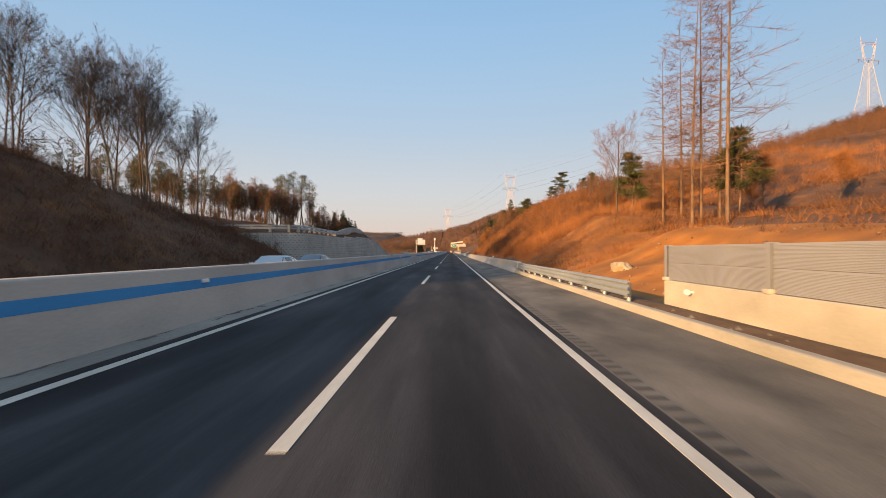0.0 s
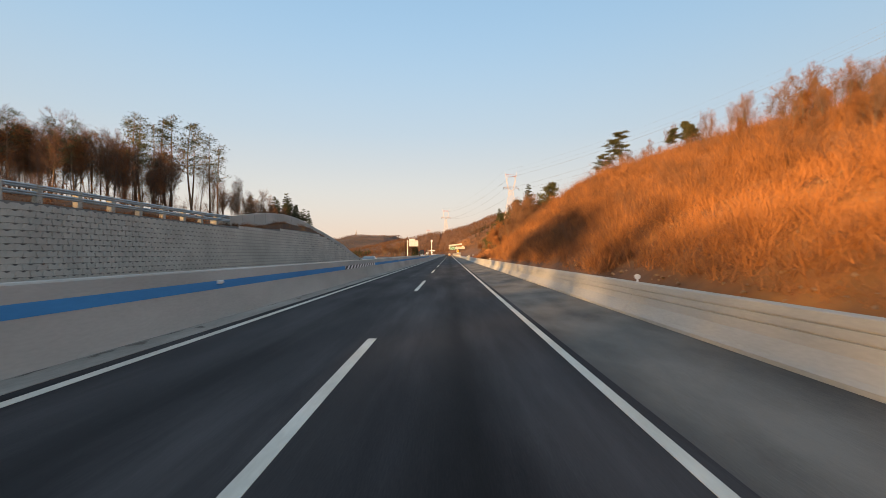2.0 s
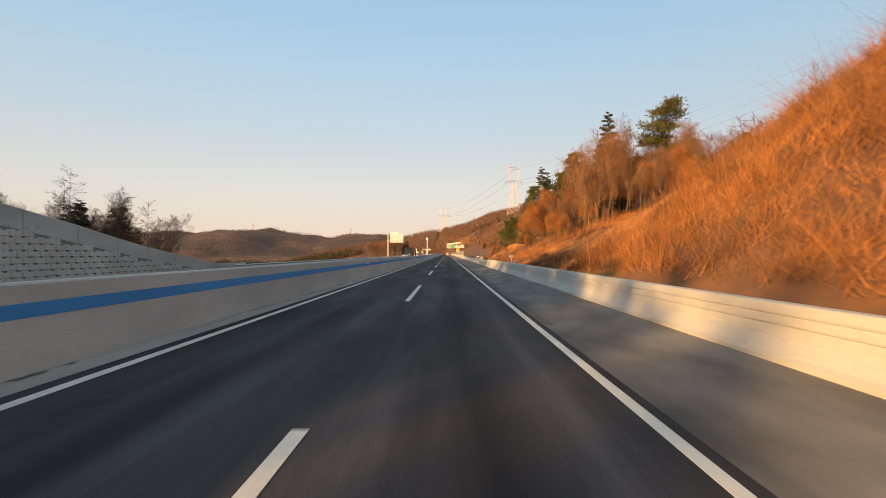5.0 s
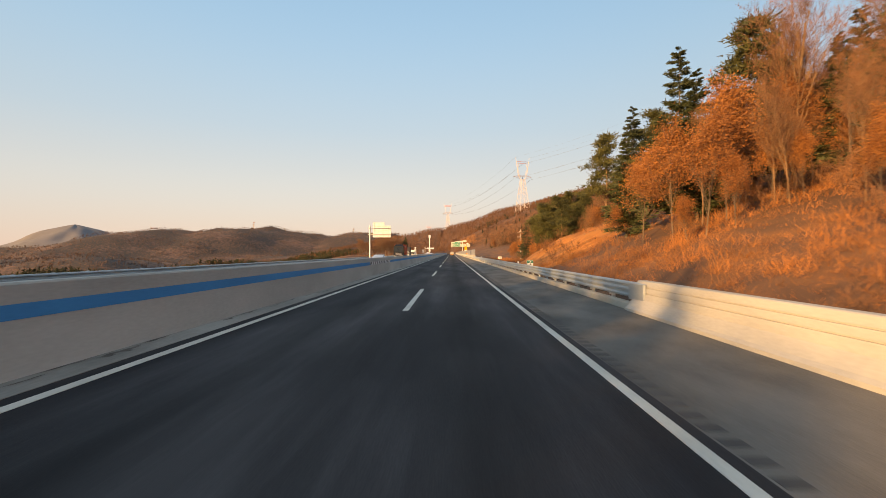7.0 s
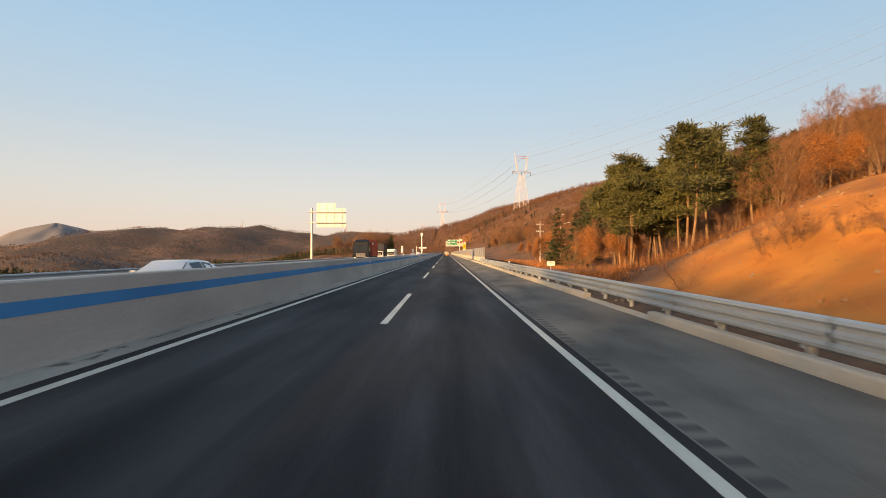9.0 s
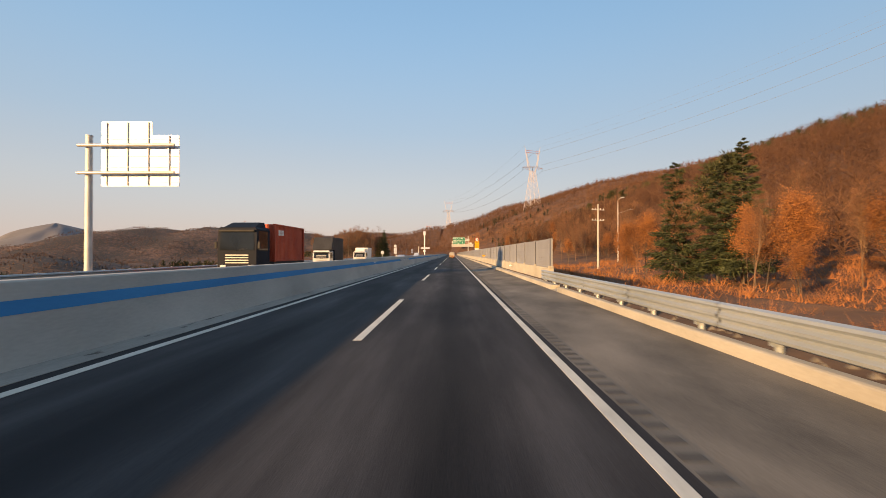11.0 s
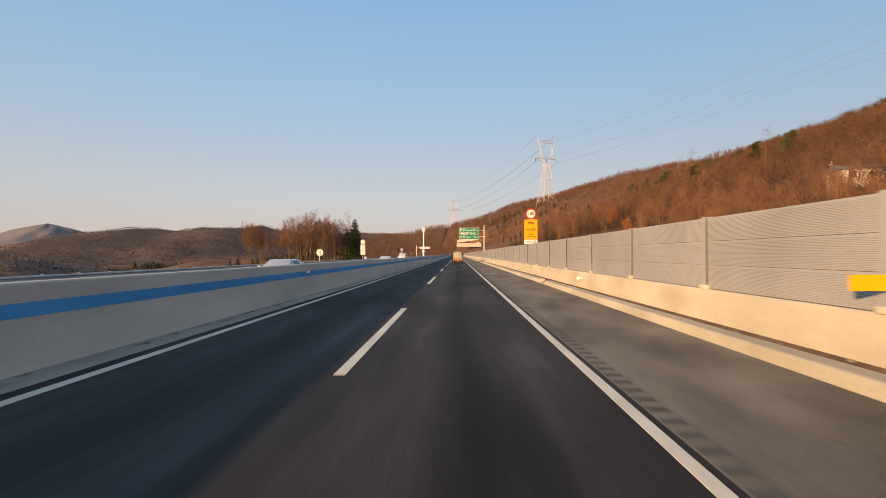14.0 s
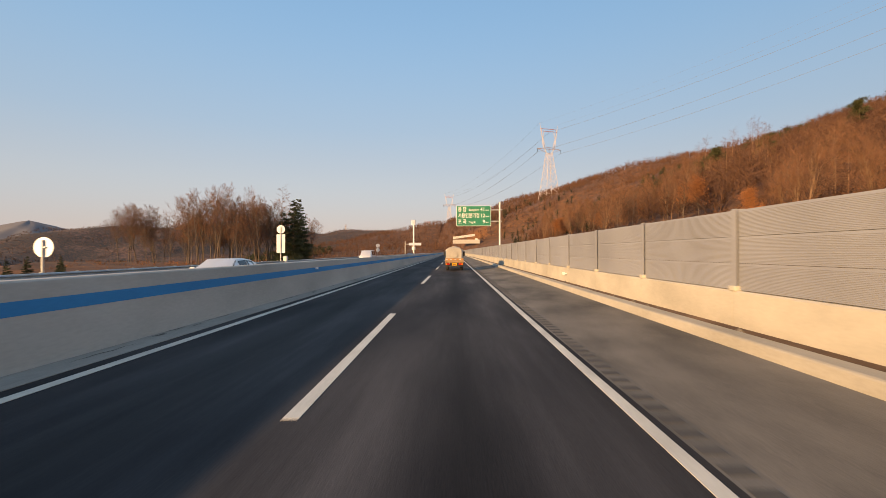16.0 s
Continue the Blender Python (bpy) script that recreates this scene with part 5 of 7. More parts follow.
# reflectors on stubs along the right side
stub = Build().rod((0, 0, 0), (0, 0, 0.10), 0.03, sides=8).rod((0, -0.03, 0.15), (0, 0.03, 0.15), 0.07, sides=14).mesh("roadside_reflector", MARKER)
for i in range(-1, 9):
    y = 10.7 + 43.6 * i
    o = new("roadside_reflector", stub)
    o.location = (4.91, y, 0.945) if 33 < y < 162 else (4.87, y, 0.82)
    if not 33 < y < 258:
        o.location, o.rotation_euler = (5.71 if y < 33 else 5.17, y, 0.72), (0, radians(-90), 0)
    tagged(o, "small round white reflector on a stub", "reflector", "roadside reflectors")


def small_sign(x, y, z, w, h, face, label, bars):
    s = empty("roadside_sign", label, "road sign")
    g = land(x, y)
    part("post", Build().rod((x, y + 0.04, g - 0.2), (x, y + 0.04, z + h / 2), 0.03, sides=8).mesh("post", POLE), s)
    part("board", plate(w, h, 0.006, 0.03, (x, y, z)).mesh("board", face), s)
    for bz, bw, m in bars:
        part("lettering_bar", plate(bw, h * 0.16, 0.004, 0, (x, y - 0.006, z + bz)).mesh("lettering_bar", m), s)
    return s


def drawn_in(thing, y, s, x=0.0):
    """Bring a roadside thing closer to the road, keeping its line of sight from the lane at y."""
    eye = Matrix.Translation((x, y, 1.7))
    thing.matrix_world = eye @ Matrix.Diagonal((s, s, s, 1)) @ eye.inverted()


drawn_in(small_sign(6.0, 147.5, 1.45, 0.38, 0.22, SIGN_WHITE, "small white roadside sign on a thin post", ((0.03, 0.28, SIGN_BLACK), (-0.05, 0.22, SIGN_BLACK))), 139.25, 0.9)
km = empty("kilometre_sign", "small green and white kilometre sign behind the guard rail", "road sign")
kx, ky, kz = 6.2, 185.0, 0.84
part("post", Build().rod((kx, ky + 0.04, 0.0), (kx, ky + 0.04, kz + 0.2), 0.03, sides=8).mesh("post", POLE), km)
kboard = part("board", plate(0.52, 0.48, 0.006, 0.03, (kx, ky, kz)).mesh("board", SIGN_WHITE), km, "white board")
part("green_panel", plate(0.47, 0.21, 0.004, 0.02, (kx, ky - 0.007, kz + 0.11)).mesh("green_panel", SIGN_GREEN), kboard, "green upper panel")
lettering("26", 0.2, (kx, ky - 0.014, kz + 0.11), SIGN_WHITE, kboard, "CENTER", 1.1, 0.004)
lettering(".6", 0.2, (kx + 0.03, ky - 0.010, kz - 0.11), SIGN_BLACK, kboard, "CENTER", 1.0, 0.004)
drawn_in(km, 175.4, 0.9)
small_sign(8.0, 228.0, 0.85, 0.6, 0.34, SIGN_WHITE, "small white notice board leaning beside the road", ((0.05, 0.4, SIGN_BLACK),))
ysign = empty("wall_sign", "small plain yellow plate clamped to a noise barrier post", "road sign")
part("board", plate(0.46, 0.19, 0.008, 0.02, (4.93, 302.5, 1.36)).mesh("board", SIGN_YELLOW), ysign)
part("bracket", Build().rod((5.22, 302.52, 1.40), (4.80, 302.52, 1.40), 0.012, sides=6).rod((5.22, 302.52, 1.32), (4.80, 302.52, 1.32), 0.012, sides=6).mesh("bracket", POLE), ysign)

# speed limit and enforcement sign behind the noise barrier
sx, sy = 6.45, 332.9
speed = empty("speed_sign", "round speed limit sign above a yellow enforcement board", "road sign")
part("post", Build().rod((6.60, sy + 0.12, -0.2), (6.60, sy + 0.12, 5.46), 0.055, sides=12).mesh("post", POLE), speed)
board = part("board", plate(1.12, 1.72, 0.02, 0.05, (sx, sy, 3.83)).mesh("board", SIGN_YELLOW), speed, "yellow board")
lower = part("distance_board", plate(1.12, 0.36, 0.02, 0.03, (sx, sy, 2.77)).mesh("distance_board", SIGN_WHITE), speed, "white distance strip")
face = disc(0.45, 0.02, (sx, sy, 5.19), SIGN_WHITE, "disc", speed)
disc(0.45, 0.008, (sx, sy - 0.015, 5.19), SIGN_RED, "ring", face, "red ring", hole=0.35)
lettering("100", 0.40, (sx, sy - 0.018, 5.19), SIGN_BLACK, face, "CENTER", 0.9, 0.006)
lettering("단속중", 0.30, (sx, sy - 0.016, 3.79), SIGN_BLACK, board, "CENTER", 1.0, 0.004)
lettering("Police", 0.17, (sx, sy - 0.016, 3.43), SIGN_BLACK, board, "CENTER", 1.1, 0.003)
lettering("enforcement", 0.17, (sx, sy - 0.016, 3.21), SIGN_BLACK, board, "CENTER", 1.0, 0.003)
lettering("450m 앞", 0.24, (sx, sy - 0.016, 2.77), SIGN_BLACK, lower, "CENTER", 1.0, 0.004)
pict = Build().box(sx - 0.25, sy - 0.016, 4.28, sx + 0.13, sy - 0.011, 4.47).box(sx + 0.13, sy - 0.016, 4.34, sx + 0.24, sy - 0.011, 4.42).box(sx + 0.24, sy - 0.016, 4.29, sx + 0.30, sy - 0.011, 4.47).box(sx - 0.32, sy - 0.016, 4.45, sx - 0.25, sy - 0.011, 4.51)
part("camera_symbol", pict.mesh("camera_symbol", SIGN_BLACK), board)
for dx in (-0.14, 0.02):
    disc(0.055, 0.004, (sx + dx, sy - 0.020, 4.37), SIGN_YELLOW, "symbol_reel", board, hole=0.02, sides=14)

drawn_in(speed, 317.74, 0.842)

# green direction sign on a cantilever
gy = 412.0
green = empty("direction_sign", "green direction board hung from a steel cantilever post", "road sign")
part("post", Build().rod((7.55, gy + 0.5, -0.6), (7.55, gy + 0.5, 9.6), 0.2, 0.16, sides=16).rod((7.55, gy + 0.5, 9.6), (7.55, gy + 0.5, 9.66), 0.18, sides=16).box(7.2, gy + 0.15, -0.6, 7.9, gy + 0.85, 0.5, cut=0.05).mesh("post", POLE), green)
for z in (8.35, 6.55):
    part("arm", Build().rod((7.9, gy + 0.3, z), (0.9, gy + 0.3, z), 0.085, sides=10).mesh("arm", POLE), green)
gboard = part("board", plate(5.5, 3.25, 0.05, 0.16, (3.35, gy, 7.4)).mesh("board", SIGN_WHITE), green, "white-edged board")
part("green_face", plate(5.36, 3.11, 0.01, 0.12, (3.35, gy - 0.03, 7.4)).mesh("green_face", SIGN_GREEN), gboard, "green face")
for z, korean, latin, number, ks in ((8.4, "봉 담", "Bongdam", "41", 0.82), (7.42, "서용인분기점", "", "12", 0.80), (6.45, "포 곡", "Pogok", "9", 0.82)):
    lettering(korean, ks, (0.85, gy - 0.045, z), SIGN_WHITE, gboard, "LEFT", 0.78, 0.012)
    if latin:
        lettering(latin, 0.46, (2.55, gy - 0.045, z - 0.05), SIGN_WHITE, gboard, "LEFT", 0.95, 0.004)
    lettering(number, 0.80, (5.15, gy - 0.045, z), SIGN_WHITE, gboard, "RIGHT", 0.95, 0.010)
    lettering("km", 0.44, (5.25, gy - 0.045, z - 0.08), SIGN_WHITE, gboard, "LEFT", 0.95, 0.004)

drawn_in(green, 338.75, 0.775)

# back of a large sign over the oncoming verge
by = 259.2
back_sign = empty("direction_sign", "unpainted metal back of a large sign on a cantilever post", "road sign")
part("post", Build().rod((-19.6, by, -1.0), (-19.6, by, 8.1), 0.2, 0.16, sides=16).rod((-19.6, by, 8.1), (-19.6, by, 8.16), 0.18, sides=16).mesh("post", POLE), back_sign)
for z in (7.55, 6.05):
    part("arm", Build().rod((-20.0, by - 0.3, z), (-14.7, by - 0.3, z), 0.085, sides=10).mesh("arm", POLE), back_sign)
part("board", plate(4.3, 2.8, 0.04, 0.08, (-16.75, by, 6.75)).mesh("board", ALUMINIUM), back_sign, "bare aluminium board")
part("upper_board", plate(2.8, 0.75, 0.04, 0.05, (-17.5, by, 8.53)).mesh("upper_board", ALUMINIUM), back_sign, "smaller bare aluminium board on top")
for i in range(4):
    x = -18.6 + 1.15 * i
    part("stiffener", Build().box(x - 0.03, by - 0.09, 5.4, x + 0.03, by - 0.02, 8.85 if i < 3 else 8.1).mesh("stiffener", POLE), back_sign)
for z in (5.55, 6.4, 7.0, 7.95):
    part("stiffener", Build().box(-18.85, by - 0.05, z - 0.02, -14.65, by - 0.02, z + 0.02).mesh("stiffener", POLE), back_sign)


def round_sign_back(x, y, z, r, label, board=None, second=None):
    s = empty("round_sign", label, "road sign", "sign backs")
    part("post", Build().rod((x, y - 0.06, land(x, y) - 0.2), (x, y - 0.06, z + r * 0.7), 0.05, sides=10).mesh("post", POLE), s)
    disc(r, 0.02, (x, y, z), ALUMINIUM, "disc", s, "bare metal back")
    if board:
        part("board", plate(board[0], board[1], 0.02, 0.03, (x, y, board[2])).mesh("board", ALUMINIUM), s)
    if second:
        disc(r, 0.02, (x, y, second), ALUMINIUM, "disc", s)
    part("clamp", Build().box(x - 0.12, y - 0.09, z - 0.03, x + 0.12, y - 0.01, z + 0.03).mesh("clamp", POLE), s)


round_sign_back(-18.75, 359.5, 1.95, 0.47, "sunlit metal back of a round sign on a post")
round_sign_back(-18.9, 389.0, 4.2, 0.46, "metal back of a round sign above a tall board", (0.95, 2.05, 2.65))
round_sign_back(-18.9, 454.0, 3.3, 0.5, "metal backs of two round signs on one post", None, 2.2)
cab = empty("signal_cabinet", "small pale metal box beside a sign post", "cabinet")
part("body", Build().box(-18.5, 388.6, -0.15, -18.1, 389.0, 1.25, cut=0.03).mesh("body", ALUMINIUM), cab)
part("door", Build().box(-18.46, 388.585, 0.0, -18.14, 388.598, 1.1).mesh("door", POLE), cab)

# tall pole with a camera head, and a small gantry sign beside it
tall_pole = empty("camera_pole", "tall white steel pole with a box-shaped head", "pole")
part("shaft", Build().rod((-20, 571, -1.5), (-20, 571, 15.5), 0.45, 0.35, sides=16).mesh("shaft", SIGN_WHITE), tall_pole)
part("head", Build().box(-21.0, 570.2, 15.2, -19.0, 571.8, 17.8, cut=0.2).mesh("head", ALUMINIUM), tall_pole)
part("platform", Build().rod((-20, 571, 2.8), (-20, 571, 4.4), 0.95, sides=14).mesh("platform", SIGN_WHITE), tall_pole)
gan = empty("gantry_sign", "small sign on a short gantry beside the road", "road sign")
part("post", Build().rod((-24.2, 570, -1.5), (-24.2, 570, 7.0), 0.22, sides=10).mesh("post", POLE), gan)
part("arm", Build().rod((-24.2, 570, 5.6), (-16.2, 570, 5.6), 0.15, sides=8).mesh("arm", POLE), gan)
part("board", plate(6.2, 1.3, 0.1, 0.1, (-19.2, 569.7, 5.6)).mesh("board", ALUMINIUM), gan)


# ---- poles, lamp, buildings beyond the noise barrier ----
def utility_pole(x, y, top, label, arms=2):
    p = empty("utility_pole", label, "utility pole", "utility poles")
    z0 = land(x, y)
    part("shaft", Build().rod((x, y, z0 - 0.3), (x, y, top), 0.19, 0.12, sides=12).mesh("shaft", CEMENT), p)
    for i in range(arms):
        z = top - 0.9 - 1.7 * i
        a = radians(25)
        part("crossarm", Build().rod((x - 1.25 * math.cos(a), y - 1.25 * math.sin(a), z), (x + 1.25 * math.cos(a), y + 1.25 * math.sin(a), z), 0.06, sides=6).mesh("crossarm", POLE), p)
        for q in (-1.1, -0.5, 0.5, 1.1):
            part("insulator", Build().rod((x + q * math.cos(a), y + q * math.sin(a), z), (x + q * math.cos(a), y + q * math.sin(a), z + 0.25), 0.05, sides=8).mesh("insulator", SIGN_WHITE), p)


utility_pole(23.6, 308.5, 9.6, "grey concrete utility pole with two crossarms")
utility_pole(74, 372, 19.0, "thin utility pole near a white building", 1)
utility_pole(82, 400, 22.0, "thin utility pole beside the hillside buildings", 1)
lamp = empty("street_lamp", "tall grey street lamp with a short bent arm", "street lamp")
part("shaft", Build().rod((33, 326, land(33, 326) - 0.3), (33, 326, 12.2), 0.12, 0.07, sides=12).mesh("shaft", POLE), lamp)
part("arm", Build().rod((33, 326, 12.2), (33.5, 325.6, 12.75), 0.05, sides=8).rod((33, 326, 9.6), (35.2, 325.4, 10.4), 0.04, sides=8).mesh("arm", POLE), lamp)
part("lantern", Build().box(33.4, 325.4, 12.68, 34.1, 325.7, 12.82, cut=0.04).box(35.0, 325.2, 10.35, 35.6, 325.6, 10.47, cut=0.03).mesh("lantern", ALUMINIUM), lamp)
HOUSE = material("white_render", (0.55, 0.53, 0.49), (0.75, 0.73, 0.68), 1.2, 0.9)
ROOFING = material("grey_roofing", (0.09, 0.09, 0.10), (0.2, 0.2, 0.21), 0.8, 0.7, 0, 0.02, 10.0)
GLASS_DARK = material("dark_window", (0.012, 0.014, 0.016), (0.03, 0.034, 0.04), 1.0, 0.08)


def low_house(x, y, w, d, h, label, turn=0.0):
    hs = empty("low_house", label, "building", "hillside buildings", at=pose(x, y, land(x, y) - 0.3, 0, 0, turn))
    part("wall", Build().box(-w / 2, -d / 2, -1.5, w / 2, d / 2, h).mesh("wall", HOUSE), hs)
    v = [(-w / 2 - 0.5, -d / 2 - 0.5, h), (w / 2 + 0.5, -d / 2 - 0.5, h), (w / 2 + 0.5, d / 2 + 0.5, h), (-w / 2 - 0.5, d / 2 + 0.5, h), (-w / 2 - 0.5, 0, h + 1.3), (w / 2 + 0.5, 0, h + 1.3)]
    part("roof", Build().add(v, [(0, 1, 5, 4), (2, 3, 4, 5), (0, 4, 3), (1, 2, 5), (3, 2, 1, 0)]).mesh("roof", ROOFING), hs)
    n = max(2, int(w / 2.6))
    for i in range(n):
        cx = -w / 2 + w * (i + 0.5) / n
        win = part("window", Build().box(cx - 0.6, -d / 2 - 0.04, 0.9, cx + 0.6, -d / 2 + 0.02, 2.1).mesh("window", GLASS_DARK), hs, "dark window")
        part("frame", Build().box(cx - 0.68, -d / 2 - 0.06, 0.82, cx + 0.68, -d / 2 - 0.042, 0.9).box(cx - 0.68, -d / 2 - 0.06, 2.1, cx + 0.68, -d / 2 - 0.042, 2.18).box(cx - 0.03, -d / 2 - 0.06, 0.9, cx + 0.03, -d / 2 - 0.042, 2.1).mesh("frame", SIGN_WHITE), win)


low_house(79.5, 389, 10, 6, 2.4, "low white building with a shallow grey roof on the hillside", -15)
low_house(80, 364, 12, 6, 2.4, "long low house with dark windows among brush", -10)
shed = empty("storage_tank", "grey corrugated metal shed in the brush", "shed")
part("wall", Build().box(46, 330, -1.5, 49.5, 332.5, 1.6).mesh("wall", PANEL), shed)
part("roof", Build().box(45.8, 329.8, 1.6, 49.7, 332.7, 1.72).mesh("roof", ROOFING), shed)

# white stepped wall on the far cutting
letters = empty("hillside_wall", "stepped white concrete parapet on the far cut slope", "wall")
for i in range(9):
    x = 1 + 2.6 * i
    y = 774 + 0.4 * i
    z = 14 + 0.35 * i - (4.2 if i == 8 else 0)
    part("panel", plate(2.58, 2.1, 0.3, 0, (x, y, z + 1)).mesh("panel", HOUSE), letters)
    if i < 8:
        part("dark_mark", plate(1.5, 0.7, 0.04, 0, (x, y - 0.18, z + 1)).mesh("dark_mark", CEMENT), letters)
part("footing", Build().box(-0.5, 774.3, 9.5, 25, 776.5, 13.2).mesh("footing", CEMENT), letters)


# ---- pylons and wires ----
PYLON_WHITE = material("pylon_white", (0.52, 0.46, 0.44), (0.70, 0.63, 0.60), 3.0, 0.6)
PYLON_RED = material("pylon_red", (0.40, 0.13, 0.09), (0.52, 0.20, 0.14), 3.0, 0.6)
PYLON_ARM = material("pylon_arm", (0.26, 0.19, 0.18), (0.42, 0.32, 0.30), 3.0, 0.6)


def pylon(x, y, z, tall, turn, thick, label):
    t = empty("pylon", label, "pylon", "pylons", at=pose(x, y, z - 1, 0, 0, turn))
    b0, b1, zw = 0.115 * tall, 0.028 * tall, 0.66 * tall
    half = lambda h: b0 + (b1 - b0) * min(1, h / zw) ** 0.8
    cors = ((1, 1), (-1, 1), (-1, -1), (1, -1))
    levels = [zw * q for q in (0, 0.14, 0.3, 0.44, 0.57, 0.69, 0.8, 0.9, 1.0)]
    for cx, cy in cors:
        b = Build()
        for a, e in zip(levels, levels[1:]):
            b.rod((cx * half(a), cy * half(a), a), (cx * half(e), cy * half(e), e), thick, sides=4, k=1 if a < zw * 0.12 else 0)
        part("leg", b.mesh("leg", [PYLON_WHITE, PYLON_RED]), t)
    b = Build()
    for a, e in zip(levels, levels[1:]):
        for i in range(4):
            p, q = cors[i], cors[(i + 1) % 4]
            ha, he = half(a), half(e)
            k = 1 if a < zw * 0.1 else 0
            b.rod((p[0] * ha, p[1] * ha, a), (q[0] * he, q[1] * he, e), thick * 0.55, sides=3, k=k)
            b.rod((q[0] * ha, q[1] * ha, a), (p[0] * he, p[1] * he, e), thick * 0.55, sides=3, k=k)
            b.rod((p[0] * he, p[1] * he, e), (q[0] * he, q[1] * he, e), thick * 0.5, sides=3, k=k)
    part("bracing", b.mesh("bracing", [PYLON_WHITE, PYLON_RED]), t)
    arm = Build()
    za, w = 0.71 * tall, 0.155 * tall
    for s in (-1, 1):
        arm.rod((0, 0.4, zw), (s * w, 0, za), thick * 0.8, sides=4, k=1).rod((0, -0.4, za + 0.02 * tall), (s * w, 0, za), thick * 0.8, sides=4, k=1)
    arm.rod((-w, 0, za), (w, 0, za), thick, sides=4, k=1)
    part("crossarm", arm.mesh("crossarm", [PYLON_WHITE, PYLON_ARM]), t, "dull red crossarm")
    def strut(p, q, r, k=0):
        part("strut", Build().rod(p, q, r, sides=4, k=k).mesh("strut", [PYLON_WHITE, PYLON_RED]), t)

    for s in (-1, 1):
        for d in (-0.6, 0.6):
            strut((s * b1, d, zw), (s * 0.072 * tall, d, 0.73 * tall), thick * 0.8)
            strut((s * 0.072 * tall, d, 0.73 * tall), (s * 0.105 * tall, d, 0.94 * tall), thick * 0.8)
            strut((s * 0.05 * tall, d, 0.73 * tall), (s * 0.082 * tall, d, 0.84 * tall), thick * 0.6)
            strut((s * 0.082 * tall, d, 0.84 * tall), (s * 0.06 * tall, d, 0.92 * tall), thick * 0.6)
        strut((s * 0.105 * tall, 0, 0.94 * tall), (s * 0.12 * tall, 0, tall), thick * 0.7)
    strut((-0.105 * tall, 0.6, 0.94 * tall), (0.105 * tall, 0.6, 0.94 * tall), thick, 1)
    strut((-0.105 * tall, -0.6, 0.91 * tall), (0.105 * tall, -0.6, 0.91 * tall), thick, 1)
    for s in (-1, 0, 1):
        part("insulator", Build().rod((s * w * 0.95, 0, za), (s * w * 0.95, 0, za - 0.04 * tall), thick * 0.9, sides=6).mesh("insulator", SIGN_BLACK), t)
    m = t.matrix_world.copy()
    m = pose(x, y, z - 1, 0, 0, turn)
    return [m @ Vector((-w * 0.95, 0, za - 0.04 * tall)), m @ Vector((0, 0, 0.90 * tall)), m @ Vector((w * 0.95, 0, za - 0.04 * tall)), m @ Vector((-0.12 * tall, 0, tall)), m @ Vector((0.12 * tall, 0, tall))]


pa = pylon(113.6, 886, 50, 104, 20, 0.30, "tall red and white lattice pylon on the ridge")
pb = pylon(-9, 1363, 46, 86, 0, 0.42, "lattice pylon standing behind the far hill")
pc = pylon(-66, 1500, 22, 60, 0, 0.42, "small far lattice pylon above the hill")
p0 = pylon(494, 552, 163, 94, 8, 0.25, "tall red and white lattice pylon high on the hillside")
for x, y, top in ((-740, 1860, 98), (-1115, 1860, 104), (-426, 2150, 92)):
    g = land(x, y)
    pylon(x, y, g, max(30, top - g), 30, 0.45, "far lattice pylon on the valley's hills")
WIRE = material("dark_wire", (0.05, 0.05, 0.055), (0.09, 0.09, 0.095), 2.0, 0.6, 0.0)


def wire(a, b, sag, r):
    pts = []
    n = 28
    for i in range(n + 1):
        f = i / n
        p = a.lerp(b, f)
        pts.append((p.x, p.y, p.z - sag * 4 * f * (1 - f)))
    w = Build()
    ring = [(r * math.cos(2.094 * k), r * math.sin(2.094 * k)) for k in range(3)]
    flat = Vector((b.y - a.y, a.x - b.x, 0)).normalized()
    v = [Vector(p) + flat * dx + Vector((0, 0, dz)) for p in pts for dx, dz in ring]
    w.add(v, [(3 * i + k, 3 * i + (k + 1) % 3, 3 * i + 3 + (k + 1) % 3, 3 * i + 3 + k) for i in range(n) for k in range(3)])
    tagged(new("power_line", w.mesh("power_line", WIRE)), "thin sagging power line between pylons", "power line", "power lines")


for i, (q, r) in enumerate(zip(p0, pa)):
    wire(q, r, 14, 0.11 if i < 3 else 0.045)
for i, (q, r) in enumerate(zip(pa, pb)):
    wire(q, r, 14, 0.13 if i < 3 else 0.06)

# ---- vehicles ----
def car_paint(name, c):
    m = material(name, tuple(q * 0.85 for q in c), c, 1.5, 0.28, 0.2)
    m.node_tree.nodes["Principled BSDF"].inputs["Coat Weight"].default_value = 0.6
    return m


GLASS = material("vehicle_glass", (0.010, 0.012, 0.014), (0.02, 0.024, 0.028), 1.0, 0.06)
LAMP_WHITE = material("headlamp", (0.6, 0.6, 0.6), (0.8, 0.8, 0.8), 0.2, 0.15)
LAMP_RED = material("tail_lamp", (0.35, 0.015, 0.01), (0.5, 0.03, 0.02), 0.2, 0.25)
LAMP_AMBER = material("amber_lamp", (0.6, 0.22, 0.02), (0.75, 0.3, 0.03), 0.2, 0.25)
RIM = material("wheel_rim", (0.35, 0.35, 0.36), (0.55, 0.55, 0.56), 0.2, 0.35, 0.8)
CHASSIS = material("chassis_black", (0.012, 0.012, 0.012), (0.04, 0.038, 0.036), 0.5, 0.7)


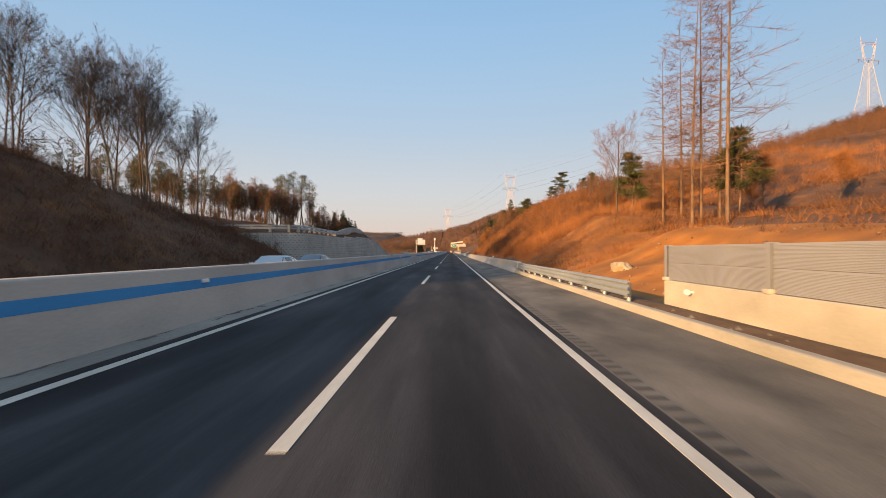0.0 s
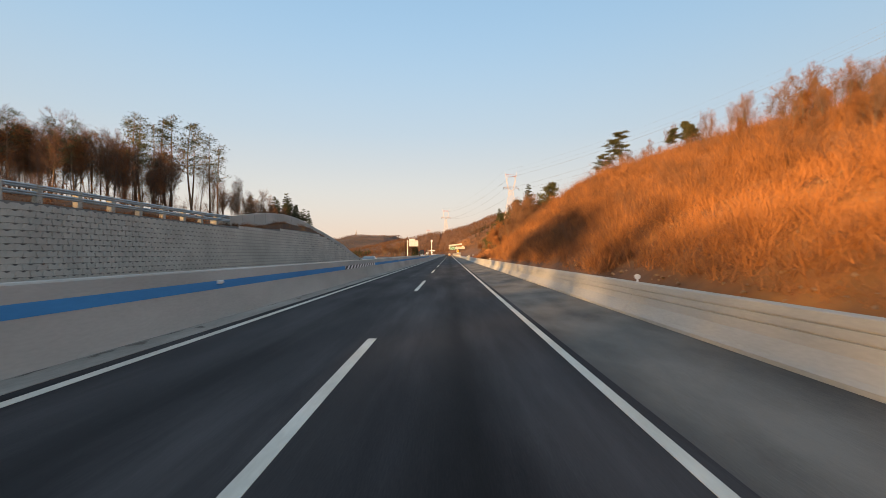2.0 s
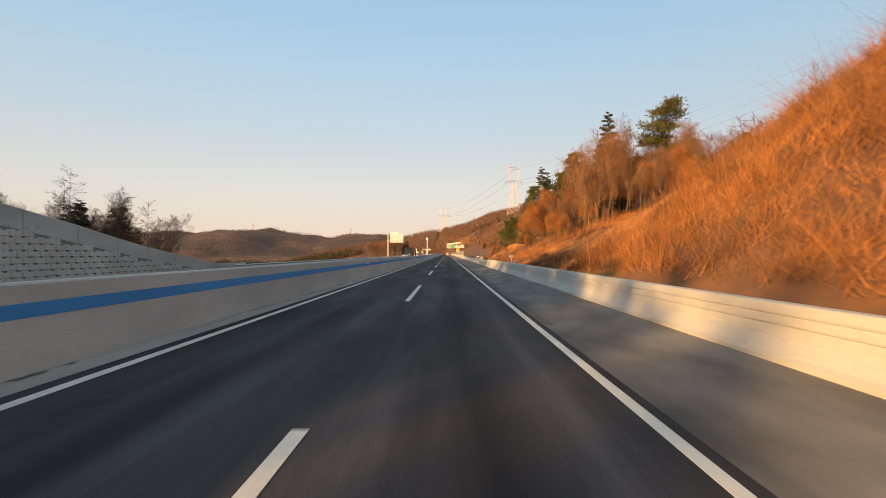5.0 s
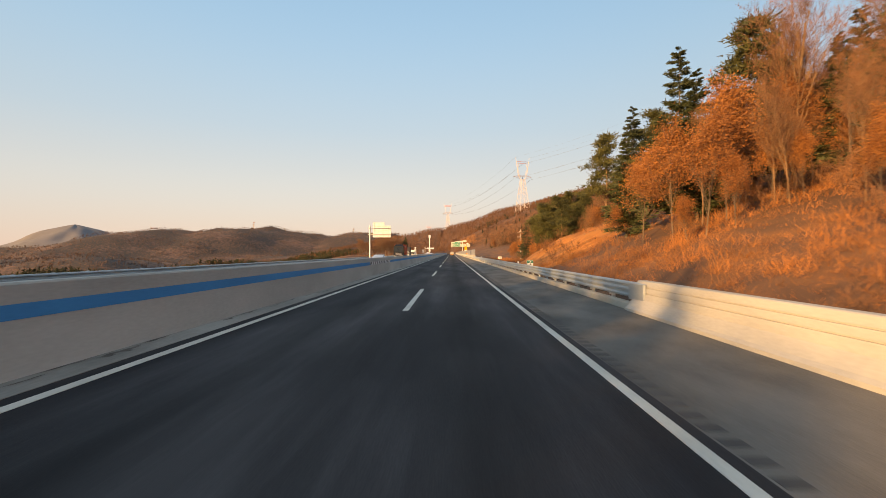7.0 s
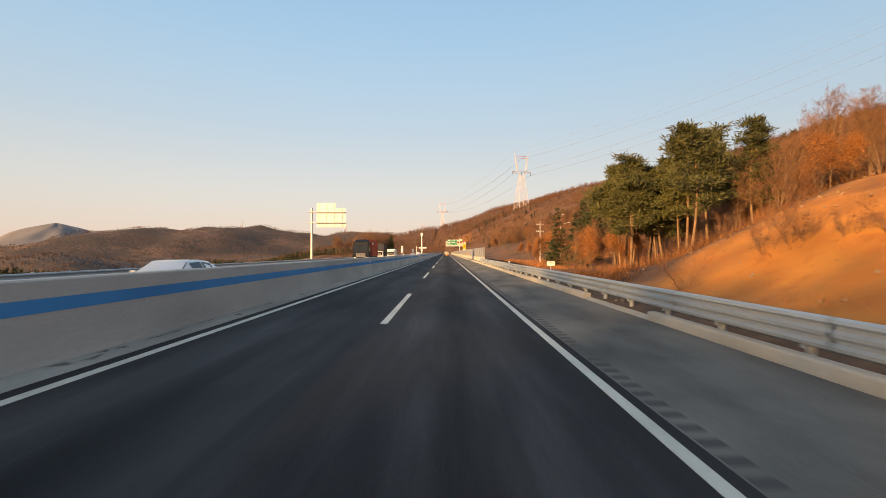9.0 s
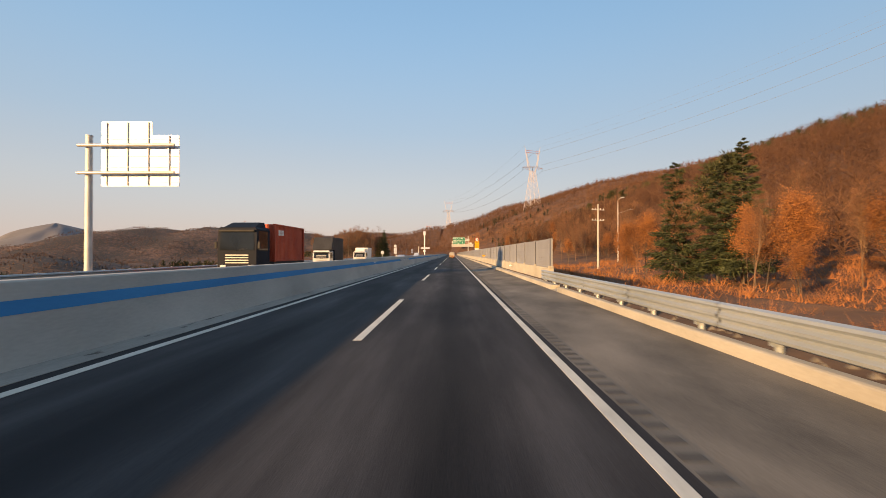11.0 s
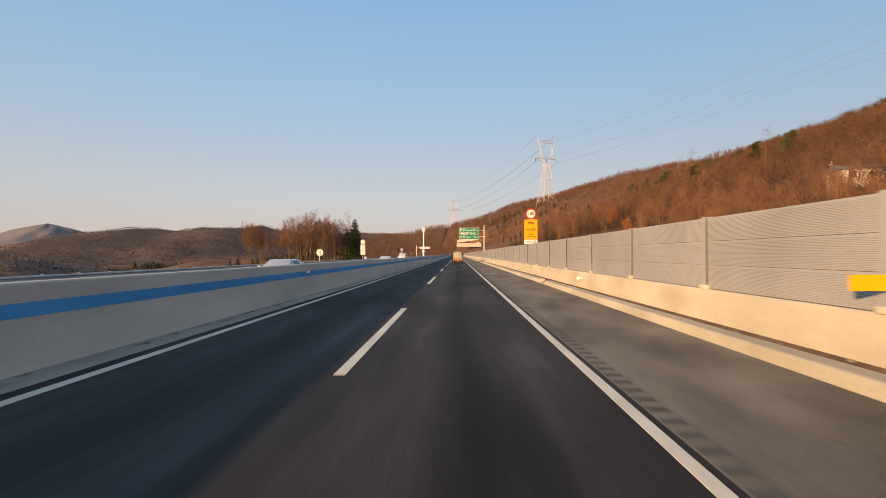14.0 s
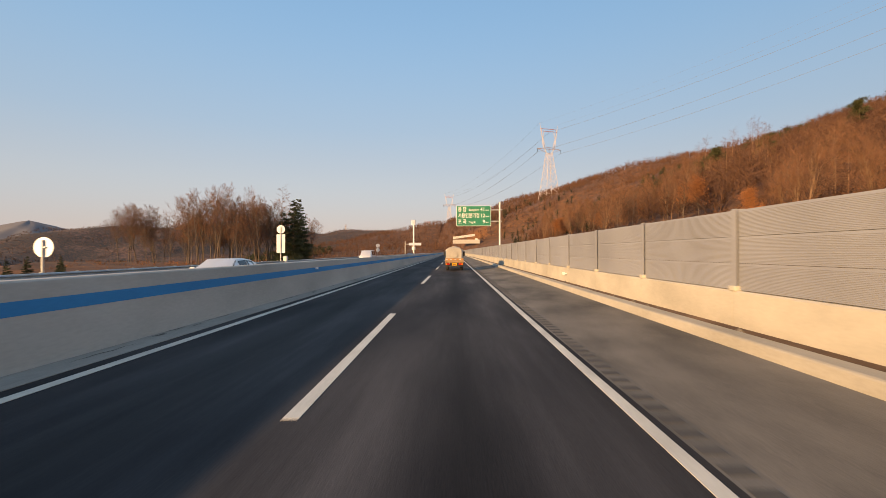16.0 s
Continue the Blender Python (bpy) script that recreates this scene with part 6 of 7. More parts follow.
def wheel(x, y, r, w, parent):
    tyre_build = Build()
    n = 24
    prof = ((0.55, -0.5), (0.92, -0.5), (1.0, -0.36), (1.0, 0.36), (0.92, 0.5), (0.55, 0.5))
    v = [(x + q * w, y + p * r * math.cos(6.28319 * i / n), r + p * r * math.sin(6.28319 * i / n)) for i in range(n) for p, q in prof]
    f = [(i * 6 + j, i * 6 + (j + 1) % 6, ((i + 1) % n) * 6 + (j + 1) % 6, ((i + 1) % n) * 6 + j) for i in range(n) for j in range(6)]
    tyre_build.add(v, f)
    wh = part("wheel", tyre_build.mesh("wheel", DARK, True), parent, "black tyre")
    part("rim", Build().rod((x - w * 0.42, y, r), (x + w * 0.42, y, r), r * 0.56, sides=18).mesh("rim", RIM), wh)


def panel(pts, out, t=0.012):
    """Thin slab over four corners, pushed outwards."""
    p = [Vector(q) for q in pts]
    nrm = (p[1] - p[0]).cross(p[3] - p[0]).normalized()
    if nrm.dot(Vector(out)) < 0:
        nrm = -nrm
    v = [q + nrm * t for q in p] + [q - nrm * t for q in p]
    return Build().add(v, [(0, 1, 2, 3), (7, 6, 5, 4)] + [(i, 4 + i, 4 + (i + 1) % 4, (i + 1) % 4) for i in range(4)])


def car(x, y, paint, label, stations, turn=0, half=0.92, length=4.6, glass=None, category="car"):
    """stations: (y, belt height, roof height, roof half width). The front looks along -y."""
    c = empty("car", label, category, "traffic", at=pose(x, y, 0, 0, 0, turn))
    b = Build()
    rings = []
    for i, (q, belt, top, hw) in enumerate(stations):
        n = 0.90 if i in (0, len(stations) - 1) else 1.0
        w = half * n
        rings.append([(-w * 0.94, q, 0.24), (-w, q, 0.42), (-w, q, belt * 0.8), (-w * 0.97, q, belt), (-hw, q, top - 0.03), (-hw * 0.9, q, top), (hw * 0.9, q, top), (hw, q, top - 0.03), (w * 0.97, q, belt), (w, q, belt * 0.8), (w, q, 0.42), (w * 0.94, q, 0.24)])
    v = [p for r in rings for p in r]
    f = [(i * 12 + j, i * 12 + (j + 1) % 12, (i + 1) * 12 + (j + 1) % 12, (i + 1) * 12 + j) for i in range(len(rings) - 1) for j in range(12)]
    f += [tuple(range(12)), tuple((len(rings) - 1) * 12 + j for j in range(11, -1, -1))]
    b.add(v, f)
    part("body", b.mesh("body", paint, True), c)
    a, d = glass  # first and last roof station
    R = rings
    mid = lambda p, q, s: tuple(p[i] + (q[i] - p[i]) * s for i in range(3))
    part("windscreen", panel([mid(R[a - 1][4], R[a][4], 0.08), mid(R[a - 1][7], R[a][7], 0.08), mid(R[a - 1][7], R[a][7], 0.93), mid(R[a - 1][4], R[a][4], 0.93)], (0, -1, 0.5)).mesh("windscreen", GLASS), c, "dark windscreen")
    part("rear_window", panel([mid(R[d][4], R[d + 1][4], 0.07), mid(R[d][7], R[d + 1][7], 0.07), mid(R[d][7], R[d + 1][7], 0.75), mid(R[d][4], R[d + 1][4], 0.75)], (0, 1, 0.3)).mesh("rear_window", GLASS), c, "dark rear window")
    for s, lo, hi in ((-1, 3, 4), (1, 8, 7)):
        for k in range(a, d):
            p, q = R[k], R[k + 1]
            quad = [mid(p[lo], q[lo], 0.05), mid(p[lo], q[lo], 0.95), mid(p[hi], q[hi], 0.95), mid(p[hi], q[hi], 0.05)]
            quad = [mid(quad[0], quad[3], 0.1), mid(quad[1], quad[2], 0.1), mid(quad[0], quad[3], 0.9), mid(quad[1], quad[2], 0.9)]
            part("side_window", panel([quad[0], quad[1], quad[3], quad[2]], (s, 0, 0)).mesh("side_window", GLASS), c, "dark side window")
        part("headlamp", Build().box(s * half * 0.62 - 0.2, stations[0][0] - 0.04, 0.6, s * half * 0.62 + 0.2, stations[0][0] + 0.1, 0.76, cut=0.03).mesh("headlamp", LAMP_WHITE), c, "clear headlamp")
        part("tail_lamp", Build().box(s * half * 0.68 - 0.14, stations[-1][0] - 0.1, 0.72, s * half * 0.68 + 0.14, stations[-1][0] + 0.04, 0.98, cut=0.03).mesh("tail_lamp", LAMP_RED), c, "red tail lamp")
        part("mirror", Build().box(s * (half + 0.1) - 0.09, stations[a][0] - 0.35, 0.98, s * (half + 0.1) + 0.09, stations[a][0] - 0.22, 1.12, cut=0.03).mesh("mirror", paint), c)
        for wy in (-length * 0.30, length * 0.29):
            wheel(s * (half - 0.09), wy, 0.33, 0.22, c)
    return c


SALOON = ((-2.25, 0.68, 0.70, 0.70), (-2.0, 0.80, 0.83, 0.80), (-0.95, 0.92, 0.97, 0.82), (-0.15, 0.95, 1.42, 0.62), (0.6, 0.95, 1.45, 0.62), (1.3, 0.95, 1.38, 0.60), (1.95, 0.96, 1.02, 0.76), (2.25, 0.88, 0.92, 0.74))
SUV = ((-2.25, 0.75, 0.80, 0.72), (-2.0, 0.92, 0.97, 0.82), (-1.05, 1.02, 1.08, 0.84), (-0.35, 1.05, 1.64, 0.66), (0.5, 1.05, 1.68, 0.66), (1.5, 1.05, 1.64, 0.64), (2.1, 1.05, 1.12, 0.80), (2.28, 0.9, 0.95, 0.8))
VAN = ((-2.4, 0.8, 0.9, 0.8), (-2.2, 1.0, 1.12, 0.86), (-1.9, 1.1, 1.22, 0.86), (-1.2, 1.12, 1.92, 0.76), (0.4, 1.12, 1.96, 0.76), (2.0, 1.12, 1.94, 0.75), (2.35, 1.1, 1.2, 0.86), (2.42, 0.9, 0.95, 0.84))
WHITE_CAR, SILVER, DARK_CAR = car_paint("white_car_paint", (0.75, 0.75, 0.74)), car_paint("silver_car_paint", (0.5, 0.51, 0.52)), car_paint("dark_car_paint", (0.03, 0.035, 0.045))
car(-9.6, 24.0, SILVER, "silver saloon car on the oncoming carriageway", SALOON, glass=(3, 5))
car(-9.6, 31.0, DARK_CAR, "dark saloon car following on the oncoming carriageway", SALOON, glass=(3, 5))
car(-9.6, 97, DARK_CAR, "dark saloon car on the oncoming carriageway", SALOON, glass=(3, 5))
car(-9.4, 208, WHITE_CAR, "white saloon car on the oncoming carriageway", SALOON, glass=(3, 5))
car(-9.4, 321.5, SILVER, "silver saloon car on the oncoming carriageway", SALOON, glass=(3, 5))
car(-9.4, 357.5, WHITE_CAR, "white saloon car on the oncoming carriageway", SALOON, glass=(3, 5))
car(-13.4, 411, WHITE_CAR, "white van on the oncoming carriageway", VAN, glass=(3, 5), category="van")
car(-9.4, 440, DARK_CAR, "dark car on the oncoming carriageway", SALOON, glass=(3, 5))


def lorry_cab(t, paint, w, h, y0, y1, z0):
    """Forward-control cab between y0 (front) and y1."""
    v = []
    for q, zt, inset in ((y0, h * 0.98, 0.0), (y0 + 0.12, h, 0.0), (y1, h, 0.0)):
        for z in (z0, z0 + 0.25, z0 + (h - z0) * 0.45, zt - 0.12, zt):
            hw = w / 2 - (0.05 if z in (z0, zt) else 0.0) - (0.05 if z == zt else 0)
            lean = 0.16 * max(0, (z - z0 - (h - z0) * 0.45) / (h - z0)) if q == y0 else 0
            v += [(-hw, q + lean, z), (hw, q + lean, z)]
    f = []
    for i in range(2):
        for j in range(4):
            a, b = i * 10 + j * 2, (i + 1) * 10 + j * 2
            f += [(a, a + 2, b + 2, b), (a + 1, b + 1, b + 3, a + 3)]
        f += [(i * 10 + 8, i * 10 + 9, i * 10 + 19, i * 10 + 18), (i * 10, i * 10 + 10, i * 10 + 11, i * 10 + 1)]
    for j in range(4):
        f += [(j * 2, j * 2 + 1, j * 2 + 3, j * 2 + 2), (20 + j * 2, 20 + j * 2 + 2, 20 + j * 2 + 3, 20 + j * 2 + 1)]
    cabin = part("cab", Build().add(v, f).mesh("cab", paint), t)
    zb, zt = z0 + (h - z0) * 0.48, h - 0.22
    part("windscreen", panel([(-w * 0.44, y0 + 0.0, zb), (w * 0.44, y0 + 0.0, zb), (w * 0.43, y0 + 0.10, zt), (-w * 0.43, y0 + 0.10, zt)], (0, -1, 0.2), 0.03).mesh("windscreen", GLASS), cabin, "dark windscreen")
    for s in (-1, 1):
        part("side_window", panel([(s * w / 2, y0 + 0.3, zb), (s * w / 2, y1 - 0.35, zb), (s * w / 2, y1 - 0.35, zt), (s * w / 2, y0 + 0.35, zt)], (s, 0, 0), 0.012).mesh("side_window", GLASS), cabin, "dark side window")
        part("headlamp", Build().box(s * w * 0.36 - 0.18, y0 - 0.03, z0 + 0.22, s * w * 0.36 + 0.18, y0 + 0.05, z0 + 0.42, cut=0.03).mesh("headlamp", LAMP_WHITE), cabin, "clear headlamp")
        part("mirror", Build().box(s * (w / 2 + 0.14) - 0.08, y0 + 0.02, zb + 0.1, s * (w / 2 + 0.14) + 0.08, y0 + 0.12, zb + 0.55, cut=0.03).mesh("mirror", CHASSIS), cabin)
    for i in range(4):
        part("grille_bar", Build().box(-w * 0.3, y0 - 0.035, z0 + 0.52 + 0.16 * i, w * 0.3, y0 + 0.02, z0 + 0.60 + 0.16 * i, cut=0.01).mesh("grille_bar", RIM), cabin, "bright metal grille bar")
    part("visor", Build().box(-w * 0.46, y0 - 0.10, h - 0.30, w * 0.46, y0 + 0.16, h - 0.16, cut=0.04).mesh("visor", CHASSIS), cabin, "dark sun visor")
    for s in (-1, 1):
        part("wiper", Build().rod((s * 0.12, y0 - 0.03, zb - 0.03), (s * 0.12 + 0.55, y0 - 0.02, zb + 0.12), 0.012, sides=5).mesh("wiper", CHASSIS), cabin)
        part("door_seam", Build().box(s * w / 2 - 0.004, y0 + 0.22, z0 + 0.2, s * w / 2 + 0.004, y0 + 0.235, h - 0.2).box(s * w / 2 - 0.004, y1 - 0.3, z0 + 0.2, s * w / 2 + 0.004, y1 - 0.285, h - 0.2).mesh("door_seam", CHASSIS), cabin)
    part("bumper", Build().box(-w * 0.49, y0 - 0.08, z0 - 0.15, w * 0.49, y0 + 0.1, z0 + 0.18, cut=0.04).mesh("bumper", paint), cabin)
    return cabin


# lorry with a red container
lorry = empty("container_lorry", "dark lorry carrying a weathered red shipping container", "lorry", "traffic", at=pose(-13.2, 263.0, 0))
NAVY = material("navy_lorry_paint", (0.004, 0.007, 0.014), (0.009, 0.014, 0.026), 1.5, 0.65)
NAVY.node_tree.nodes["Principled BSDF"].inputs["Specular IOR Level"].default_value = 0.2
RED_STEEL = material("red_container_steel", (0.40, 0.052, 0.026), (0.60, 0.105, 0.048), 1.0, 0.55, 0.1, 0.0, 6.0)
lorry_cab(lorry, NAVY, 2.45, 3.35, 0, 2.1, 0.55)
part("roof_deflector", Build().add([(-1.0, 0.3, 3.35), (1.0, 0.3, 3.35), (1.0, 2.0, 3.35), (-1.0, 2.0, 3.35), (-0.9, 1.3, 3.72), (0.9, 1.3, 3.72), (0.9, 2.0, 3.75), (-0.9, 2.0, 3.75)], [(0, 1, 5, 4), (4, 5, 6, 7), (1, 2, 6, 5), (3, 0, 4, 7), (2, 3, 7, 6)]).mesh("roof_deflector", NAVY), lorry)
part("chassis", Build().box(-0.45, 0.6, 0.7, -0.3, 9.2, 0.95).box(0.3, 0.6, 0.7, 0.45, 9.2, 0.95).box(-1.2, 2.9, 0.95, 1.2, 9.3, 1.12).mesh("chassis", CHASSIS), lorry)
box = Build()
y, z0, z1, w = 3.0, 1.14, 3.72, 1.21
prof = []
n = 22
ribs = []
for i in range(n):
    q = y + 0.12 + i * (6.06 - 0.24) / n
    s = (6.06 - 0.24) / n
    ribs += [(q, 0.0), (q + s * 0.35, 0.0), (q + s * 0.5, 0.04), (q + s * 0.85, 0.04)]
for sgn in (-1, 1):
    v = [(sgn * (w - d), q, z) for q, d in ribs for z in (z0, z1)]
    box.add(v, [(2 * i, 2 * i + 1, 2 * i + 3, 2 * i + 2) for i in range(len(ribs) - 1)])
nb = 9
ends = []
for i in range(nb):
    q = -w + 0.1 + i * (2 * w - 0.2) / nb
    s = (2 * w - 0.2) / nb
    ends += [(q, 0.0), (q + s * 0.35, 0.0), (q + s * 0.5, 0.04), (q + s * 0.85, 0.04)]
for yy, sgn in ((y, 1), (y + 6.06, -1)):
    box.add([(q, yy + sgn * d, z) for q, d in ends for z in (z0, z1)], [(2 * i, 2 * i + 1, 2 * i + 3, 2 * i + 2) for i in range(len(ends) - 1)])
box.box(-w + 0.01, y + 0.01, z1 - 0.06, w - 0.01, y + 6.05, z1).box(-w + 0.01, y + 0.01, z0, w - 0.01, y + 6.05, z0 + 0.08)
container = empty("shipping_container", "weathered red corrugated shipping container on a lorry", "container", at=pose(-13.2, 263.0, 0))
part("shell", box.mesh("shell", RED_STEEL), container)
for sx_ in (-1, 1):
    for yy in (y, y + 6.06):
        part("corner_post", Build().box(sx_ * w - 0.07, yy - 0.07, z0 - 0.02, sx_ * w + 0.07, yy + 0.07, z1 + 0.02).mesh("corner_post", RED_STEEL), container)
    for zz in (z0, z1):
        part("rail", Build().box(sx_ * w - 0.05, y, zz - 0.06 if zz == z1 else zz, sx_ * w + 0.05, y + 6.06, zz + 0.02 if zz == z1 else zz + 0.1).mesh("rail", RED_STEEL), container)
for i, (yy, ww) in enumerate(((3.7, 0.35), (4.15, 0.12), (4.4, 0.3))):
    part("marking_bar", Build().box(w - 0.01, yy, 2.95, w + 0.012, yy + ww, 3.35).mesh("marking_bar", SIGN_WHITE), container, "white marking")
for s in (-1, 1):
    for wy in (1.1, 6.6, 7.9):
        wheel(s * 1.05, wy, 0.5, 0.32, lorry)

# covered lorry with a black box body
boxer = empty("box_lorry", "white lorry with a tall black covered body", "lorry", "traffic", at=pose(-13.2, 281.5, 0))
WHITE_CAB = car_paint("white_cab_paint", (0.72, 0.72, 0.71))
TARP = material("black_tarpaulin", (0.012, 0.013, 0.015), (0.035, 0.036, 0.04), 1.2, 0.6, 0, 0.03, 4.0)
lorry_cab(boxer, WHITE_CAB, 1.75, 2.0, 0, 1.5, 0.45)
part("chassis", Build().box(-0.4, 0.4, 0.5, 0.4, 5.2, 0.75).mesh("chassis", CHASSIS), boxer)
BODY = ((1.65, 0.8), (5.5, 0.8), (5.5, 3.3), (5.44, 3.38), (1.0, 3.38), (0.92, 3.32), (0.28, 2.12), (0.3, 2.06), (1.65, 2.06))
part("cargo_body", Build().add([(s * 0.98, q, z) for s in (-1, 1) for q, z in BODY], [(i, (i + 1) % 9, 9 + (i + 1) % 9, 9 + i) for i in range(9)] + [tuple(range(8, -1, -1)), tuple(range(9, 18))]).mesh("cargo_body", TARP), boxer, "black covered cargo body")
for i in range(4):
    part("strap", Build().box(-1.0, 2.2 + 0.85 * i, 0.85, 1.0, 2.26 + 0.85 * i, 3.40).mesh("strap", CHASSIS), boxer)
for s in (-1, 1):
    for wy in (0.9, 4.2):
        wheel(s * 0.78, wy, 0.36, 0.22, boxer)

# small white box van
van = empty("box_van", "small white lorry with a pale refrigerated box", "lorry", "traffic", at=pose(-13.2, 301.0, 0))
lorry_cab(van, WHITE_CAB, 1.75, 2.0, 0, 1.5, 0.45)
part("chassis", Build().box(-0.4, 0.4, 0.5, 0.4, 4.6, 0.75).mesh("chassis", CHASSIS), van)
part("cargo_body", Build().box(-0.92, 1.6, 0.8, 0.92, 4.8, 2.55, cut=0.04).mesh("cargo_body", SIGN_WHITE), van, "plain white cargo box")
part("cooler", Build().box(-0.6, 0.9, 2.05, 0.6, 1.6, 2.4, cut=0.06).mesh("cooler", SIGN_WHITE), van)
for s in (-1, 1):
    for wy in (0.9, 3.7):
        wheel(s * 0.78, wy, 0.36, 0.22, van)

# small tank lorry ahead in the camera's lane; its tail looks along -y
tanker = empty("tank_lorry", "small flatbed lorry carrying a cream water tank", "lorry", "traffic", at=pose(0.17, 380.5, 0))
CREAM = material("cream_tank_plastic", (0.33, 0.31, 0.27), (0.46, 0.43, 0.37), 1.0, 0.5, 0, 0.01, 6.0)
BED = material("scuffed_bed_paint", (0.24, 0.13, 0.06), (0.42, 0.27, 0.15), 0.6, 0.55)
part("chassis", Build().box(-0.4, 0.1, 0.45, 0.4, 4.7, 0.68).box(-0.8, 0.35, 0.4, 0.8, 0.5, 0.55).mesh("chassis", CHASSIS), tanker)
part("bed", Build().box(-0.84, 0.05, 0.70, 0.84, 3.0, 0.80, cut=0.02).mesh("bed", BED), tanker)
gate = part("tail_gate", Build().box(-0.84, 0.0, 0.72, 0.84, 0.05, 1.12, cut=0.015).mesh("tail_gate", BED), tanker, "scuffed pale tail gate")
for i in range(5):
    part("gate_rib", Build().box(-0.78 + 0.36 * i, -0.02, 0.76, -0.72 + 0.36 * i, 0.0, 1.08).mesh("gate_rib", BED), gate)
for s in (-1, 1):
    part("side_gate", Build().box(s * 0.82 - 0.02, 0.06, 0.80, s * 0.82 + 0.02, 2.98, 1.12).mesh("side_gate", BED), tanker)
    lampb = part("tail_lamp", Build().box(s * 0.6 - 0.2, 0.0, 0.52, s * 0.6 + 0.2, 0.08, 0.66, cut=0.02).mesh("tail_lamp", LAMP_RED), tanker, "red tail lamp")
    part("indicator", Build().box(s * 0.72 - 0.07, -0.015, 0.54, s * 0.72 + 0.07, 0.0, 0.64).mesh("indicator", LAMP_AMBER), lampb, "amber indicator")
    for wy, r in ((0.9, 0.34), (3.9, 0.34)):
        wheel(s * 0.66, wy, r, 0.26, tanker)
part("number_plate", plate(0.44, 0.2, 0.01, 0.02, (0.02, -0.02, 0.56)).mesh("number_plate", SIGN_YELLOW), tanker, "yellow number plate")
part("plate_bar", plate(0.34, 0.06, 0.006, 0, (0.02, -0.03, 0.56)).mesh("plate_bar", SIGN_BLACK), tanker)
part("bumper", Build().box(-0.8, -0.05, 0.36, 0.8, 0.03, 0.46, cut=0.02).mesh("bumper", CHASSIS), tanker)
for i in range(8):
    part("marker_stripe", plate(0.17, 0.05, 0.004, 0, (-0.71 + 0.203 * i, -0.035, 1.02)).mesh("marker_stripe", LAMP_AMBER if i % 2 else SIGN_WHITE), gate)
lorry_cab(tanker, WHITE_CAB, 1.7, 1.98, 4.85, 3.25, 0.45)
tank = empty("water_tank", "cream plastic water tank with a round rear cover", "tank", at=pose(0.17, 380.5, 0))
sec = []
for yy, sc in ((0.16, 0.90), (0.24, 0.98), (0.4, 1.0), (2.7, 1.0), (2.85, 0.97), (2.9, 0.9)):
    ring = []
    for i in range(28):
        a = 6.28319 * i / 28
        ca, sa = math.cos(a), math.sin(a)
        e = 0.55
        ring.append((0.74 * sc * abs(ca) ** e * (1 if ca >= 0 else -1), yy, 1.47 + 0.66 * sc * abs(sa) ** e * (1 if sa >= 0 else -1)))
    sec += ring
tk = Build().add(sec, [(i * 28 + j, i * 28 + (j + 1) % 28, (i + 1) * 28 + (j + 1) % 28, (i + 1) * 28 + j) for i in range(5) for j in range(28)] + [tuple(range(28)), tuple(range(5 * 28 + 27, 5 * 28 - 1, -1))])
part("shell", tk.mesh("shell", CREAM, False), tank)
part("cover", Build().rod((0.02, 0.10, 1.42), (0.02, 0.17, 1.42), 0.30, 0.32, sides=28).rod((0.02, 0.07, 1.42), (0.02, 0.10, 1.42), 0.24, sides=28).mesh("cover", CREAM), tank)
part("lid", Build().rod((0, 1.4, 2.1), (0, 1.4, 2.2), 0.25, sides=20).mesh("lid", CREAM), tank)

# ---- road wear ----
rumble = Build()
for y in [-20 + 0.36 * i for i in range(134)] + [118 + 0.36 * i for i in range(1220)]:
    rumble.add([(2.17, y, 0.004), (2.39, y, 0.004), (2.39, y + 0.17, 0.004), (2.17, y + 0.17, 0.004), (2.17, y, -0.02), (2.39, y, -0.02), (2.39, y + 0.17, -0.02), (2.17, y + 0.17, -0.02)], [(0, 1, 2, 3), (0, 4, 5, 1), (1, 5, 6, 2), (2, 6, 7, 3), (3, 7, 4, 0)])
tagged(new("rumble_strip", rumble.mesh("rumble_strip", GROOVE)), "row of dusty milled rumble grooves beside the edge line", "rumble strip", kind="stuff")
r = np.random.default_rng(5)
dirt = Build()
DIRT = material("gutter_dirt", (0.06, 0.054, 0.046), (0.20, 0.18, 0.155), 0.6, 0.95, 0, 0.02, 20.0)
y = -30.0
while y < 560:
    L = 0.3 + 1.5 * r.random() ** 2
    if r.random() < 0.62:
        n = max(4, int(L / 0.12))
        v, w0, off = [], 0.03 + 0.13 * r.random() ** 2, 0.22 * r.random() ** 2
        for i in range(n + 1):
            f = i / n
            w = w0 * math.sin(math.pi * f) ** 0.6 * (0.25 + 1.3 * r.random()) + 0.003
            e = off + 0.05 * r.random()
            v += [(-5.99 + e, y + L * f, 0.034 - 0.04 * e), (-5.99 + e + w, y + L * f, 0.034 - 0.04 * (e + w))]
        dirt.add(v, [(2 * i, 2 * i + 1, 2 * i + 3, 2 * i + 2) for i in range(n)])
    y += L * (0.9 + 0.5 * r.random())
tagged(new("gutter_dirt", dirt.mesh("gutter_dirt", DIRT)), "dark dirt gathered along the foot of the median", "dirt", kind="stuff")
debris = Build()
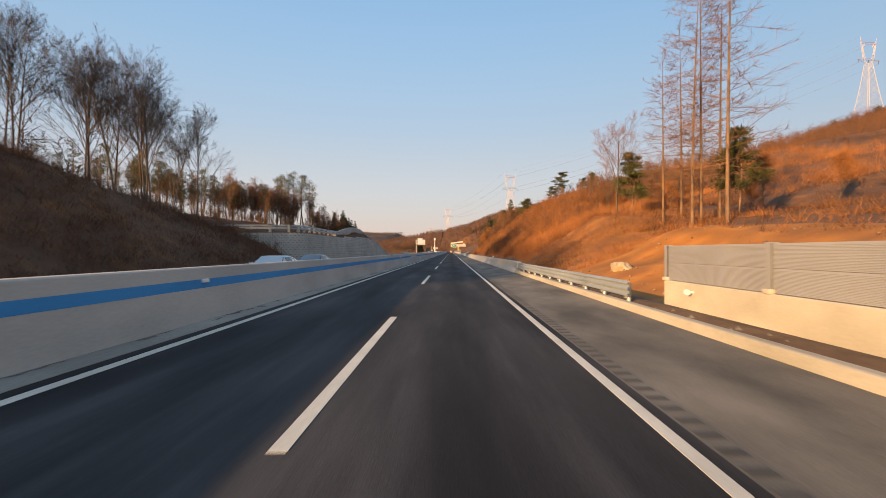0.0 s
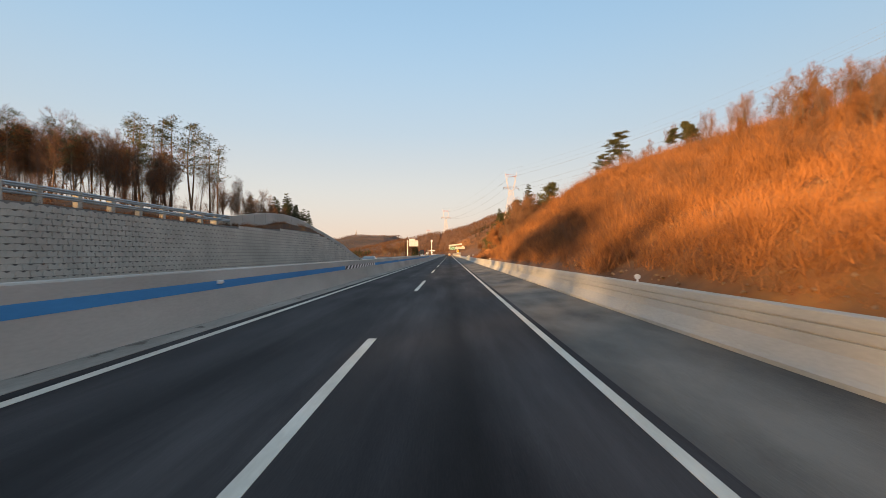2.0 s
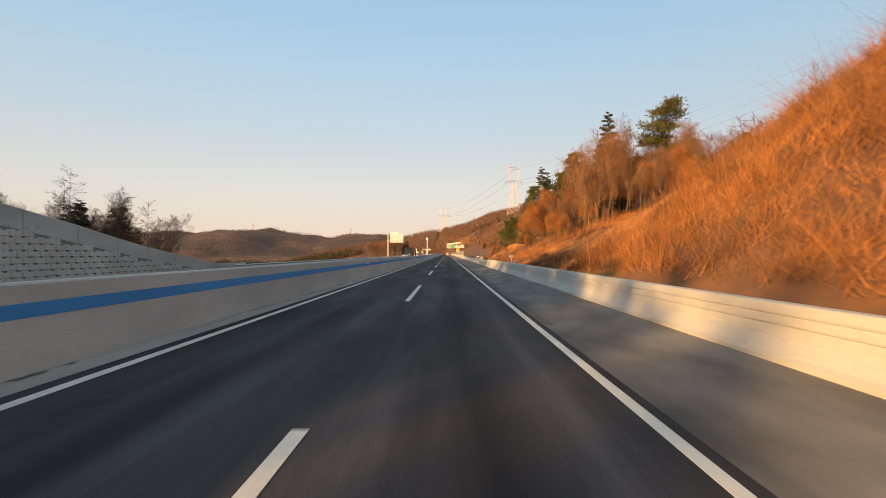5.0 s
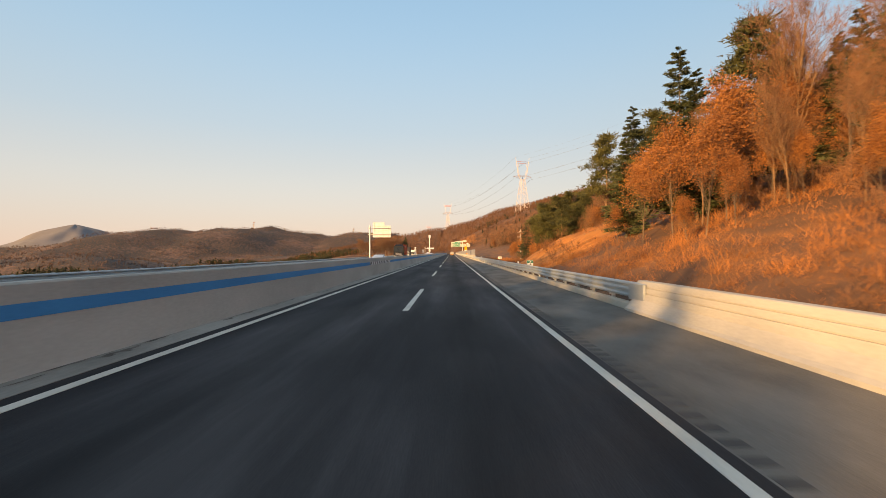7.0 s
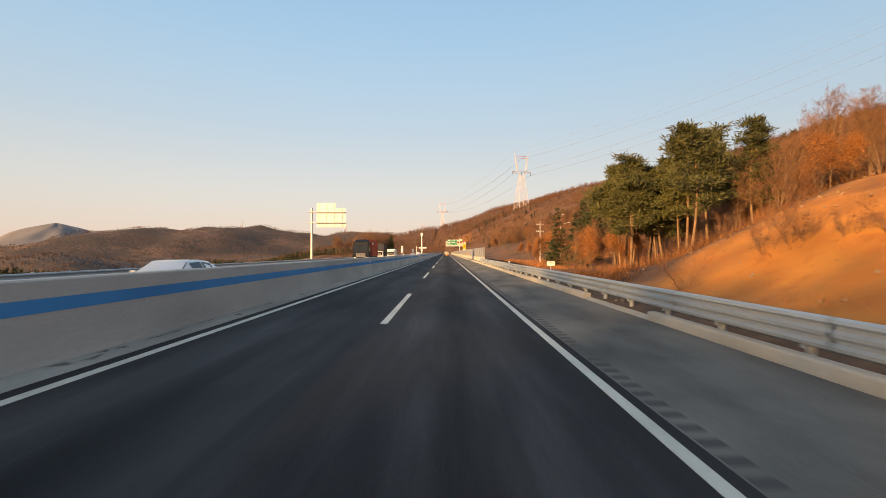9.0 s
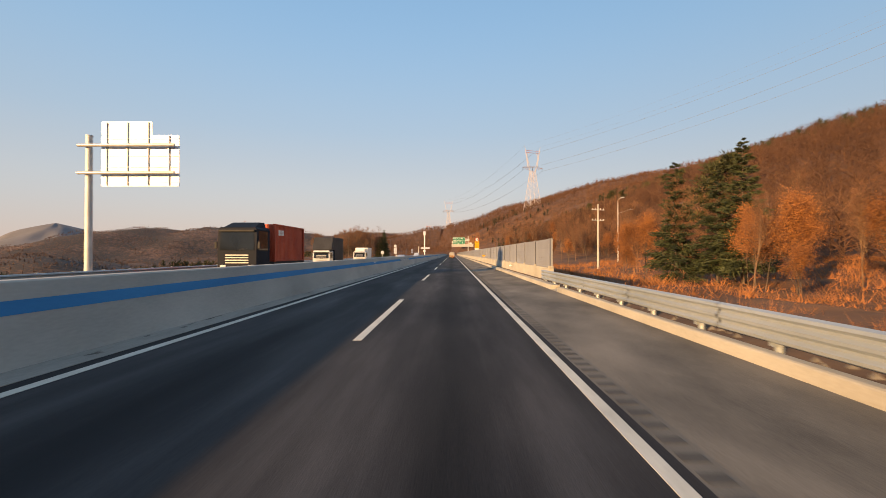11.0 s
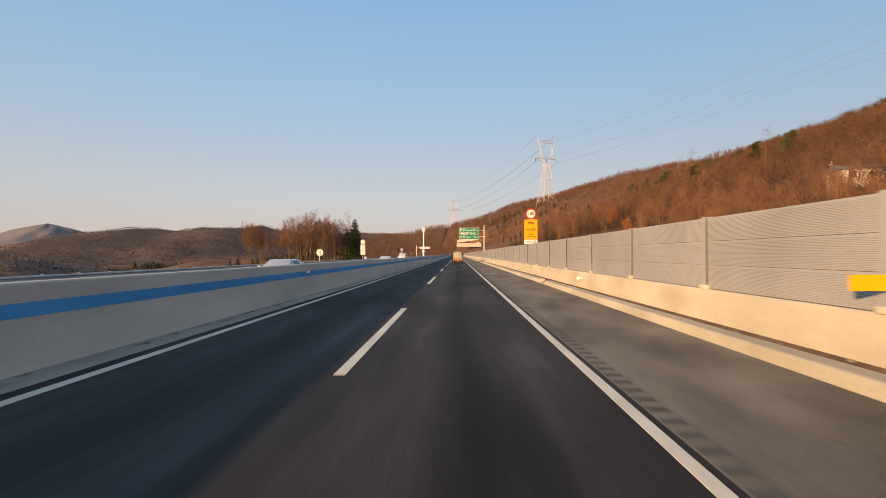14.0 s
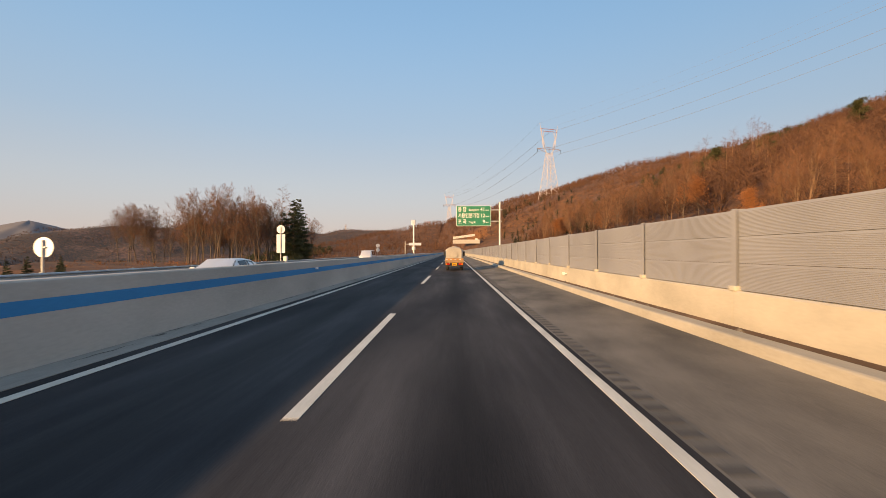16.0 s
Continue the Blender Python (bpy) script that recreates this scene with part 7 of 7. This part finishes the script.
for i in range(900):
    x = 4.78 + 0.36 * r.random()
    yy = -20 + 480 * r.random()
    if 33 < yy < 162.5:
        continue
    s = 0.03 + 0.07 * r.random()
    g = verge_z(x) - 0.02
    debris.add([(x - s, yy, g), (x, yy - s * 1.6, g), (x + s, yy, g), (x, yy + s * 1.6, g), (x, yy, g + 0.025 + s * 0.6)], [(0, 1, 4), (1, 2, 4), (2, 3, 4), (3, 0, 4)])
tagged(new("verge_debris", debris.mesh("verge_debris", DIRT)), "clods of dirt and dead leaves on the verge", "debris", kind="stuff")

# stones on the soil slopes
stones = Build()
STONE_LOOSE = material("loose_stone", (0.19, 0.11, 0.06), (0.36, 0.23, 0.14), 0.4, 0.9, 0, 0.02, 10.0, vary=0.2)
for i in range(2600):
    a = r.random()
    if a < 0.25:
        x, yy = 7.5 + 9 * r.random(), 5 + 48 * r.random()
    elif a < 0.7:
        x, yy = 7.5 + 12 * r.random(), 50 + 24 * r.random()
    else:
        x, yy = 9 + 10 * r.random(), 190 + 45 * r.random()
    z = land(x, yy)
    s = 0.025 + 0.09 * r.random() ** 3
    k = r.normal(size=(6, 3)) * 0.25
    p = np.array(((1, 0, 0), (0, 1, 0), (-1, 0, 0), (0, -1, 0), (0, 0, 0.8), (0, 0, -0.6))) + k
    p = p * s + (x, yy, z + s * 0.2)
    stones.add(p, [(0, 1, 4), (1, 2, 4), (2, 3, 4), (3, 0, 4), (1, 0, 5), (2, 1, 5), (3, 2, 5), (0, 3, 5)])
tagged(new("loose_stones", stones.mesh("loose_stones", STONE_LOOSE)), "loose stones scattered on the soil slopes", "stones", kind="stuff")

# pale boulder on the soil slope
bm = bmesh.new()
bmesh.ops.create_icosphere(bm, subdivisions=3, radius=1.0)
for v in bm.verts:
    k = 1 + 0.35 * noise.noise(v.co * 1.1) + 0.12 * noise.noise(v.co * 3.1)
    v.co = Vector((v.co.x * 0.42, v.co.y * 0.68, max(-0.6, min(0.75, v.co.z)) * 0.36)) * k
rock_mesh = bpy.data.meshes.new("boulder")
bm.to_mesh(rock_mesh)
bm.free()
rock_mesh.materials.append(material("pale_rock", (0.30, 0.22, 0.14), (0.52, 0.42, 0.30), 0.5, 0.9, 0, 0.03, 12.0))
boulder = new("boulder", rock_mesh)
boulder.matrix_world = pose(9.35, 25.1, land(9.35, 25.1) + 0.05, 0, 0, 12) @ Matrix.Diagonal((1.15, 1.15, 1.25, 1))
tagged(boulder, "pale flat boulder lying on the orange soil slope", "boulder")

# ---- blocks of the retaining wall ----
BW, BH = 0.62, 0.32
bv = [(0.0, 0.003, 0.001), (0.0, BW - 0.003, 0.001), (0.0, BW - 0.003, BH - 0.001), (0.0, BW * 0.66, BH - 0.085), (0.0, BW * 0.34, BH - 0.085), (0.0, 0.003, BH - 0.001),
      (0.045, 0.010, 0.005), (0.052, BW - 0.010, 0.005), (0.05, BW * 0.72, BH - 0.008), (0.05, BW * 0.5, BH - 0.115), (0.045, BW * 0.28, BH - 0.008)]
bf = [(6, 7, 8, 9, 10), (0, 1, 7, 6), (1, 2, 8, 7), (2, 3, 9, 8), (3, 4, 9), (4, 5, 10, 9), (5, 0, 6, 10)]
block_mesh = mesh_of("block", [(x, y - BW / 2, z) for x, y, z in bv], bf, STONE)
loose = Build()
count = 0
row = 0
while row * BH < 5.2:
    s = -8.6 + (BW / 2 if row % 2 else 0)
    while s < 84:
        x, yy, c, sn = wall_path(s)
        if (row + 1) * BH < wall_top(yy) + 0.05:
            lean = 0.09 + 0.12 * (row * BH) / 4.5
            px, py = x - c * (lean + 0.01), yy - sn * (lean + 0.01)
            jut = 0.012 * (r.random() - 0.5)
            m = pose(px + c * jut, py + sn * jut, row * BH, 0, 0, math.degrees(math.atan2(sn, c)))
            if 91.0 < yy < 105.5 and row >= 3 and count < 300:
                count += 1
                o = part("block", block_mesh, retaining)
                o.matrix_basis = m
            else:
                loose.add([m @ Vector((q[0], q[1] - BW / 2, q[2])) for q in bv], bf)
        s += BW
    row += 1
rest = part("block_field", mesh_of("block_field", loose.v, loose.f, STONE), retaining, "rows of grey split-faced blocks")
rest["kind"] = "stuff"
